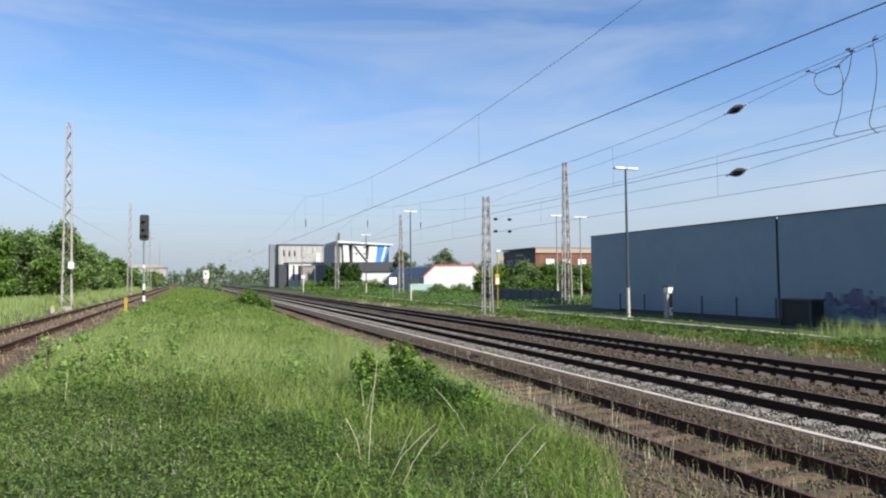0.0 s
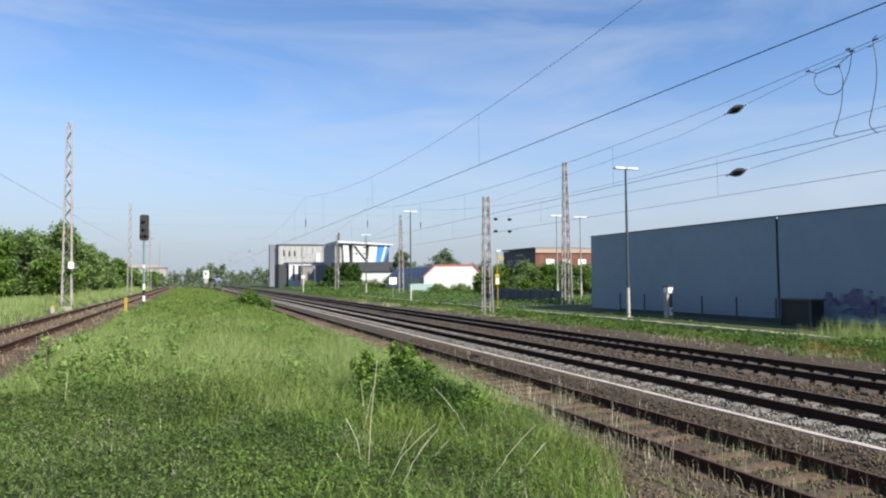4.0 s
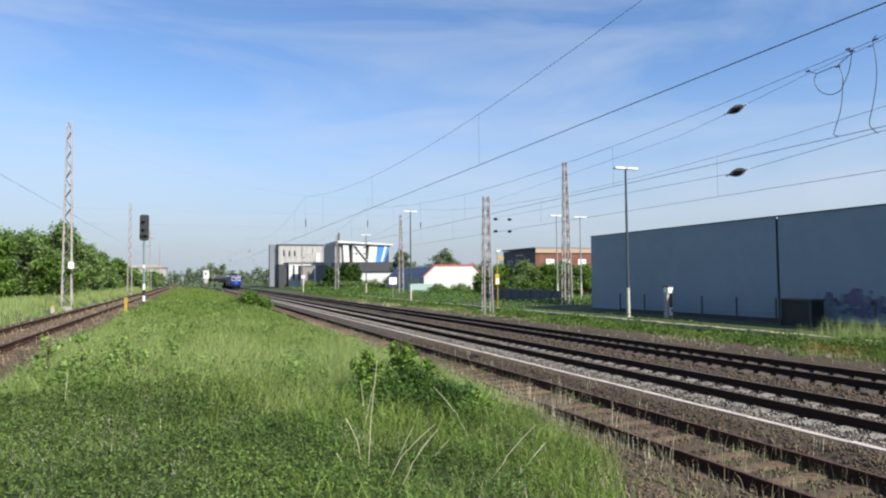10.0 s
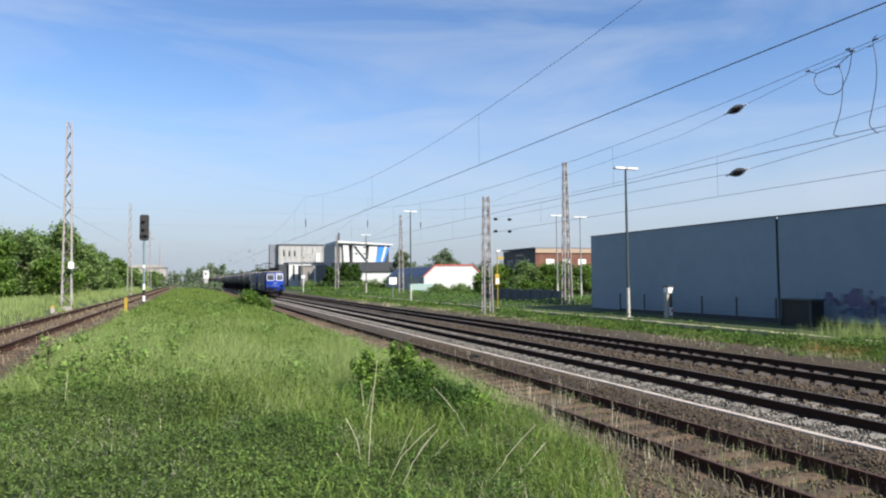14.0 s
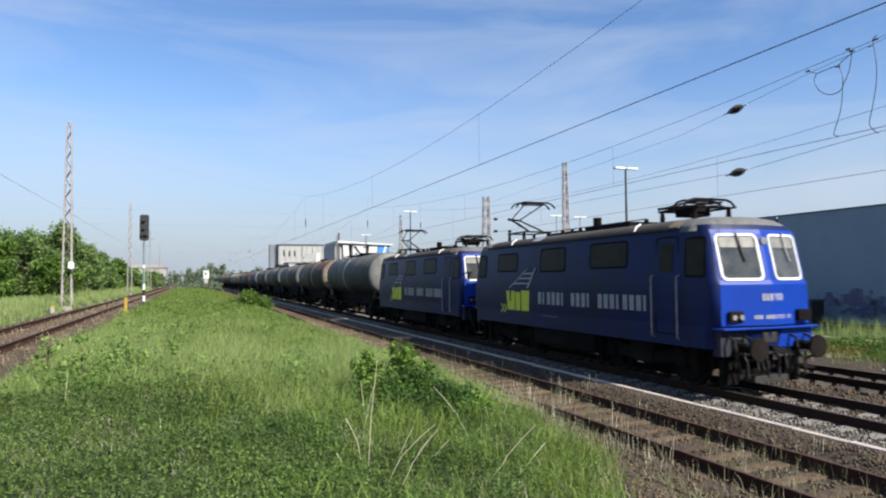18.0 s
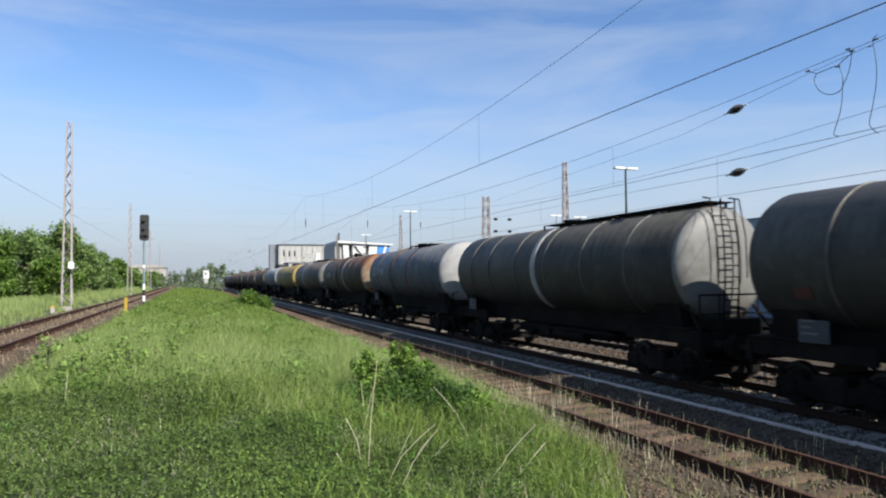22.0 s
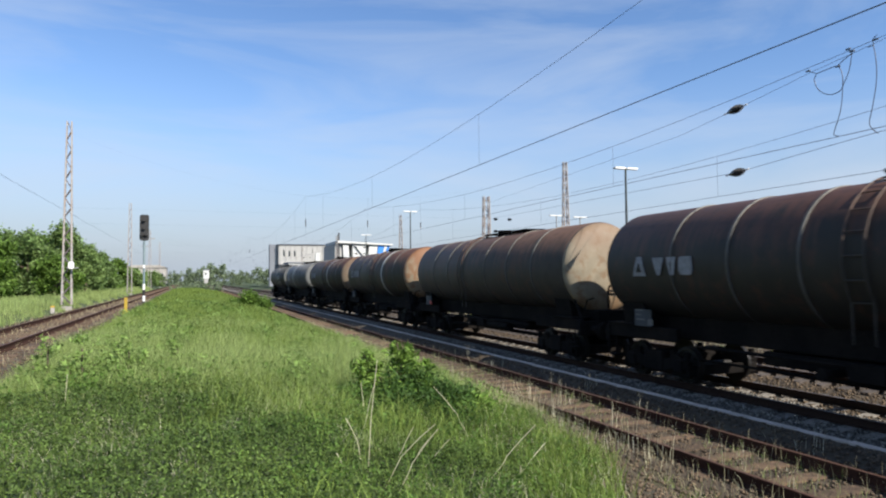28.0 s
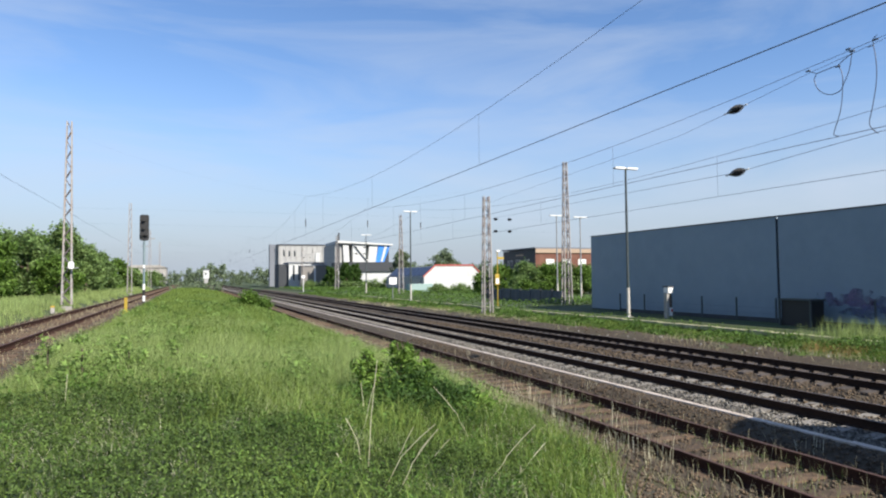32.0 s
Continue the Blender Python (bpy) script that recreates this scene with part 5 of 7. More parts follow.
bush("bush", "leafy green shrub sprouting in the grass beside the siding", 3.05, 10.0, 0.55,
     [(-0.45, 0.1, 0.55, 0.22, 0.22, 0.34), (0.12, 0.1, 0.72, 0.24, 0.24, 0.42), (0.38, 0.0, 0.45, 0.24, 0.24, 0.3), (-0.2, -0.1, 0.3, 0.4, 0.35, 0.26), (0.2, -0.2, 0.25, 0.4, 0.35, 0.26), (-0.55, -0.1, 0.25, 0.22, 0.22, 0.22),
      (0.05, 0.1, 1.02, 0.1, 0.1, 0.18), (0.24, 0.12, 0.95, 0.09, 0.09, 0.16), (-0.5, 0.1, 0.86, 0.1, 0.1, 0.18), (-0.34, 0.1, 0.76, 0.1, 0.1, 0.16), (0.5, 0.0, 0.68, 0.09, 0.09, 0.16), (0.6, -0.15, 0.2, 0.25, 0.25, 0.2),
      (-0.85, -0.15, 0.12, 0.35, 0.3, 0.2), (0.85, -0.2, 0.1, 0.4, 0.3, 0.2), (0.0, -0.5, 0.15, 0.7, 0.3, 0.22), (0.35, -0.75, 0.1, 0.8, 0.3, 0.16), (1.2, -0.4, 0.12, 0.3, 0.25, 0.18)],
     9500, 0.066, BUSHLEAF, slim=0.3)
bush("bush", "dark green mound of nettles and brambles round the shrub", 3.0, 9.5, 0.58,
     [(-0.7, -0.05, 0.25, 0.36, 0.36, 0.28), (-0.25, -0.45, 0.25, 0.4, 0.36, 0.25), (0.25, -0.5, 0.24, 0.4, 0.36, 0.25), (0.6, -0.15, 0.3, 0.32, 0.36, 0.3), (0.1, 0.1, 0.38, 0.45, 0.4, 0.32), (-0.5, -0.8, 0.1, 0.45, 0.36, 0.18), (0.4, -0.95, 0.08, 0.5, 0.36, 0.18), (0.95, -0.1, 0.16, 0.3, 0.3, 0.2)],
     12000, 0.04, DARKLEAF, slim=0.34)
for i, (x, y, k) in enumerate(((-0.9, 11.6, 0.55), (-1.6, 11.9, 0.6), (-2.2, 12.6, 0.62), (-1.2, 13.0, 0.5), (-0.2, 12.4, 0.45), (3.4, 13.5, 0.4), (1.6, 14.5, 0.35))):
    bush("bush", "small leafy sapling standing in the meadow grass", x, y, float(ground_z(np.array(x), np.array(y))),
         [(0, 0, 0.9 * k, 0.3 * k, 0.3 * k, 0.5 * k), (0.35 * k, 0.1, 0.6 * k, 0.35 * k, 0.3 * k, 0.35 * k), (-0.35 * k, 0, 0.5 * k, 0.35 * k, 0.3 * k, 0.3 * k), (0, -0.2, 0.25 * k, 0.7 * k, 0.5 * k, 0.3 * k)], 900, 0.04, SAPLING, slim=0.45)
bush("bush", "rounded green bush at the end of the siding weeds", 4.4, 52.5, 0.35,
     [(0, 0, 0.8, 0.8, 0.9, 0.7), (-0.9, 0.3, 0.5, 0.7, 0.8, 0.5), (0.9, -0.2, 0.45, 0.7, 0.8, 0.45)], 5000, 0.1, LEAF)


def tree(x, y, z, h, w, n, size, material, label, trunk=0.22, seed=0, low=0.15):
    """Tapered trunk, limbs, and a crown of leaf clumps with gaps."""
    rr = np.random.default_rng(100 + seed)
    ob = empty("tree", label, "tree", "trees", at=(x, y, z))
    part("trunk", Shape().tube((0, 0, -0.2), (0.1, 0, h * 0.35), trunk, trunk * 0.7, seg=10, caps=False).tube((0.1, 0, h * 0.35), (0, 0.1, h * 0.8), trunk * 0.7, trunk * 0.2, seg=8, caps=False), BARK, ob)
    heads = []
    for i in range(11):
        t = i / 10
        hz = h * (low + (0.95 - low) * (0.12 + 0.88 * t))
        spread = w * (0.55 + 0.45 * math.sin(math.pi * (0.15 + 0.75 * t))) * (0.62 if i % 2 else 0.85) * (1 - 0.55 * t ** 3)
        az = 2.4 * i + seed
        end = (spread * math.cos(az), spread * math.sin(az), hz)
        part("limb", Shape().tube((0.05, 0, h * (0.2 + 0.45 * t)), end, trunk * 0.32, trunk * 0.08, seg=6, caps=False), BARK, ob)
        heads.append(end)
    heads.append((0, 0, h * 0.93))
    pts = []
    for hx, hy, hz in heads:
        k = max(3, n // (len(heads) * 24))
        d = rr.normal(0, 1, (k, 3))
        d /= np.linalg.norm(d, axis=1)[:, None]
        c = d * rr.uniform(0.3, 1.0, (k, 1)) * np.array([w * 0.42, w * 0.42, h * 0.17]) + np.array([hx, hy, hz])
        pts.append(np.repeat(c, 24, 0) + rr.normal(0, 0.085 * w, (k * 24, 3)))
    P = np.concatenate(pts)
    P = P[P[:, 2] > 0.05]
    V, F = leaves(P, rr.uniform(0.6, 1.35, len(P)) * size, 0.3, 0.55)
    bulk("crown", V, F, material, "", "", "stuff", ob)
    return ob


for i, (x, y, h, w, n, s) in enumerate(((-13.9, 55, 4.5, 2.4, 9000, 0.13), (-16.9, 57, 5.0, 2.8, 8000, 0.14), (-12.4, 62, 5.0, 2.2, 9000, 0.13), (-9.9, 60, 3.2, 1.8, 5000, 0.12), (-14.8, 66, 5.3, 2.8, 8000, 0.14), (-11.0, 71, 6.3, 2.4, 10000, 0.14),
                                        (-13.4, 76, 5.6, 2.8, 6000, 0.15), (-10.6, 80, 4.7, 2.2, 6000, 0.15), (-10.8, 92, 4.5, 2.4, 6000, 0.16), (-10.2, 106, 4.2, 2.4, 5000, 0.18), (-12.8, 112, 3.6, 3.0, 5000, 0.2), (-9.4, 125, 3.2, 2.6, 4000, 0.2),
                                        (-10.6, 150, 3.1, 3.0, 4000, 0.22), (-8.6, 172, 3.2, 2.8, 4000, 0.24), (-20, 64, 5.2, 3.2, 6000, 0.16), (-24, 70, 5.6, 3.6, 6000, 0.17))):
    tree(x, y, float(ground_z(np.array(x), np.array(y))), h, w, n, s, TREELEAF if i % 3 else LEAF, "bushy green tree beside the branch track", 0.16, i, 0.03)
for i, (x, y, h, w, m) in enumerate(((64, 165, 9.2, 4.2, HAZEDLEAF), (47.3, 150, 8.4, 2.6, HAZEDLEAF), (34.6, 172, 5.4, 1.7, DARKLEAF), (38.6, 172, 6.3, 1.9, DARKLEAF), (42.0, 176, 6.0, 2.0, DARKLEAF), (49.0, 146, 4.5, 2.2, LEAF))):
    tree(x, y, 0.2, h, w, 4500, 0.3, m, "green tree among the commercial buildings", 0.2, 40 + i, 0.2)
for i, (x, y, h, w) in enumerate(((40.5, 82, 4.3, 2.0), (43.2, 80, 4.8, 2.2), (46.0, 79, 4.5, 2.2), (48.8, 80, 4.9, 2.3), (51.4, 79, 4.4, 2.1), (54, 81, 4.1, 2.2), (38.6, 84, 3.4, 1.6), (36.8, 70, 2.6, 1.4), (34.5, 64, 2.2, 1.3))):
    tree(x, y, 0.2, h * 0.86, w * 1.15, 7500, 0.14, TREELEAF if i % 2 else LEAF, "dense green tree behind the dark fence", 0.12, 60 + i, 0.02)
for i, (x, y, w, h) in enumerate(((36.6, 98, 1.5, 1.5), (40.6, 98, 2.0, 1.45), (38.5, 101, 1.5, 1.1), (37.5, 150, 2.2, 2.4), (40.5, 150, 2.2, 2.3), (43.8, 150, 2.2, 2.4), (36.0, 160, 2.0, 2.0), (46.5, 152, 1.8, 2.0), (32.0, 190, 2.4, 2.2), (33.5, 178, 2.0, 1.8))):
    bush("bush", "round dark green bush by the commercial buildings", x, y, 0.15, [(0, 0, h * 0.5, w * 0.8, w * 0.8, h * 0.5), (w * 0.4, 0.3, h * 0.4, w * 0.6, w * 0.6, h * 0.4)], 2500, 0.16, TREELEAF)


def woods():
    """Far belts of trees, which nobody could count."""
    pts, size = [], []
    for x0, x1, y, top in ((-9, 1, 380, 8.6), (-2, 7, 385, 10.6), (6, 12, 400, 12.0), (10, 19.5, 420, 14.0), (19, 30, 430, 9.3), (28, 45, 425, 9.6), (27, 37, 300, 8.6), (18, 27, 330, 5.6), (-14, -4, 250, 6.4), (-40, -12, 330, 7.5), (-80, -35, 300, 9), (45, 110, 300, 9), (100, 200, 330, 12), (-4, 6, 150, 2.4), (-2, 7, 165, 2.8)):
        m = int(1500 * max(1, (x1 - x0) / 10))
        k = m // 22
        cx = rng.uniform(x0, x1, k)
        crown = top * (0.78 + 0.22 * np.sin(cx * 1.1 + y) * np.sin(cx * 0.37 + 1))
        c = np.stack([cx, y + rng.uniform(-4, 4, k), crown * rng.uniform(0.05, 1.0, k) ** 0.7], -1)
        sp = 0.055 * top
        p = np.repeat(c, 22, 0) + rng.normal(0, sp, (k * 22, 3))
        pts.append(p[p[:, 2] > 0])
        size.append(np.full(len(pts[-1]), 0.035 * top + 0.1))
    P = np.concatenate(pts)
    V, F = leaves(P, np.concatenate(size) * rng.uniform(0.6, 1.3, len(P)), 0.3, 0.6)
    bulk("far_woods", V, F, HAZEDLEAF, "belt of far trees with haze mixed into their green", "woods")


woods()


# ---- loose ballast stones ----
def stones():
    base = np.array([(-1, -0.8, -0.6), (1, -0.9, -0.5), (0.9, 0.9, -0.6), (-0.9, 0.8, -0.5), (-0.6, -0.7, 0.6), (0.7, -0.5, 0.5), (0.5, 0.7, 0.7), (-0.7, 0.5, 0.5)])
    tri = np.array([(0, 2, 1), (0, 3, 2), (4, 5, 6), (4, 6, 7), (0, 1, 5), (0, 5, 4), (1, 2, 6), (1, 6, 5), (2, 3, 7), (2, 7, 6), (3, 0, 4), (3, 4, 7)])

    def heap(name, x, y, z, material, label, s0, s1):
        n = len(x)
        s = rng.uniform(s0, s1, (n, 1, 1)) * rng.uniform(0.6, 1.2, (n, 1, 3))
        a = rng.uniform(0, 2 * np.pi, n)
        P = base[None] * s + rng.normal(0, 0.12, (n, 8, 3)) * s
        c, d = np.cos(a)[:, None], np.sin(a)[:, None]
        P = np.stack([P[..., 0] * c - P[..., 1] * d, P[..., 0] * d + P[..., 1] * c, P[..., 2]], -1) + np.stack([x, y, z], -1)[:, None]
        F = (8 * np.arange(n)[:, None, None] + tri[None]).reshape(-1, 3)
        bulk(name, P.reshape(-1, 3), F, material, label, "ballast")

    x, y = scatter(13500, 9.9, 12.6, 5.0, 36.0, 1.3)
    keep = (np.abs(np.abs(x - X_MAIN) - 0.7535) > 0.1)
    x, y = x[keep], y[keep]
    heap("loose_ballast", x, y, -0.2 + rng.uniform(-0.01, 0.02, len(x)), STONES, "pale grey broken ballast stones", 0.018, 0.036)
    x, y = scatter(13500, 12.5, 19.4, 6.0, 42.0, 1.3)
    keep = (np.abs(np.abs(x - X_MAIN2) - 0.7535) > 0.1) & (np.abs(np.abs(x - X_MAIN) - 0.7535) > 0.1)
    x, y = x[keep], y[keep]
    heap("loose_brown_ballast", x, y, -0.2 - np.clip((x - 14.5) / 2, 0, 1) * 0.05 - np.clip(x - 18.9, 0, 1) * 0.1, STONES_BROWN, "rusty brown ballast stones", 0.02, 0.04)
    x, y = scatter(23000, 4.0, 9.68, 3.0, 28.0, 1.4)
    keep = (np.abs(np.abs(x - X_SIDING) - 0.7535) > 0.1) & ((x > 8.7) | (rng.uniform(0, 1, len(x)) < 0.65)) & (x > edge_x(y) - 0.3)
    x, y = x[keep], y[keep]
    ex, ey = scatter(4500, 18.2, 20.6, 8.0, 46.0, 1.3)
    heap("strip_stones", ex, ey, ground_z(ex, ey) + 0.03, STONES_BROWN, "scattered stones on the bare earth by the second track", 0.014, 0.034)
    ex, ey = scatter(45, 18.0, 20.0, 10.0, 40.0, 1.2)
    heap("pale_stones", ex, ey, ground_z(ex, ey) + 0.05, CONCRETE, "a few pale stones beside the second track", 0.03, 0.06)
    bx, by = scatter(4000, -6.9, -3.3, 11.0, 50.0, 1.4)
    keep_b = np.abs(np.abs(bx - X_LEFT) - 0.7535) > 0.1
    bx, by = bx[keep_b], by[keep_b]
    heap("branch_ballast", bx, by, np.full(len(bx), Z_LEFT - 0.19), STONES_BROWN, "brown ballast stones in the branch track", 0.02, 0.045)
    z = np.where(x > 8.6, np.interp(x, [8.8, 9.3], [-0.19, -0.01]), np.where(x < 5.8, ground_z(x, y) + 0.05, np.where(x < 6.85, -0.13, -0.182)))
    heap("siding_ballast", x, y, z, STONES_BROWN, "rusty ballast stones round the siding", 0.014, 0.03)


stones()


def worn_edge():
    """Brown stony earth between the island's grass and the siding, close by."""
    us, ys = np.linspace(3.6, 5.9, 10), np.arange(-2, 22, 0.4)
    P = np.array([[(u, y, float(ground_z(np.array(u), np.array(y))) + (0.035 if u > 3.7 else -0.08) + 0.02 * noise.noise((2 * u, 1.5 * y, 7))) for y in ys] for u in us])
    idx = np.arange(len(us) * len(ys)).reshape(len(us), len(ys))
    bulk("worn_earth", P.reshape(-1, 3), np.stack([idx[:-1, :-1], idx[1:, :-1], idx[1:, 1:], idx[:-1, 1:]], -1).reshape(-1, 4), BARE, "brown stony earth beside the siding", "ground", "structure")


worn_edge()


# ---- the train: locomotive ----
# one blue paint, painted darker for shaded flanks and brighter for the sunlit front
LOCO_SHADED = mat("shaded_grimy_blue_paint", (0.0065, 0.016, 0.084), (0.006, 0.0135, 0.066), 0.45, scale=2.5, big=(0.01, 0.014, 0.045), streak=(0.013, 0.014, 0.03), spec=0.16)
LOCO_SUNLIT = mat("sunlit_blue_paint", (0.006, 0.042, 0.31), (0.0055, 0.037, 0.27), 0.35, scale=2.5, big=(0.007, 0.03, 0.21), spec=0.3)
LOCO_ROOF = mat("dusty_brown_roof", (0.085, 0.064, 0.046), (0.05, 0.037, 0.027), 0.8, scale=5, bump=0.2, big=(0.115, 0.094, 0.072))
LOCO_FRONTROOF = mat("pale_dusty_cab_roof", (0.15, 0.147, 0.14), (0.1, 0.097, 0.09), 0.8, scale=6)
GRIME = mat("black_running_gear", (0.011, 0.0098, 0.009), (0.006, 0.0053, 0.005), 0.88, scale=10, bump=0.3, big=(0.02, 0.016, 0.013), spec=0.07)
STEELW = mat("wheel_steel", (0.018, 0.016, 0.014), (0.011, 0.01, 0.009), 0.55, metal=0.5, scale=9)
LIME = mat("lime_yellow_lettering", (0.62, 0.66, 0.03), (0.55, 0.58, 0.03), 0.5, scale=6)
LETTER = mat("white_lettering", (0.36, 0.36, 0.38), (0.28, 0.28, 0.3), 0.5, scale=6)
LAMPGLASS = mat("lamp_glass", (0.3, 0.3, 0.29), (0.2, 0.2, 0.2), 0.1, spec=0.8)
CABGLASS = mat("windscreen_glass", (0.085, 0.085, 0.075), (0.03, 0.034, 0.034), 0.08, spec=0.5, scale=3)
SIDEGLASS = mat("dusty_side_glass", (0.02, 0.018, 0.008), (0.009, 0.009, 0.006), 0.45, spec=0.12, scale=3)


WEDGE, AHEAD = 0.17, 0.28


def loft(levels, n=6):
    """levels: (z, half width, front y, rear y, corner radius). Rounded rectangles joined into one body."""
    s = Shape()
    loops = []
    for z, w, y0, y1, r in levels:
        flat = rounded(-w, w, y0, y1, r, n)
        lp = []
        for (xa, ya), (xb, yb) in zip(flat, flat[1:] + flat[:1]):
            lp.append((xa, ya, z))
            if xa * xb < 0 and abs(ya - yb) < 1e-6:
                lp.append((0.0, ya, z))
        # the ends are bent outwards along the middle
        mid = (y0 + y1) / 2
        loops.append([(x, y + (WEDGE * (abs(x) - 0.66) if y < mid - 0.3 * (y1 - y0) else -WEDGE * (abs(x) - 0.66) if y > mid + 0.3 * (y1 - y0) else 0), z) for x, y, z in lp])
    m = len(loops[0])
    vs = [p for lp in loops for p in lp]
    fs = []
    for k in range(len(loops) - 1):
        fs += [(k * m + i, k * m + (i + 1) % m, (k + 1) * m + (i + 1) % m, (k + 1) * m + i) for i in range(m)]
    s.add(vs, fs, True)
    s.add(loops[0], [tuple(reversed(range(m)))])
    s.add(loops[-1], [tuple(range(m))])
    return s


NOSE = [(1.0, 0.12), (1.48, 0.1), (1.52, -0.02), (2.45, 0.0), (2.55, 0.06), (3.62, 0.3), (3.84, 0.42)]


def nose_y(z):
    return float(np.interp(z, [p[0] for p in NOSE], [p[1] for p in NOSE]))


def frame_ring(outer, inner, where, depth):
    """A flat frame between two outlines; where(a, b, d) gives the place, d metres proud."""
    s = Shape()
    n = len(outer)
    rings = [[where(a, b, 0) for a, b in outer], [where(a, b, depth) for a, b in outer], [where(a, b, depth) for a, b in inner], [where(a, b, 0) for a, b in inner]]
    s.add([p for r in rings for p in r], [(k * n + i, k * n + (i + 1) % n, ((k + 1) % 4) * n + (i + 1) % n, ((k + 1) % 4) * n + i) for k in range(4) for i in range(n)])
    return s


def sheet(outline, where, d):
    s = Shape()
    vs = [where(a, b, d) for a, b in outline] + [where(a, b, d - 0.02) for a, b in outline]
    n = len(outline)
    return s.add(vs, [tuple(range(n)), tuple(reversed(range(n, 2 * n)))] + [(i, (i + 1) % n, n + (i + 1) % n, n + i) for i in range(n)])


def wheelset(r):
    half = [(0.0, 0.075), (0.66, 0.075), (0.67, 0.14), (0.685, 0.2), (0.69, r + 0.028), (0.72, r + 0.028), (0.725, r), (0.825, r - 0.006), (0.83, r - 0.07), (0.8, r - 0.09), (0.79, 0.2), (0.84, 0.13), (0.95, 0.12)]
    return Shape().spin([(-x, q) for x, q in reversed(half[1:])] + half, r)


LOCO_WHEEL = wheelset(0.6).mesh("wheelset", STEELW)
WAGON_WHEEL = wheelset(0.45).mesh("wheelset", STEELW)


def shared(name, me, parent, at, turn=0.0):
    ob = new(name, me)
    ob.parent = parent
    ob.location = at
    ob.rotation_euler = (0, 0, turn)
    return ob


BUFFER = Shape().tube((0, 0, 0), (0, -0.34, 0), 0.11, seg=14).tube((0, -0.3, 0), (0, -0.56, 0), 0.075, seg=14).tube((0, -0.58, 0), (0, -0.63, 0), 0.26, 0.25, seg=24).box((-0.17, -0.03, -0.17), (0.17, 0.02, 0.17)).mesh("buffer", GRIME)
COUPLER = Shape().box((-0.05, -0.22, -0.06), (0.05, 0.1, 0.06)).line([(0, -0.2, 0), (0, -0.34, -0.22), (0, -0.3, -0.42), (0, -0.2, -0.46)], 0.035).mesh("coupling", GRIME)


def pantograph(parent, y, raised):
    p = Shape()
    for x in (-0.55, 0.55):
        p.tube((x, y - 0.75, 4.38), (x, y + 0.75, 4.38), 0.03, seg=6)
        for yy in (y - 0.6, y + 0.6):
            p.tube((x, yy, 4.08), (x, yy, 4.4), 0.07, 0.05, seg=8)
    p.tube((-0.55, y - 0.7, 4.38), (0.55, y - 0.7, 4.38), 0.03, seg=6).tube((-0.55, y + 0.7, 4.38), (0.55, y + 0.7, 4.38), 0.03, seg=6)
    base = part("pantograph", p, GRIME, parent, "raised single-arm pantograph" if raised else "folded pantograph")
    a = Shape()
    if raised:
        for x in (-0.3, 0.3):
            a.tube((x, y - 0.5, 4.42), (x * 0.6, y + 1.15, 4.98), 0.035, seg=6)
            a.tube((x * 0.6, y + 1.15, 4.98), (x * 1.3, y - 0.35, 5.44), 0.025, seg=6)
        a.tube((0, y - 0.1, 4.42), (0, y + 1.0, 4.88), 0.02, seg=6).tube((-0.25, y + 1.15, 4.98), (0.25, y + 1.15, 4.98), 0.04, seg=6)
        top = 5.46
    else:
        for x in (-0.3, 0.3):
            a.tube((x, y - 0.5, 4.44), (x * 0.6, y + 1.2, 4.52), 0.035, seg=6)
            a.tube((x * 0.6, y + 1.2, 4.5), (x * 1.3, y - 0.4, 4.56), 0.025, seg=6)
            a.tube((x, y - 0.7, 4.4), (x * 0.4, y + 0.9, 4.44), 0.03, seg=6)
        a.box((-0.35, y - 0.2, 4.2), (0.35, y + 0.35, 4.46), 0.04)
        top = 4.54
    part("arm", a, GRIME, base)
    for dy in (-0.55, -0.15):
        h = Shape().line([(-0.84, y + dy, top - 0.14), (-0.7, y + dy, top + 0.0), (-0.5, y + dy, top + 0.06), (0.5, y + dy, top + 0.06), (0.7, y + dy, top + 0.0), (0.84, y + dy, top - 0.14)], 0.03)
        part("contact_strip", h, GRIME, base)
    part("head_frame", Shape().line([(-0.4, y - 0.55, top), (-0.4, y - 0.15, top), (0.4, y - 0.15, top), (0.4, y - 0.55, top)], 0.025), GRIME, base)


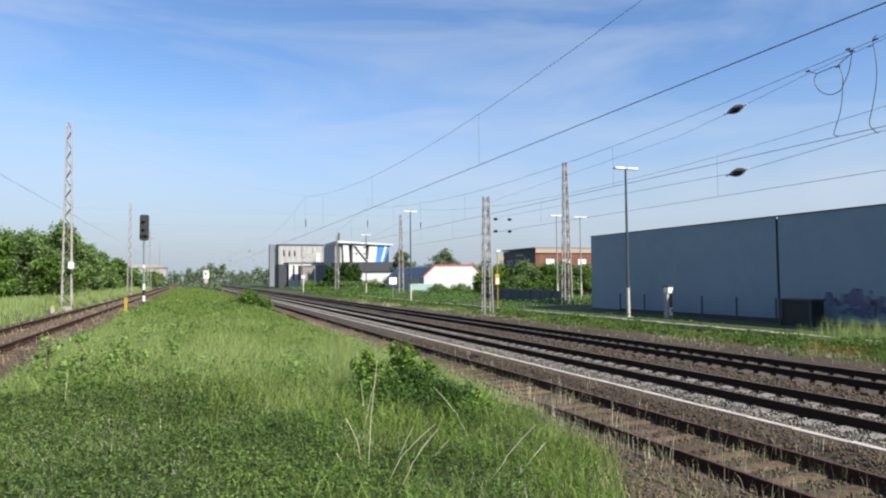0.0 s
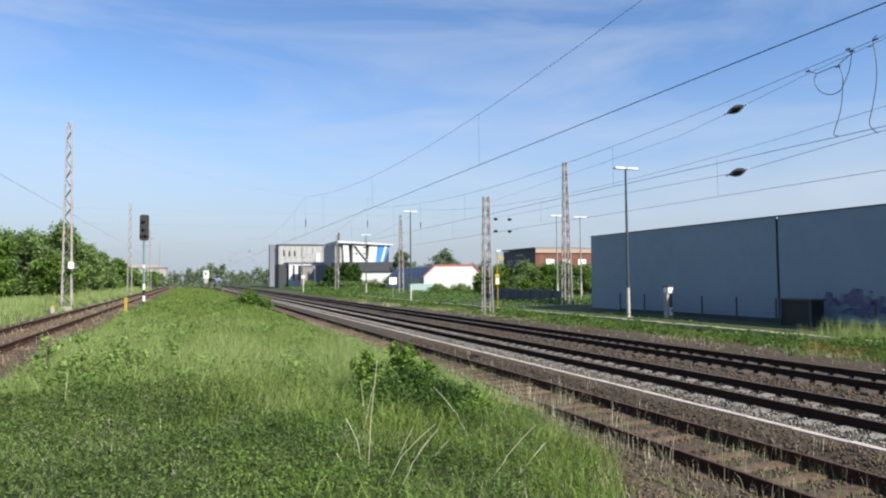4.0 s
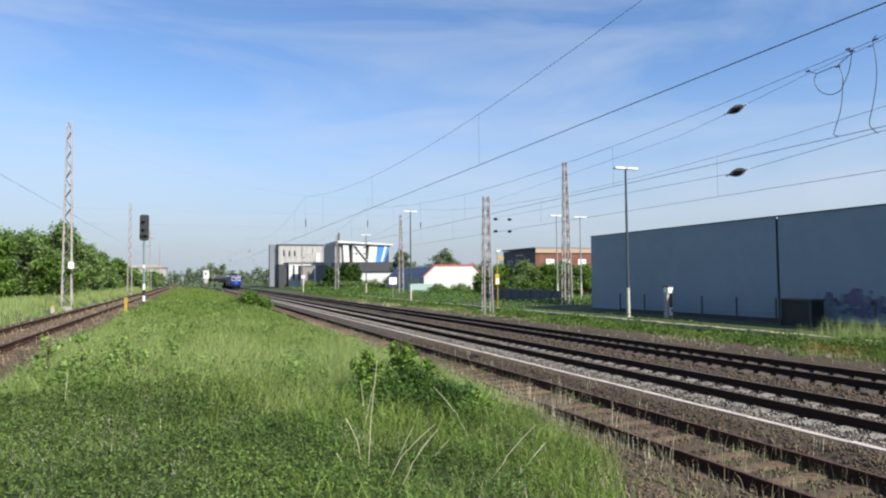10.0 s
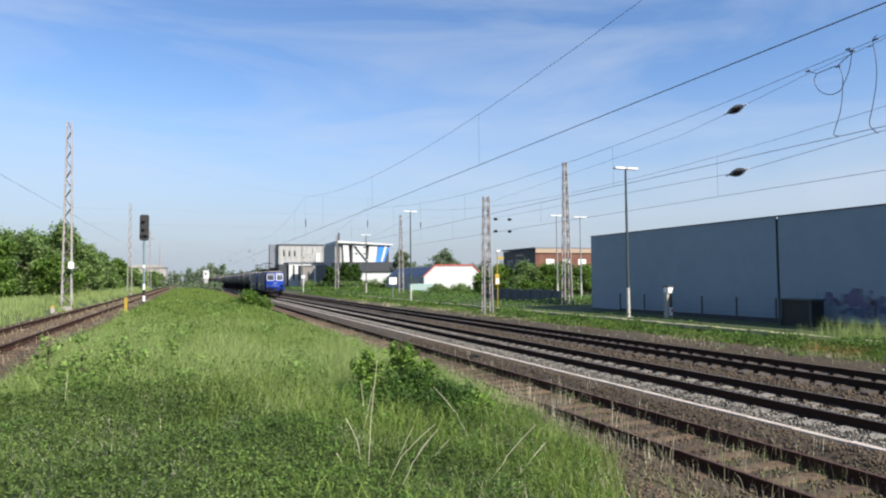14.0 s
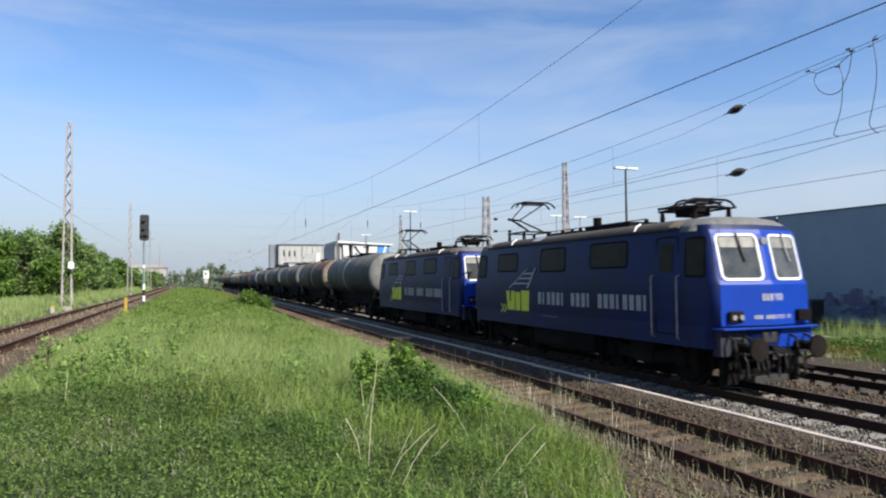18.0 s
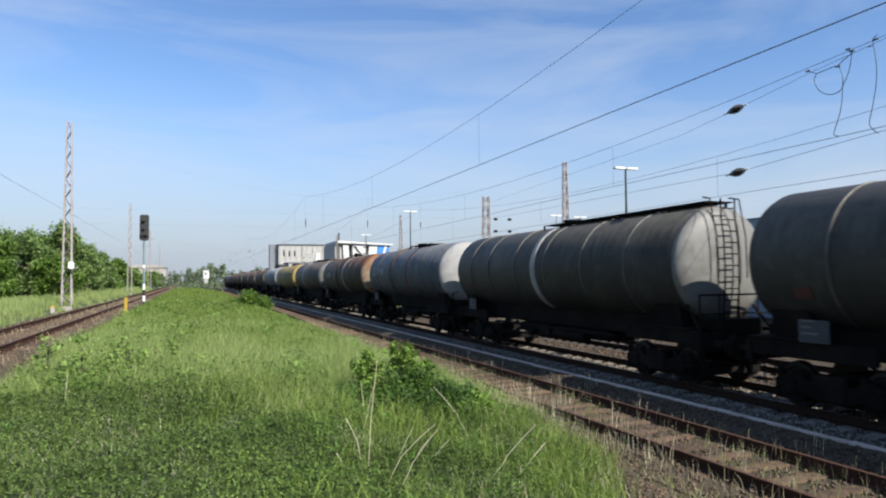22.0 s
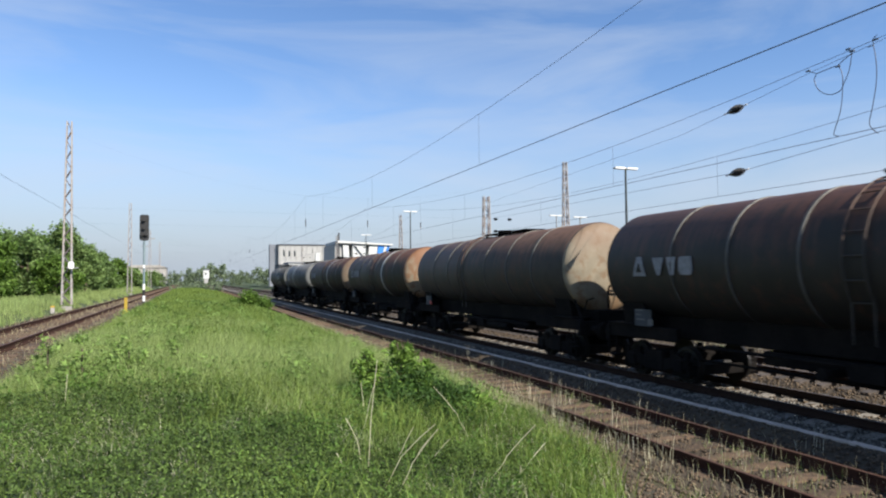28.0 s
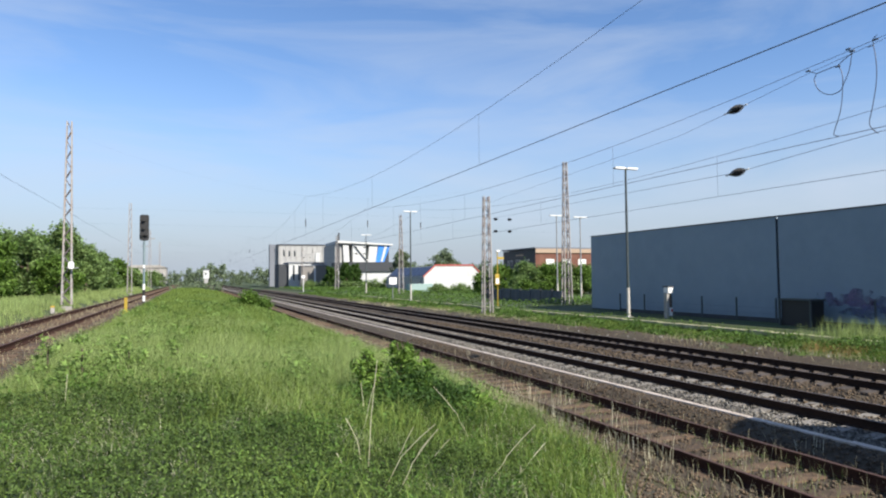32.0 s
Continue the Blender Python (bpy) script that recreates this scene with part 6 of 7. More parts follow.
def bogie(parent, y, half, wheel, r, heavy):
    b = Shape()
    for s in (-1, 1):
        x = s * 1.02
        b.prism([(y - half - 0.35, r + 0.1), (y - half + 0.1, r + 0.28), (y - 0.45, r + 0.12), (y + 0.45, r + 0.12), (y + half - 0.1, r + 0.28), (y + half + 0.35, r + 0.1),
                 (y + half + 0.3, r - 0.05), (y + half - 0.25, r - 0.1), (y + 0.4, r - 0.18), (y - 0.4, r - 0.18), (y - half + 0.25, r - 0.1), (y - half - 0.3, r - 0.05)], "x", x - 0.07, x + 0.07)
        for yy in (y - half, y + half):
            b.box((x - 0.13, yy - 0.16, r - 0.16), (x + 0.13, yy + 0.16, r + 0.14), 0.03)
            b.tube((x, yy - 0.24, r + 0.08), (x, yy - 0.24, r + 0.34), 0.08, seg=8).tube((x, yy + 0.24, r + 0.08), (x, yy + 0.24, r + 0.34), 0.08, seg=8)
        b.box((x - 0.11, y - 0.34, r - 0.2), (x + 0.11, y + 0.34, r + 0.3), 0.03)
        for k in (-0.22, 0.0, 0.22):
            b.tube((x - 0.14 * (1 if x > 0 else -1), y + k, r - 0.1), (x - 0.14 * (1 if x > 0 else -1), y + k, r + 0.22), 0.09, seg=8)
        for k in (-1, 1):
            b.box((s * 0.8 - 0.06, y + k * (half - r - 0.06) - 0.05, r - 0.2), (s * 0.8 + 0.06, y + k * (half - r - 0.06) + 0.05, r + 0.16), 0.015)
            b.tube((-0.85, y + k * (half - r - 0.1), r - 0.12), (0.85, y + k * (half - r - 0.1), r - 0.12), 0.045, seg=6)
    b.box((-1.0, y - 0.22, r - 0.05), (1.0, y + 0.22, r + 0.3), 0.03)
    if heavy:
        b.box((-1.2, y - 0.5, r + 0.1), (1.2, y + 0.5, r + 0.4), 0.04)
        for s in (-1, 1):
            for yy in (y - half - 0.62, y + half + 0.42):
                b.box((min(s * 0.85, s * 1.2), yy, 0.25), (max(s * 0.85, s * 1.2), yy + 0.2, 0.95), 0.03)
    b.box((-0.62, y - half + r + 0.1, 0.2), (0.62, y + half - r - 0.1, r + 0.2), 0.03)
    for k in (-1, 1):
        b.box((-1.08, y + k * (half + 0.3) - 0.05, r - 0.22), (1.08, y + k * (half + 0.3) + 0.05, r + 0.02), 0.015)
        for s in (-1, 1):
            b.box((s * 0.98 - 0.05, y + k * half - 0.3, 0.16), (s * 0.98 + 0.05, y + k * half + 0.3, r - 0.12), 0.02)
    bg = part("bogie", b, GRIME, parent, "black sprung bogie")
    for yy in (y - half, y + half):
        shared("wheelset", wheel, bg, (0, yy, 0))
    return bg


BEAM = mat("grimy_blue_black_beam", (0.012, 0.014, 0.03), (0.008, 0.009, 0.016), 0.75, scale=8, bump=0.2)
HOSE = mat("dusty_black_hose", (0.035, 0.032, 0.028), (0.015, 0.014, 0.013), 0.8, scale=10)
PALESTRIP = mat("pale_glass_strip", (0.24, 0.23, 0.19), (0.15, 0.145, 0.125), 0.5, scale=5)


def loco(first):
    ob = empty("locomotive", "blue electric locomotive with white-framed windscreens" + (", leading the train" if first else ", coupled behind another"), "locomotive", "locomotives")
    n = 13.0
    levels = []
    for z, y in NOSE:
        w = 1.48 - (0.0 if z < 2.5 else 0.1 * (z - 2.5) / 1.34) if z < 3.8 else 1.33
        levels.append((z, w, y - AHEAD, n + 0.12 - y, 0.2))
    body = part("body", loft(levels), LOCO_SHADED, ob, "body shell in grimy blue darkened as shaded")
    part("roof", loft([(3.78, 1.37, 1.3, n - 1.3, 0.05), (3.9, 1.33, 1.3, n - 1.3, 0.05), (4.02, 1.1, 1.3, n - 1.3, 0.05), (4.08, 0.7, 1.3, n - 1.3, 0.05)]), LOCO_ROOF, ob, "dusty brown roof")
    for y0, y1 in ((0.4 - AHEAD, 1.3), (n - 1.3, n - 0.28)):
        f, g = (0, 1) if y0 < 5 else (1, 0)
        part("cab_roof", loft([(3.7, 1.38, y0 + 0.02 * g, y1 - 0.02 * f, 0.3), (3.86, 1.34, y0 + 0.06 * g, y1 - 0.06 * f, 0.3), (3.98, 1.15, y0 + 0.2 * g, y1 - 0.2 * f, 0.3), (4.05, 0.75, y0 + 0.38 * g, y1 - 0.38 * f, 0.3)]), LOCO_FRONTROOF, ob, "pale dusty rounded cab roof")
    part("gutter", Shape().box((-1.43, 1.0, 3.8), (-1.385, n - 1.0, 3.835)), LOCO_ROOF, ob)
    for back in (False, True):
        def face(x, z, d):
            y = nose_y(z) + WEDGE * (abs(x) - 0.66) - d
            return (x, n + 0.12 - y, z) if back else (x, y - AHEAD, z)
        for x0, x1 in ((-1.23, -0.15), (0.18, 1.2)):
            win = part("windscreen", sheet(rounded(x0 + 0.05, x1 - 0.05, 2.6, 3.55, 0.1), face, 0.02), CABGLASS, ob, "dark windscreen glass")
            part("window_frame", frame_ring(rounded(x0, x1, 2.54, 3.62, 0.14), rounded(x0 + 0.055, x1 - 0.055, 2.595, 3.565, 0.09), face, 0.035), WHITEP, win, "white window frame")
            xm = (x0 + x1) / 2
            part("wiper", Shape().line([face(xm, 3.64, 0.07), face(xm + 0.06, 3.3, 0.06)], 0.022).line([face(xm + 0.03, 3.36, 0.05), face(xm + 0.12, 2.98, 0.05)], 0.026), GALV if x0 > 0 else BLACK, win)
            # pale strip laid over the top of the glass
            part("sun_visor", sheet(rounded(x0 + 0.1, x1 - 0.1, 3.3, 3.54, 0.05), face, 0.024), PALESTRIP, win, "pale strip across the windscreen top")
        # front skin that carries the sunlit tone of the blue
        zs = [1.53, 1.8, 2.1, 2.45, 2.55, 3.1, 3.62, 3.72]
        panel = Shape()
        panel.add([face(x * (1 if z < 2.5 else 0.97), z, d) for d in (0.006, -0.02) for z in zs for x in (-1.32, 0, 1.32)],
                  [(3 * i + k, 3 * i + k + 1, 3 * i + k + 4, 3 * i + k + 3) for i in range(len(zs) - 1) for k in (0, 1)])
        part("nose_panel", panel, LOCO_SUNLIT, ob, "front panel in a sunlit copy of the body blue")
        for x in (-0.98, 1.0):
            hl = part("headlight", Shape().box(tuple(min(a, b) for a, b in zip(face(x - 0.2, 1.6, 0.1), face(x + 0.2, 1.86, -0.03))), tuple(max(a, b) for a, b in zip(face(x - 0.2, 1.6, 0.1), face(x + 0.2, 1.86, -0.03))), 0.03), GRIME, ob, "dark headlight housing")
            for dx in (-0.09, 0.09):
                part("lens", Shape().tube(face(x + dx, 1.72, 0.1), face(x + dx, 1.72, 0.115), 0.06, seg=14), LAMPGLASS, hl)
        part("top_light", Shape().tube(face(0.01, 3.45, -0.02), face(0.01, 3.45, 0.05), 0.09, seg=14), LAMPGLASS, ob)
        num = Shape()
        for i in range(6):
            a = face(-0.28 + 0.1 * i + (0.04 if i > 2 else 0), 2.08, 0.0)
            b = face(-0.21 + 0.1 * i + (0.04 if i > 2 else 0), 2.24, 0.012)
            num.box(tuple(min(p, q) for p, q in zip(a, b)), tuple(max(p, q) for p, q in zip(a, b)))
        part("fleet_number", num, LETTER, ob, "white bars of lettering")
        web = Shape()
        for i in range(15):
            if i in (3, 12):
                continue
            a, b = face(-0.5 + 0.075 * i, 1.67, 0.0), face(-0.445 + 0.075 * i, 1.76, 0.012)
            web.box(tuple(min(p, q) for p, q in zip(a, b)), tuple(max(p, q) for p, q in zip(a, b)))
        part("address_lettering", web, LETTER, ob, "white bars of lettering")
        sgn = -1 if back else 1
        y0 = n + 0.12 if back else -AHEAD
        part("chin", Shape().box((-1.42, min(y0 - sgn * 0.1, y0 + sgn * 0.3), 1.44), (1.42, max(y0 - sgn * 0.1, y0 + sgn * 0.3), 1.49), 0.015), LOCO_SUNLIT, ob)
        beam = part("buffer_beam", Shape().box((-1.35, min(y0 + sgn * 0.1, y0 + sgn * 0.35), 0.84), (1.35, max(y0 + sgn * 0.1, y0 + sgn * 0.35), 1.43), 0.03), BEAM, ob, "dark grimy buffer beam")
        part("beam_skirt", Shape().box((0.12, min(y0 + sgn * 0.06, y0 + sgn * 0.3), 1.0), (1.38, max(y0 + sgn * 0.06, y0 + sgn * 0.3), 1.435), 0.02), LOCO_SUNLIT, ob)
        for x in (-0.875, 0.875):
            shared("buffer", BUFFER, beam, (x, y0 + sgn * 0.1, 1.05), math.pi if back else 0)
        shared("coupling", COUPLER, beam, (0, y0 + sgn * 0.1, 1.0), math.pi if back else 0)
        hoses = Shape()
        for x in (-0.55, -0.4, -0.25, 0.3, 0.45, 0.6):
            hoses.line([(x, y0 + sgn * 0.1, 0.95), (x, y0 - sgn * 0.12, 0.85), (x + 0.03, y0 - sgn * 0.14, 0.55), (x + 0.08, y0 - sgn * 0.02, 0.42)], 0.025)
        part("brake_hoses", hoses, BLACK, beam)
        cables = Shape()
        for x in (-1.15, -0.68, 0.68, 1.12):
            cables.line([(x, y0 + sgn * 0.1, 1.3), (x, y0 - sgn * 0.1, 1.22), (x + 0.06, y0 - sgn * 0.12, 0.8), (x + 0.1, y0 + sgn * 0.1, 0.7)], 0.03)
        cables.box((-0.2, min(y0, y0 + sgn * 0.12), 1.12), (0.22, max(y0, y0 + sgn * 0.12), 1.36), 0.02)
        part("jumper_cables", cables, BLACK, beam)
        gear = Shape()
        for x in (-0.95, -0.72, -0.12, 0.2, 0.78, 1.0):
            gear.line([(x, y0 + sgn * 0.12, 0.92), (x - 0.04, y0 - sgn * 0.06, 0.72), (x + 0.03, y0 - sgn * 0.02, 0.36), (x + 0.1, y0 + sgn * 0.14, 0.3)], 0.03)
        gear.box((-0.5, min(y0 - sgn * 0.02, y0 + sgn * 0.2), 0.24), (0.5, max(y0 - sgn * 0.02, y0 + sgn * 0.2), 0.4), 0.02)
        part("hanging_gear", gear, HOSE, beam, "dusty black hoses and hooks")
        for x in (-1.1, 1.1):
            part("step", Shape().box((x - 0.16, min(y0 - sgn * 0.08, y0 + sgn * 0.2), 0.5), (x + 0.16, max(y0 - sgn * 0.08, y0 + sgn * 0.2), 0.54)).box((x - 0.16, min(y0 + sgn * 0.12, y0 + sgn * 0.16), 0.5), (x - 0.12, max(y0 + sgn * 0.12, y0 + sgn * 0.16), 0.9)).box((x + 0.12, min(y0 + sgn * 0.12, y0 + sgn * 0.16), 0.5), (x + 0.16, max(y0 + sgn * 0.12, y0 + sgn * 0.16), 0.9)), GRIME, beam)
        part("rail_guard", Shape().box((-1.15, min(y0 + sgn * 0.25, y0 + sgn * 0.4), 0.18), (-0.7, max(y0 + sgn * 0.25, y0 + sgn * 0.4), 0.75), 0.02).box((0.7, min(y0 + sgn * 0.25, y0 + sgn * 0.4), 0.18), (1.15, max(y0 + sgn * 0.25, y0 + sgn * 0.4), 0.75), 0.02).box((-0.75, min(y0 + sgn * 0.28, y0 + sgn * 0.36), 0.3), (0.75, max(y0 + sgn * 0.28, y0 + sgn * 0.36), 0.5)), GRIME, beam)

    def flank(y, z, d):
        w = 1.48 - (0.0 if z < 2.5 else 0.1 * (z - 2.5) / 1.34)
        return (-w - d, y, z)
    for y0, y1, z0, z1 in ((3.0, 4.7, 2.92, 3.58), (6.1, 7.6, 2.86, 3.56), (9.3, 10.8, 2.9, 3.5), (11.9, 12.5, 2.7, 3.5)):
        w = part("side_window", sheet(rounded(y0, y1, z0, z1, 0.1), flank, 0.008), SIDEGLASS, ob)
        part("window_seal", frame_ring(rounded(y0 - 0.04, y1 + 0.04, z0 - 0.04, z1 + 0.04, 0.12), rounded(y0 + 0.01, y1 - 0.01, z0 + 0.01, z1 - 0.01, 0.1), flank, 0.01), GRIME, w)
    w = part("cab_window", sheet(rounded(0.14, 0.74, 2.66, 3.52, 0.07), flank, 0.008), SIDEGLASS, ob)
    part("window_seal", frame_ring(rounded(0.1, 0.78, 2.62, 3.56, 0.1), rounded(0.15, 0.73, 2.67, 3.51, 0.06), flank, 0.01), GRIME, w)
    door = part("cab_door", frame_ring(rounded(1.02, 1.82, 1.25, 3.62, 0.1), rounded(1.05, 1.79, 1.28, 3.59, 0.09), flank, 0.012), GRIME, ob)
    part("door_window", sheet(rounded(1.18, 1.66, 2.75, 3.45, 0.07), flank, 0.01), SIDEGLASS, door)
    for y in (0.96, 1.88):
        part("handrail", Shape().line([(-1.5, y, 1.15), (-1.56, y, 1.2), (-1.56, y, 2.62), (-1.49, y, 2.68)], 0.017), GALV, ob, "bare steel handrail")
    # plain bars for the lettering, blocks for the badge
    y = 7.75
    for word, wide in ((6, 1.75), (4, 1.15), (8, 2.3)):
        letters = Shape()
        st = wide / word
        for i in range(word):
            for k, (p, q) in enumerate(((0.08, 0.36), (0.44, 0.68))):
                if k and (i * 5 + word) % 4 == 3:
                    continue
                a, b = flank(y - st * (i + p), 1.77, 0.0), flank(y - st * (i + q), 2.17, 0.006)
                letters.box((b[0], b[1], a[2]), (a[0] + 0.004, a[1], b[2]))
        part("lettering", letters, LETTER, ob, "white bars of lettering on the side")
        y -= wide + 0.27
    for outline in ([(10.08, 2.18), (9.84, 2.18), (9.82, 1.8), (9.72, 1.8), (9.7, 2.18), (9.42, 2.18), (9.44, 1.5), (9.98, 1.5)],
                    [(9.36, 1.5), (9.37, 2.14), (9.0, 2.14), (9.02, 1.5)],
                    [(8.93, 1.5), (8.93, 2.2), (8.36, 2.2), (8.4, 1.5)]):
        part("badge", Shape().prism(outline, "x", -1.487, -1.476), LIME, ob, "lime yellow block of the badge")
    for y in (10.45, 10.22):
        chev = Shape().prism([(y, 1.4), (y + 0.08, 1.4), (y - 0.08, 1.55), (y + 0.08, 1.7), (y, 1.7), (y - 0.16, 1.55)], "x", -1.487, -1.476)
        part("chevron", chev, LIME, ob)
    lad = Shape()
    for (ya, za), (yb, zb) in (((9.9, 2.28), (8.5, 2.95)), ((8.55, 2.28), (7.95, 2.95))):
        lad.prism([(ya, za), (ya - 0.1, za), (yb - 0.06, zb), (yb, zb)], "x", -1.487, -1.462)
    for z, ya, yb in ((2.42, 9.6, 8.4), (2.6, 9.2, 8.2), (2.76, 8.9, 8.1)):
        lad.box((-1.487, yb, z), (-1.462, ya, z + 0.05))
    part("rail_emblem", lad, LETTER, ob, "white tapering rail emblem")
    part("stripe", Shape().box((-1.486, 6.5, 1.38), (-1.476, 7.5, 1.41)), DULL, ob)
    under = Shape().box((-1.35, 4.7, 0.45), (1.35, 8.3, 1.0), 0.05).box((-1.3, 0.6, 0.98), (1.3, n - 0.6, 1.06)).tube((-1.1, 5.0, 0.6), (-1.1, 8.0, 0.6), 0.22, seg=12)
    part("underframe", under, GRIME, ob)
    for y in (2.75, n - 2.75):
        bogie(ob, y, 1.4, LOCO_WHEEL, 0.6, True)
    pantograph(ob, 2.0, False)
    pantograph(ob, n - 2.0, True)
    kit = Shape().box((-0.55, 4.0, 4.06), (0.55, 6.3, 4.24), 0.05).box((-0.4, 7.0, 4.06), (0.4, 8.8, 4.2), 0.04)
    for y in (3.7, 6.7, 7.1, 7.6, 8.2, 9.2):
        kit.tube((-0.2, y, 4.05), (-0.2, y, 4.28), 0.08, 0.06, seg=8)
    kit.line([(-0.2, 3.7, 4.29), (-0.2, 9.2, 4.29)], 0.014).tube((0.1, 6.55, 4.05), (0.1, 6.55, 4.58), 0.14, seg=12)
    part("roof_equipment", kit, GRIME, ob, "dark roof insulators and switchgear")
    for y in (2.7, 9.8):
        part("roof_strap", Shape().line([(-1.39, y, 3.82), (-1.3, y + 0.05, 3.95), (-1.08, y + 0.15, 4.05)], 0.025), WHITEP, ob)
    part("roof_patch", Shape().prism([(-1.36, 3.87), (-1.1, 4.03), (-1.1, 4.045), (-1.37, 3.885)], "y", 7.8, 8.3), LETTER, ob)
    return ob


# ---- the train: tank wagons ----
def tank_mat(name, a, top, low_tone, rough=0.62):
    """Painted tank steel: streaked rust, dust and painted sunlight on the crown, blotches of rust, soot and painted
    shade on the belly.
    """
    m = mat(name, a, tuple(0.7 * v for v in a), rough, scale=2.6, bump=0.1, spec=0.3, big=tuple(0.65 * v + 0.35 * d for v, d in zip(a, low_tone)))
    nt = m.node_tree
    bs = nt.nodes["Principled BSDF"]
    link = nt.links.new
    col = bs.inputs["Base Color"].links[0].from_socket
    co = nt.nodes.new("ShaderNodeTexCoord")
    sep = nt.nodes.new("ShaderNodeSeparateXYZ")
    link(co.outputs["Object"], sep.inputs["Vector"])
    # each wagon wears in its own way
    own = nt.nodes.new("ShaderNodeObjectInfo")
    far = nt.nodes.new("ShaderNodeMath")
    far.operation = "MULTIPLY"
    far.inputs[1].default_value = 60.0
    link(own.outputs["Random"], far.inputs[0])
    shift = nt.nodes.new("ShaderNodeVectorMath")
    shift.operation = "ADD"
    link(co.outputs["Object"], shift.inputs[0])
    link(far.outputs[0], shift.inputs[1])

    def wear(stretch, sc, detail, rough_noise):
        mp = nt.nodes.new("ShaderNodeMapping")
        mp.inputs["Scale"].default_value = stretch
        nz = nt.nodes.new("ShaderNodeTexNoise")
        nz.inputs["Scale"].default_value, nz.inputs["Detail"].default_value, nz.inputs["Roughness"].default_value = sc, detail, rough_noise
        link(shift.outputs[0], mp.inputs["Vector"])
        link(mp.outputs["Vector"], nz.inputs["Vector"])
        return nz.outputs["Fac"]

    def combine(op, p, q):
        n = nt.nodes.new("ShaderNodeMath")
        n.operation = op
        for k, v in enumerate((p, q)):
            if isinstance(v, float):
                n.inputs[k].default_value = v
            else:
                link(v, n.inputs[k])
        return n.outputs[0]

    def lay(col, colour, fac, lo, hi, most):
        mr = nt.nodes.new("ShaderNodeMapRange")
        mr.interpolation_type = "SMOOTHSTEP"
        mr.inputs["From Min"].default_value, mr.inputs["From Max"].default_value, mr.inputs["To Max"].default_value = lo, hi, most
        link(fac, mr.inputs["Value"])
        mx = nt.nodes.new("ShaderNodeMix")
        mx.data_type = "RGBA"
        link(mr.outputs["Result"], mx.inputs["Factor"])
        link(col, mx.inputs["A"])
        mx.inputs["B"].default_value = (*colour, 1)
        return mx.outputs["Result"]

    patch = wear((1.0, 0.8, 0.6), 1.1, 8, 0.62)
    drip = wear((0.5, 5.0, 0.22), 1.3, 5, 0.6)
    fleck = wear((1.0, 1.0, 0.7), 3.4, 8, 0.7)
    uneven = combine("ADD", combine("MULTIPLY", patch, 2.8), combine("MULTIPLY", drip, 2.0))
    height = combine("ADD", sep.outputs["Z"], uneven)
    # crown tone: rust or dust, with the grazing sun painted in
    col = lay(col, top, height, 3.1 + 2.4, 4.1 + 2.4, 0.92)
    col = lay(col, tuple(0.5 * t + 0.5 * d for t, d in zip(top, low_tone)), combine("MULTIPLY", fleck, combine("ADD", patch, 0.5)), 0.5, 0.64, 0.8)
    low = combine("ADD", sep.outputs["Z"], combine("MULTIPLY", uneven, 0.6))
    # belly tone: soot, deepened to paint in the shade below
    col = lay(col, low_tone, low, 2.45 + 1.44, 1.25 + 1.44, 0.92)
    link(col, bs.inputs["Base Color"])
    return m


SOOT_SHADE = (0.02, 0.0175, 0.0155)
T_GREY = tank_mat("dark_grey_tank", (0.0488, 0.0506, 0.0488), (0.128, 0.121, 0.105), SOOT_SHADE)
T_OLIVE = tank_mat("sooty_olive_tank", (0.0371, 0.0355, 0.0304), (0.086, 0.0804, 0.066), SOOT_SHADE)
T_RUST = tank_mat("rusty_tank", (0.046, 0.041, 0.028), (0.122, 0.057, 0.036), SOOT_SHADE)
T_BROWN = tank_mat("brown_dusty_tank", (0.058, 0.05, 0.041), (0.13, 0.074, 0.05), SOOT_SHADE)
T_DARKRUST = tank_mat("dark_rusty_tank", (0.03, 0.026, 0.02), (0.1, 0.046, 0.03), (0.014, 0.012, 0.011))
T_MIDGREY = tank_mat("mid_grey_tank", (0.088, 0.088, 0.086), (0.2, 0.195, 0.182), SOOT_SHADE)
T_DUSTY = tank_mat("dusty_grey_brown_tank", (0.07, 0.064, 0.056), (0.155, 0.125, 0.103), SOOT_SHADE)
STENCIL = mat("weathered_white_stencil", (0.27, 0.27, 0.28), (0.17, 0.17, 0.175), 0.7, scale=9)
T_BLUE = tank_mat("blue_grey_tank", (0.0704, 0.0816, 0.0968), (0.173, 0.18, 0.187), SOOT_SHADE)
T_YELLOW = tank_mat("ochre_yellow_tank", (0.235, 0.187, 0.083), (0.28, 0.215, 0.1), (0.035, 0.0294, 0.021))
# flank painted as dark as in shade, crown as pale as in sun
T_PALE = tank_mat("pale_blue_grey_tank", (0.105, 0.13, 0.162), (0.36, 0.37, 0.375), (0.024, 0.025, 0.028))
# ends face the sun: paint lightened for it, rust stains of their own
E_GREY = tank_mat("sunlit_grey_end", (0.2, 0.2, 0.185), (0.17, 0.165, 0.15), (0.085, 0.078, 0.067), 0.52)
E_WHITE = tank_mat("sunlit_white_end", (0.335, 0.335, 0.324), (0.297, 0.292, 0.28), (0.216, 0.2, 0.178))
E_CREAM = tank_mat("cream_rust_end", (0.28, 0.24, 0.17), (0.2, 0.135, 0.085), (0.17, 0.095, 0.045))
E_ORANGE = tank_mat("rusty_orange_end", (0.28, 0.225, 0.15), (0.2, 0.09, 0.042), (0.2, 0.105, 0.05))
E_YELLOW = tank_mat("sunlit_yellow_end", (0.466, 0.337, 0.117), (0.427, 0.298, 0.104), (0.259, 0.175, 0.0648))
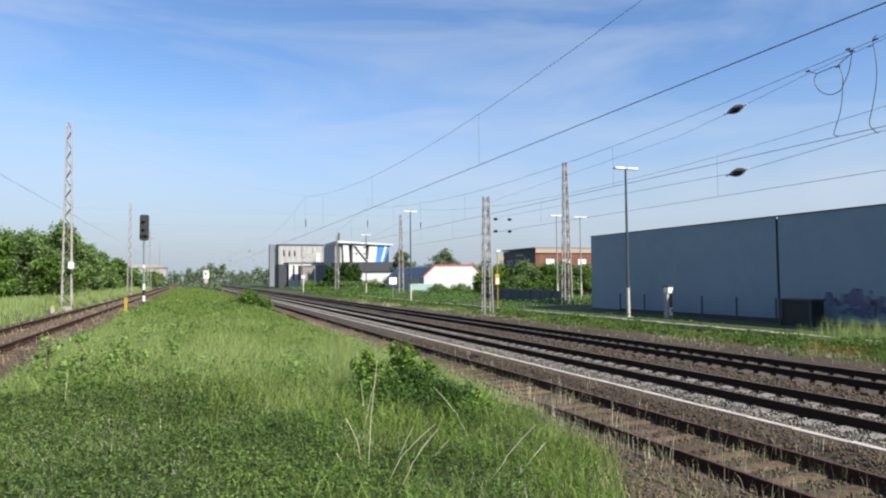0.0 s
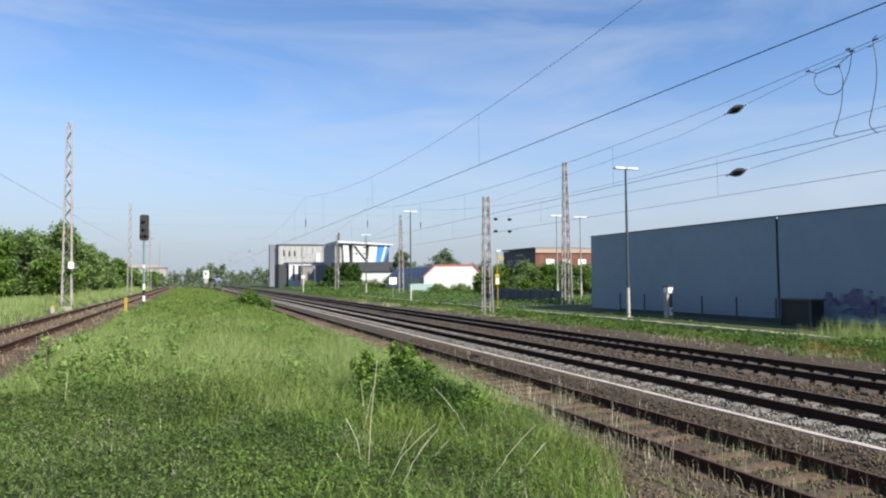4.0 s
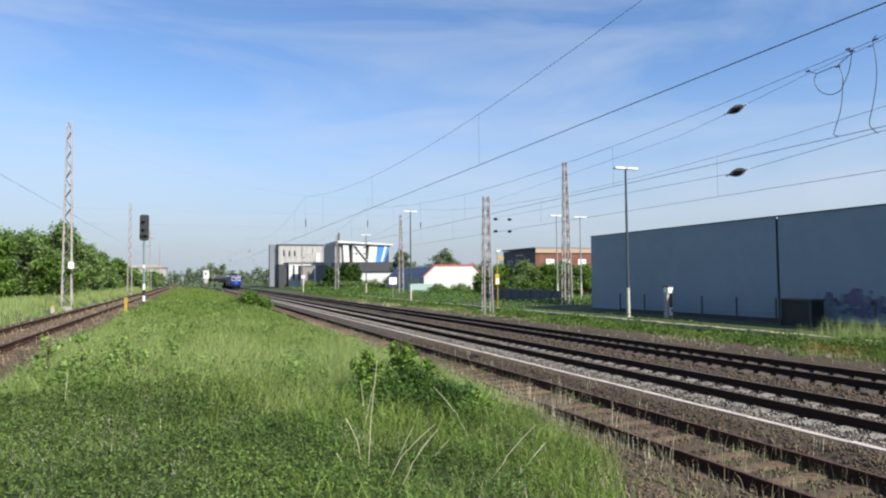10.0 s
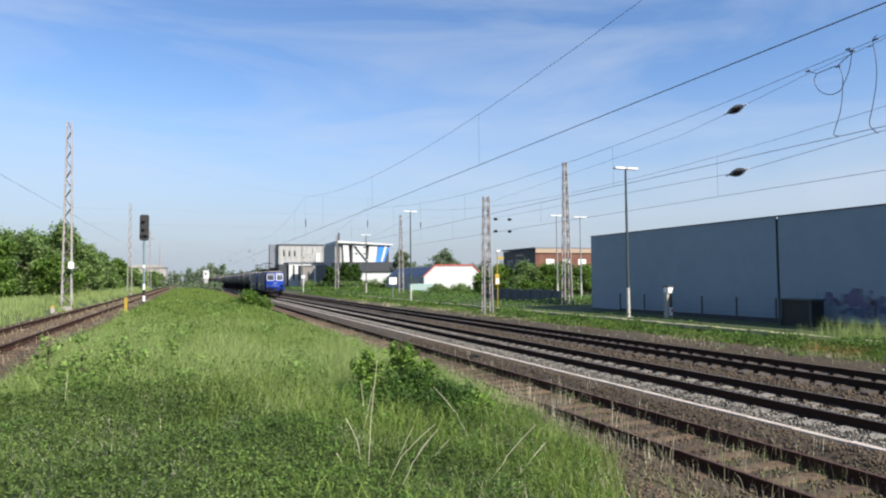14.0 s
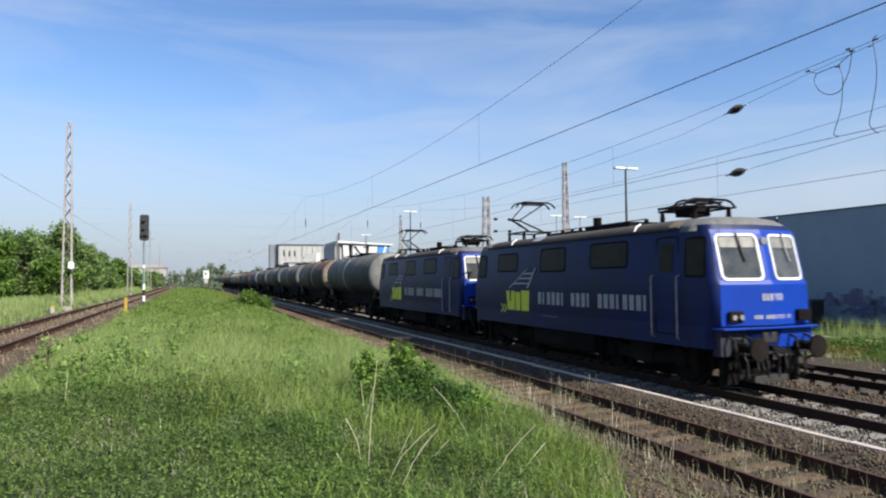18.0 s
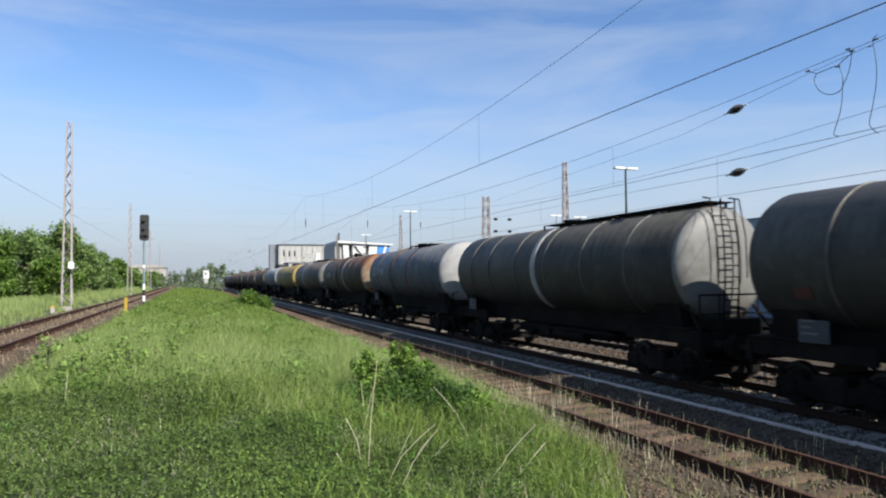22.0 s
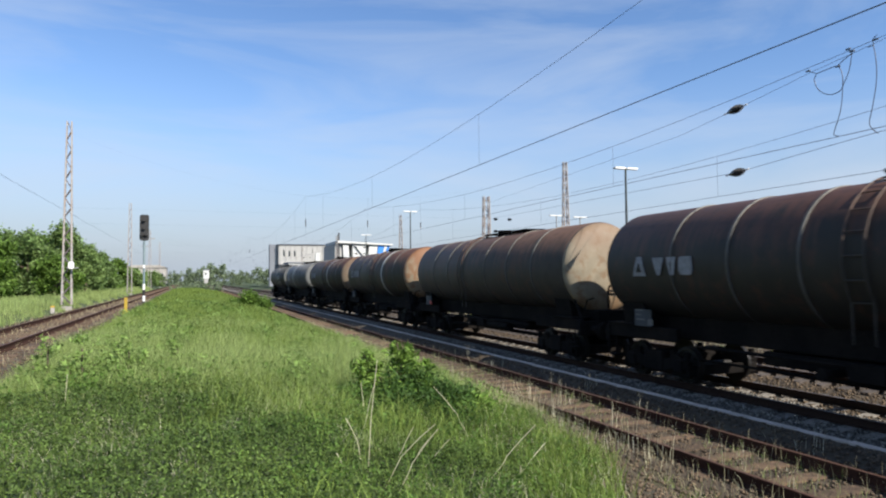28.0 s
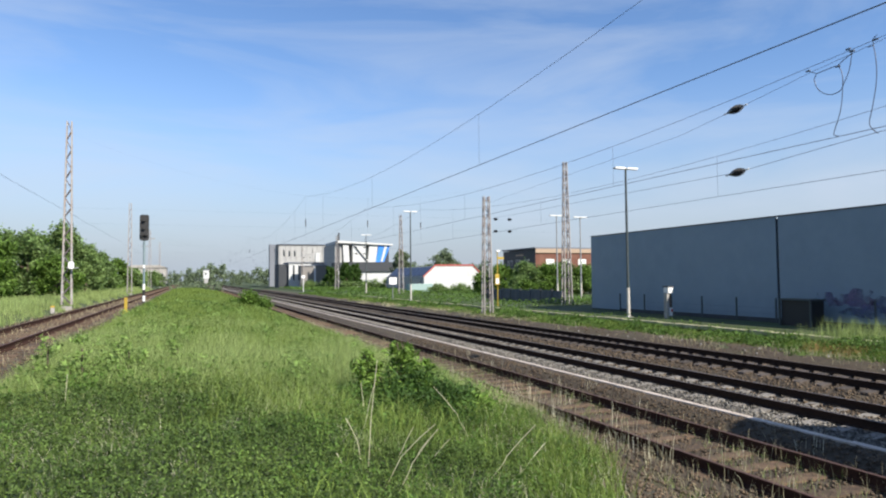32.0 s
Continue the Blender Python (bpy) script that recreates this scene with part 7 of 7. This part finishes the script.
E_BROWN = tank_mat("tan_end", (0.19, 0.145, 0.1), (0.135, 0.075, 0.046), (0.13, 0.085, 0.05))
BAND_WHITE = tank_mat("worn_pale_band", (0.36, 0.36, 0.34), (0.42, 0.4, 0.36), (0.12, 0.11, 0.1))
BAND_RED = mat("red_oxide_band", (0.085, 0.03, 0.02), (0.065, 0.024, 0.017), 0.7, scale=4)
# rib tone lightened to paint the sun caught on the hoop edges
RIB_SUNLIT = tank_mat("sunlit_pale_rib", (0.085, 0.08, 0.071), (0.18, 0.165, 0.14), SOOT_SHADE)
TANK_R, TANK_Z = 1.47, 2.95


def ring(y, w, r):
    return Shape().lathe([(y - w, r - 0.03), (y - w, r + 0.0), (y + w, r + 0.0), (y + w, r - 0.03)], 0, TANK_Z, seg=44)


def tank_wagon(k, label, shell, end, band, ribs, band_mat=BAND_WHITE, ladder=False, logo=True, walkway=(4.9, 8.9), orange=False, overhang=1.38):
    n = FRONTS[k] - STARTS[k]
    a, b = overhang, n - 1.05
    ob = empty("tank_wagon", label, "tank wagon", "tank wagons of the train")
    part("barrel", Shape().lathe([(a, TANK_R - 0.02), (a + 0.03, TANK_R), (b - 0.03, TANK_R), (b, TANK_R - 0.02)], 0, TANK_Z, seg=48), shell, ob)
    dome = [(0.005, TANK_R - 0.015), (-0.1, 1.42), (-0.19, 1.3), (-0.27, 1.08), (-0.33, 0.78), (-0.365, 0.45), (-0.38, 0.12)]
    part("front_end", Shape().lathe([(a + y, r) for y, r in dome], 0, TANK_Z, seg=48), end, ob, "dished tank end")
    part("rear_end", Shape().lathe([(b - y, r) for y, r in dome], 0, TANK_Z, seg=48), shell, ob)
    if band:
        part("band", ring(band, 0.16, TANK_R + 0.012), band_mat, ob, "pale painted band")
    for y in ribs:
        part("rib", ring(y, 0.03, TANK_R + 0.024), (shell if k in (8, 9, 16) else RIB_SUNLIT), ob)
    frame_ob = part("underframe", Shape().box((-0.62, 0.66, 1.04), (0.62, n - 0.66, 1.62), 0.04), GRIME, ob, "sooty black underframe")
    for sx in (-1.25, 1.13):
        for ya, yb in ((0.7, 3.5), (n - 3.5, n - 0.7)):
            part("side_sill", Shape().box((sx, ya, 1.02), (sx + 0.12, yb, 1.36), 0.015), GRIME, frame_ob)
    for y in (0.66, n - 0.81):
        part("headstock", Shape().box((-1.3, y, 0.88), (1.3, y + 0.15, 1.3), 0.015), GRIME, frame_ob)
    for y in (a + 0.6, b - 0.6):
        part("saddle", Shape().prism([(-1.0, 1.2), (1.0, 1.2), (1.12, 1.96), (0.95, 1.82), (0.55, 1.58), (0, 1.47), (-0.55, 1.58), (-0.95, 1.82), (-1.12, 1.96)], "y", y - 0.45, y + 0.45), GRIME, frame_ob)
    for y in (a - 0.3, b - 0.9):
        part("end_platform", Shape().box((-1.3, y, 1.365), (1.3, y + 1.2, 1.4)), GRIME, frame_ob)
    part("brake_gear", Shape().box((-0.6, n * 0.33, 0.7), (0.6, n * 0.67, 1.0), 0.03), GRIME, frame_ob)
    part("air_reservoir", Shape().tube((-1.0, n * 0.36, 0.82), (-1.0, n * 0.47, 0.82), 0.17, seg=12), GRIME, frame_ob)
    part("valve_box", Shape().box((-1.2, n / 2 - 0.3, 0.72), (-0.92, n / 2 + 0.4, 1.05), 0.02), GRIME, frame_ob)
    part("brake_rod", Shape().tube((-0.78, 3.6, 0.62), (-0.78, n - 3.6, 0.62), 0.035, seg=6).tube((-1.12, 4.2, 0.98), (-1.12, n - 4.2, 0.98), 0.045, seg=6), GRIME, frame_ob)
    part("discharge_pipe", Shape().tube((-1.25, n * 0.55, 0.78), (1.25, n * 0.55, 0.78), 0.09, seg=10).tube((-1.32, n * 0.55, 0.78), (-1.25, n * 0.55, 0.78), 0.13, seg=10).tube((0, n * 0.55, 0.78), (0, n * 0.55, 1.5), 0.12, seg=10), GRIME, frame_ob)
    for y in (0.9, n - 1.2):
        part("foot_step", Shape().box((-1.34, y, 0.5), (-1.1, y + 0.36, 0.53)).box((-1.34, y, 0.5), (-1.31, y + 0.03, 1.05)).box((-1.34, y + 0.33, 0.5), (-1.31, y + 0.36, 1.05)), GRIME, frame_ob)
    for x in (-0.875, 0.875):
        shared("buffer", BUFFER, frame_ob, (x, 0.66, 1.05))
        shared("buffer", BUFFER, frame_ob, (x, n - 0.66, 1.05), math.pi)
    shared("coupling", COUPLER, frame_ob, (0, 0.66, 1.02))
    for y in (2.45, n - 2.45):
        bogie(ob, y, 0.9, WAGON_WHEEL, 0.45, False)
    wy0, wy1 = walkway
    if ladder:
        wy0 = a - 0.1
    deck = Shape()
    x0, x1 = (-0.42, 0.42)
    for i in range(4):
        x = x0 + 0.22 * i
        deck.box((x, wy0, TANK_Z + TANK_R + 0.06), (x + 0.17, wy1, TANK_Z + TANK_R + 0.095))
    y = wy0 + 0.2
    while y < wy1:
        deck.box((-0.45, y, TANK_Z + TANK_R - 0.14), (-0.4, y + 0.06, TANK_Z + TANK_R + 0.07)).box((0.4, y, TANK_Z + TANK_R - 0.14), (0.45, y + 0.06, TANK_Z + TANK_R + 0.07))
        y += 1.1
    walk_ob = part("walkway", deck, GRIME, ob, "narrow grating walkway on the crown")
    part("manhole", Shape().tube((0, n / 2, TANK_Z + TANK_R - 0.1), (0, n / 2, TANK_Z + TANK_R + 0.15), 0.3, seg=16).tube((0, n / 2, TANK_Z + TANK_R + 0.15), (0, n / 2, TANK_Z + TANK_R + 0.2), 0.34, seg=16), GRIME, ob)
    if ladder:
        rail = Shape().line([(-1.2, 0.75, 1.27), (-1.2, 0.75, 2.2), (1.2, 0.75, 2.2), (1.2, 0.75, 1.27)], 0.024).line([(-1.2, 0.75, 1.75), (1.2, 0.75, 1.75)], 0.018)
        for x in (-0.6, 0.0, 0.6):
            rail.line([(x, 0.75, 1.27), (x, 0.75, 2.2)], 0.018)
    else:
        rail = Shape().line([(-0.2, 0.75, 1.27), (-0.2, 0.75, 2.3), (-0.12, 0.75, 2.38), (1.12, 0.75, 2.38), (1.2, 0.75, 2.3), (1.2, 0.75, 1.27)], 0.028)
        rail.line([(0.45, 0.72, 1.27), (0.45, 0.72, 2.5)], 0.026).line([(0.15, 0.72, 2.5), (0.75, 0.72, 2.5)], 0.024)
        rail.line([(-1.15, 0.78, 1.3), (-0.95, 0.78, 1.95), (-0.7, 0.78, 2.0)], 0.022)
    part("end_railing", rail, GRIME, ob, "black tubular end railing with handbrake post")
    for x in (-1.12, 1.12):
        part("end_strut", Shape().tube((x, 0.8, 1.3), (x * 0.92, a - 0.02, 1.95), 0.04, seg=6), GRIME, ob)
    if k == 14:
        part("inspection_plate", Shape().box((0.62, a - 0.36, 2.98), (0.82, a - 0.27, 3.26), 0.02), BLACK, ob)
    if ladder:
        lad = Shape()
        def up(x, z):
            dz = abs(z - TANK_Z) / TANK_R
            return (x, min(a - 0.42, a - 0.5 + 0.38 * dz ** 4), z)
        for x in (-0.28, 0.16):
            lad.line([up(x, 1.3 + 0.25 * i) for i in range(14)], 0.024)
        for i in range(11):
            z = 1.5 + 0.28 * i
            lad.tube(up(-0.28, z), up(0.16, z), 0.016, seg=6)
        for x in (-0.5, 0.42):
            lad.line([up(x, 2.6), up(x, 3.6), (x, a - 0.3, 4.55), (x * 0.9, a, 4.62)], 0.018)
        part("ladder", lad, SANDB if k == 7 else GRIME, ob, "steel access ladder on the tank end")
    plate = Shape().box((-1.36, n - 2.7, 1.365), (-1.33, n - 2.04, 1.8), 0.008)
    part("data_panel", plate, DARKB, ob)
    small_print = Shape()
    for i, (yy, zz, wide) in enumerate(((n - 2.1, 1.76, 0.3), (n - 2.1, 1.64, 0.22), (n - 2.1, 1.52, 0.36))):
        small_print.box((-1.368, yy - wide, zz), (-1.361, yy, zz + 0.04))
    part("notice", small_print, DULL, ob, "faded bars of small lettering")
    if k not in (2, 3, 4):
        part("hazard_plate", Shape().box((-1.375, n - 2.78, 1.4), (-1.362, n - 2.58, 1.56)), RED if orange else DULL, ob)

    def skin(y, z, d):
        s = (z - TANK_Z) / TANK_R
        return (-math.sqrt(max(0.01, 1 - s * s)) * (TANK_R + d), y, z)

    def decal(outline, d=0.03):
        s = Shape()
        fine = []
        for (ya, za), (yb, zb) in zip(outline, outline[1:] + outline[:1]):
            fine += [(ya, za), ((ya + yb) / 2, (za + zb) / 2)]
        return sheet(fine, skin, d)
    if k in (2, 3, 4):
        part("hazard_plate", decal([(n - 1.95, 2.2), (n - 2.35, 2.2), (n - 2.35, 2.42), (n - 1.95, 2.42)]), BAND_RED, ob, "dull red hazard plate")
    if logo:
        y, zl = n - 2.15, {5: 2.86, 12: 2.66, 16: 2.56}.get(k, 2.76)
        up = 0.58 if k == 11 else 0.0
        tri = part("logo", decal([(y, zl + up), (y - 0.52, zl + up), (y - 0.36, zl + up + 0.5), (y - 0.18, zl + up + 0.5)]), STENCIL, ob, "pale badge and plain shapes")
        part("badge_gap", decal([(y - 0.16, zl + up + 0.1), (y - 0.36, zl + up + 0.1), (y - 0.28, zl + up + 0.34)], 0.042), shell, tri)
        ya = y if up else y - 0.8
        for shape in ([(0, 0.46), (0.42, 0.46), (0.27, 0.02), (0.15, 0.02)],
                      [(0.52, 0.46), (0.86, 0.46), (0.76, 0.02), (0.62, 0.02)],
                      [(1.0, 0.46), (1.36, 0.46), (1.4, 0.36), (1.4, 0.12), (1.34, 0.02), (1.02, 0.02), (0.95, 0.12), (0.95, 0.36)]):
            part("letter_block", decal([(ya - p, zl + q) for p, q in shape]), STENCIL, tri)
    if not ladder and k not in (0, 8, 9, 17):
        # a ladder bent over the flank at the rear end of the walkway
        arcs = Shape()
        yl = wy1 + 0.05
        bend = [(-(TANK_R + 0.07) * math.cos(w), TANK_Z + (TANK_R + 0.07) * math.sin(w)) for w in np.linspace(1.45, -0.55, 15)]
        for y in (yl, yl + 0.42):
            arcs.line([(x, y, z) for x, z in bend] + [(-1.3, y, 1.4)], 0.022)
        for x, z in bend[::2]:
            arcs.tube((x, yl, z), (x, yl + 0.42, z), 0.016, seg=6)
        part("side_ladder", arcs, T_BROWN, ob, "steel ladder bent over the tank flank")
    return ob, skin, decal


RIBS = [3.4, 5.3, 7.25, 9.4, 11.2, 13.0]
FEW = [3.25, 5.35, 7.55, 9.65, 11.85, 13.5]


def build_wagons():
    spec = [
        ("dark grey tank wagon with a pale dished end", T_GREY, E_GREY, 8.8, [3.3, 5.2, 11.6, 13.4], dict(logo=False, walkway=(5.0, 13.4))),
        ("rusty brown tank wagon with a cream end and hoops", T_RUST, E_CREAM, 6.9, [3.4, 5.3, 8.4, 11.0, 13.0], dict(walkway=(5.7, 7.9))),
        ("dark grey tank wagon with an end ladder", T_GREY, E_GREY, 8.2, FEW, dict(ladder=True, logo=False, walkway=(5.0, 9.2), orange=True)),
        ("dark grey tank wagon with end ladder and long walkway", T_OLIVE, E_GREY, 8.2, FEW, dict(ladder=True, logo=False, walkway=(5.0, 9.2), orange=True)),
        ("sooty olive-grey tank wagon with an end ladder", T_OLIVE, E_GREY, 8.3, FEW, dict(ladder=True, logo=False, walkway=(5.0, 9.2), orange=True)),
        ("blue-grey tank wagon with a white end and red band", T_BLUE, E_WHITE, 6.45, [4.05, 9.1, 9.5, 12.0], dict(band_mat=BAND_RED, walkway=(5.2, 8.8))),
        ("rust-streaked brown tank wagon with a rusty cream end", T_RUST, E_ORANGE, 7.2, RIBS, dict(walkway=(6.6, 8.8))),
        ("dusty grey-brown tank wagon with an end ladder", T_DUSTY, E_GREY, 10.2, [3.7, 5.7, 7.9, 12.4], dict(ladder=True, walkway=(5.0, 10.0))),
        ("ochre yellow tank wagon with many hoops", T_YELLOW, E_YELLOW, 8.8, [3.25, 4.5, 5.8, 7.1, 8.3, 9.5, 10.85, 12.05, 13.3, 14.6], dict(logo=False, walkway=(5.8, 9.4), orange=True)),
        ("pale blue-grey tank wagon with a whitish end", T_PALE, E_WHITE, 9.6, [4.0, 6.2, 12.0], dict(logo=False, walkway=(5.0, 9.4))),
        ("dark brown tank wagon with a lighter red-brown crown", T_DARKRUST, E_BROWN, 7.2, RIBS, dict(walkway=(6.0, 8.4))),
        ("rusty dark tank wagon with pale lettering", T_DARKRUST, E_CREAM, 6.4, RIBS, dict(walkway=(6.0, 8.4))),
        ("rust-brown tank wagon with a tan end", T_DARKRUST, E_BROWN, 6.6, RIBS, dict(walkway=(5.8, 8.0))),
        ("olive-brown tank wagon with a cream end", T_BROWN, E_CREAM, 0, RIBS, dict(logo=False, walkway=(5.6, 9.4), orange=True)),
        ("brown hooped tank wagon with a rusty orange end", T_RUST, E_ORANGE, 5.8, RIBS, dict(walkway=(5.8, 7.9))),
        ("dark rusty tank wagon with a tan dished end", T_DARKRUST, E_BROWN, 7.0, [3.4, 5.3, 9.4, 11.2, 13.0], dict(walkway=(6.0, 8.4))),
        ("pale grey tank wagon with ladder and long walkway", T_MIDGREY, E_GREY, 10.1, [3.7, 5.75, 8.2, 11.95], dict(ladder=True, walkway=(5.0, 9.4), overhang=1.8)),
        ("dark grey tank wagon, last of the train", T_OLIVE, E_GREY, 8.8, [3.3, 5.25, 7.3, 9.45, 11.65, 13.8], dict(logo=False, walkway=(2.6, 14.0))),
    ]
    for k, (label, shell, end, band, ribs, more) in enumerate(spec):
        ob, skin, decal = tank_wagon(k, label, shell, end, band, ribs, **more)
        if k == 8:
            yp = FRONTS[k] - STARTS[k] - 1.25
            board = part("placard", decal([(yp, 2.86), (yp - 1.15, 2.86), (yp - 1.15, 3.3), (yp, 3.3)]), BAND_WHITE, ob, "white placard with plain blue shapes")
            for q in (0.12, 0.68):
                part("placard_mark", decal([(yp - q, 2.92), (yp - q - 0.12, 3.22), (yp - q - 0.22, 3.22), (yp - q - 0.34, 2.92)], 0.044), BLUEB, board)
        if k == 17:
            y0, z0 = 6.35, 2.55
            for pts in ([(0.9, 0.45), (0.75, 0.6), (0.45, 0.3), (-0.45, 0.3), (-0.75, 0.6), (-0.9, 0.45), (-0.62, 0.16), (0.62, 0.16)],
                        [(0.9, -0.45), (0.75, -0.6), (0.45, -0.3), (-0.45, -0.3), (-0.75, -0.6), (-0.9, -0.45), (-0.62, -0.16), (0.62, -0.16)],
                        [(0.85, 0.35), (0.95, 0.35), (0.95, -0.35), (0.85, -0.35)], [(-0.85, 0.35), (-0.95, 0.35), (-0.95, -0.35), (-0.85, -0.35)],
                        [(0.3, 0.62), (-0.3, 0.62), (-0.3, 0.5), (0.3, 0.5)], [(0.3, -0.62), (-0.3, -0.62), (-0.3, -0.5), (0.3, -0.5)]):
                part("emblem_bar", decal([(y0 + p, z0 + q) for p, q in pts]), BAND_WHITE, ob, "pale knot-shaped emblem")
        place_on_rails(ob, STARTS[k] + 1.05)


SPEED, FRONT_AT_18 = 23.3, 11.6
FRONTS = [55.6, 71.3, 87.3, 103.6, 119.6, 134.7, 150.7, 167.1, 184.1, 200.0, 216.0, 231.8, 248.4, 264.8, 280.7, 297.4, 314.2, 330.7]
STARTS = [39.4] + FRONTS[:-1]
TRAIN = []


def place_on_rails(ob, start):
    """start: where the thing's front stands at 18 s."""
    ob.location = (X_MAIN, start + SPEED * 18, 0)
    TRAIN.append((ob, start))
    return ob


place_on_rails(loco(True), FRONT_AT_18)
place_on_rails(loco(False), FRONT_AT_18 + 14.6)
build_wagons()


def motions():
    for ob, start in TRAIN:
        rows = []
        for i in range(17):
            t = 2.0 * i
            rows.append((t, pose(X_MAIN, start + SPEED * (18 - t), 0)))
        walk(ob, rows)


motions()
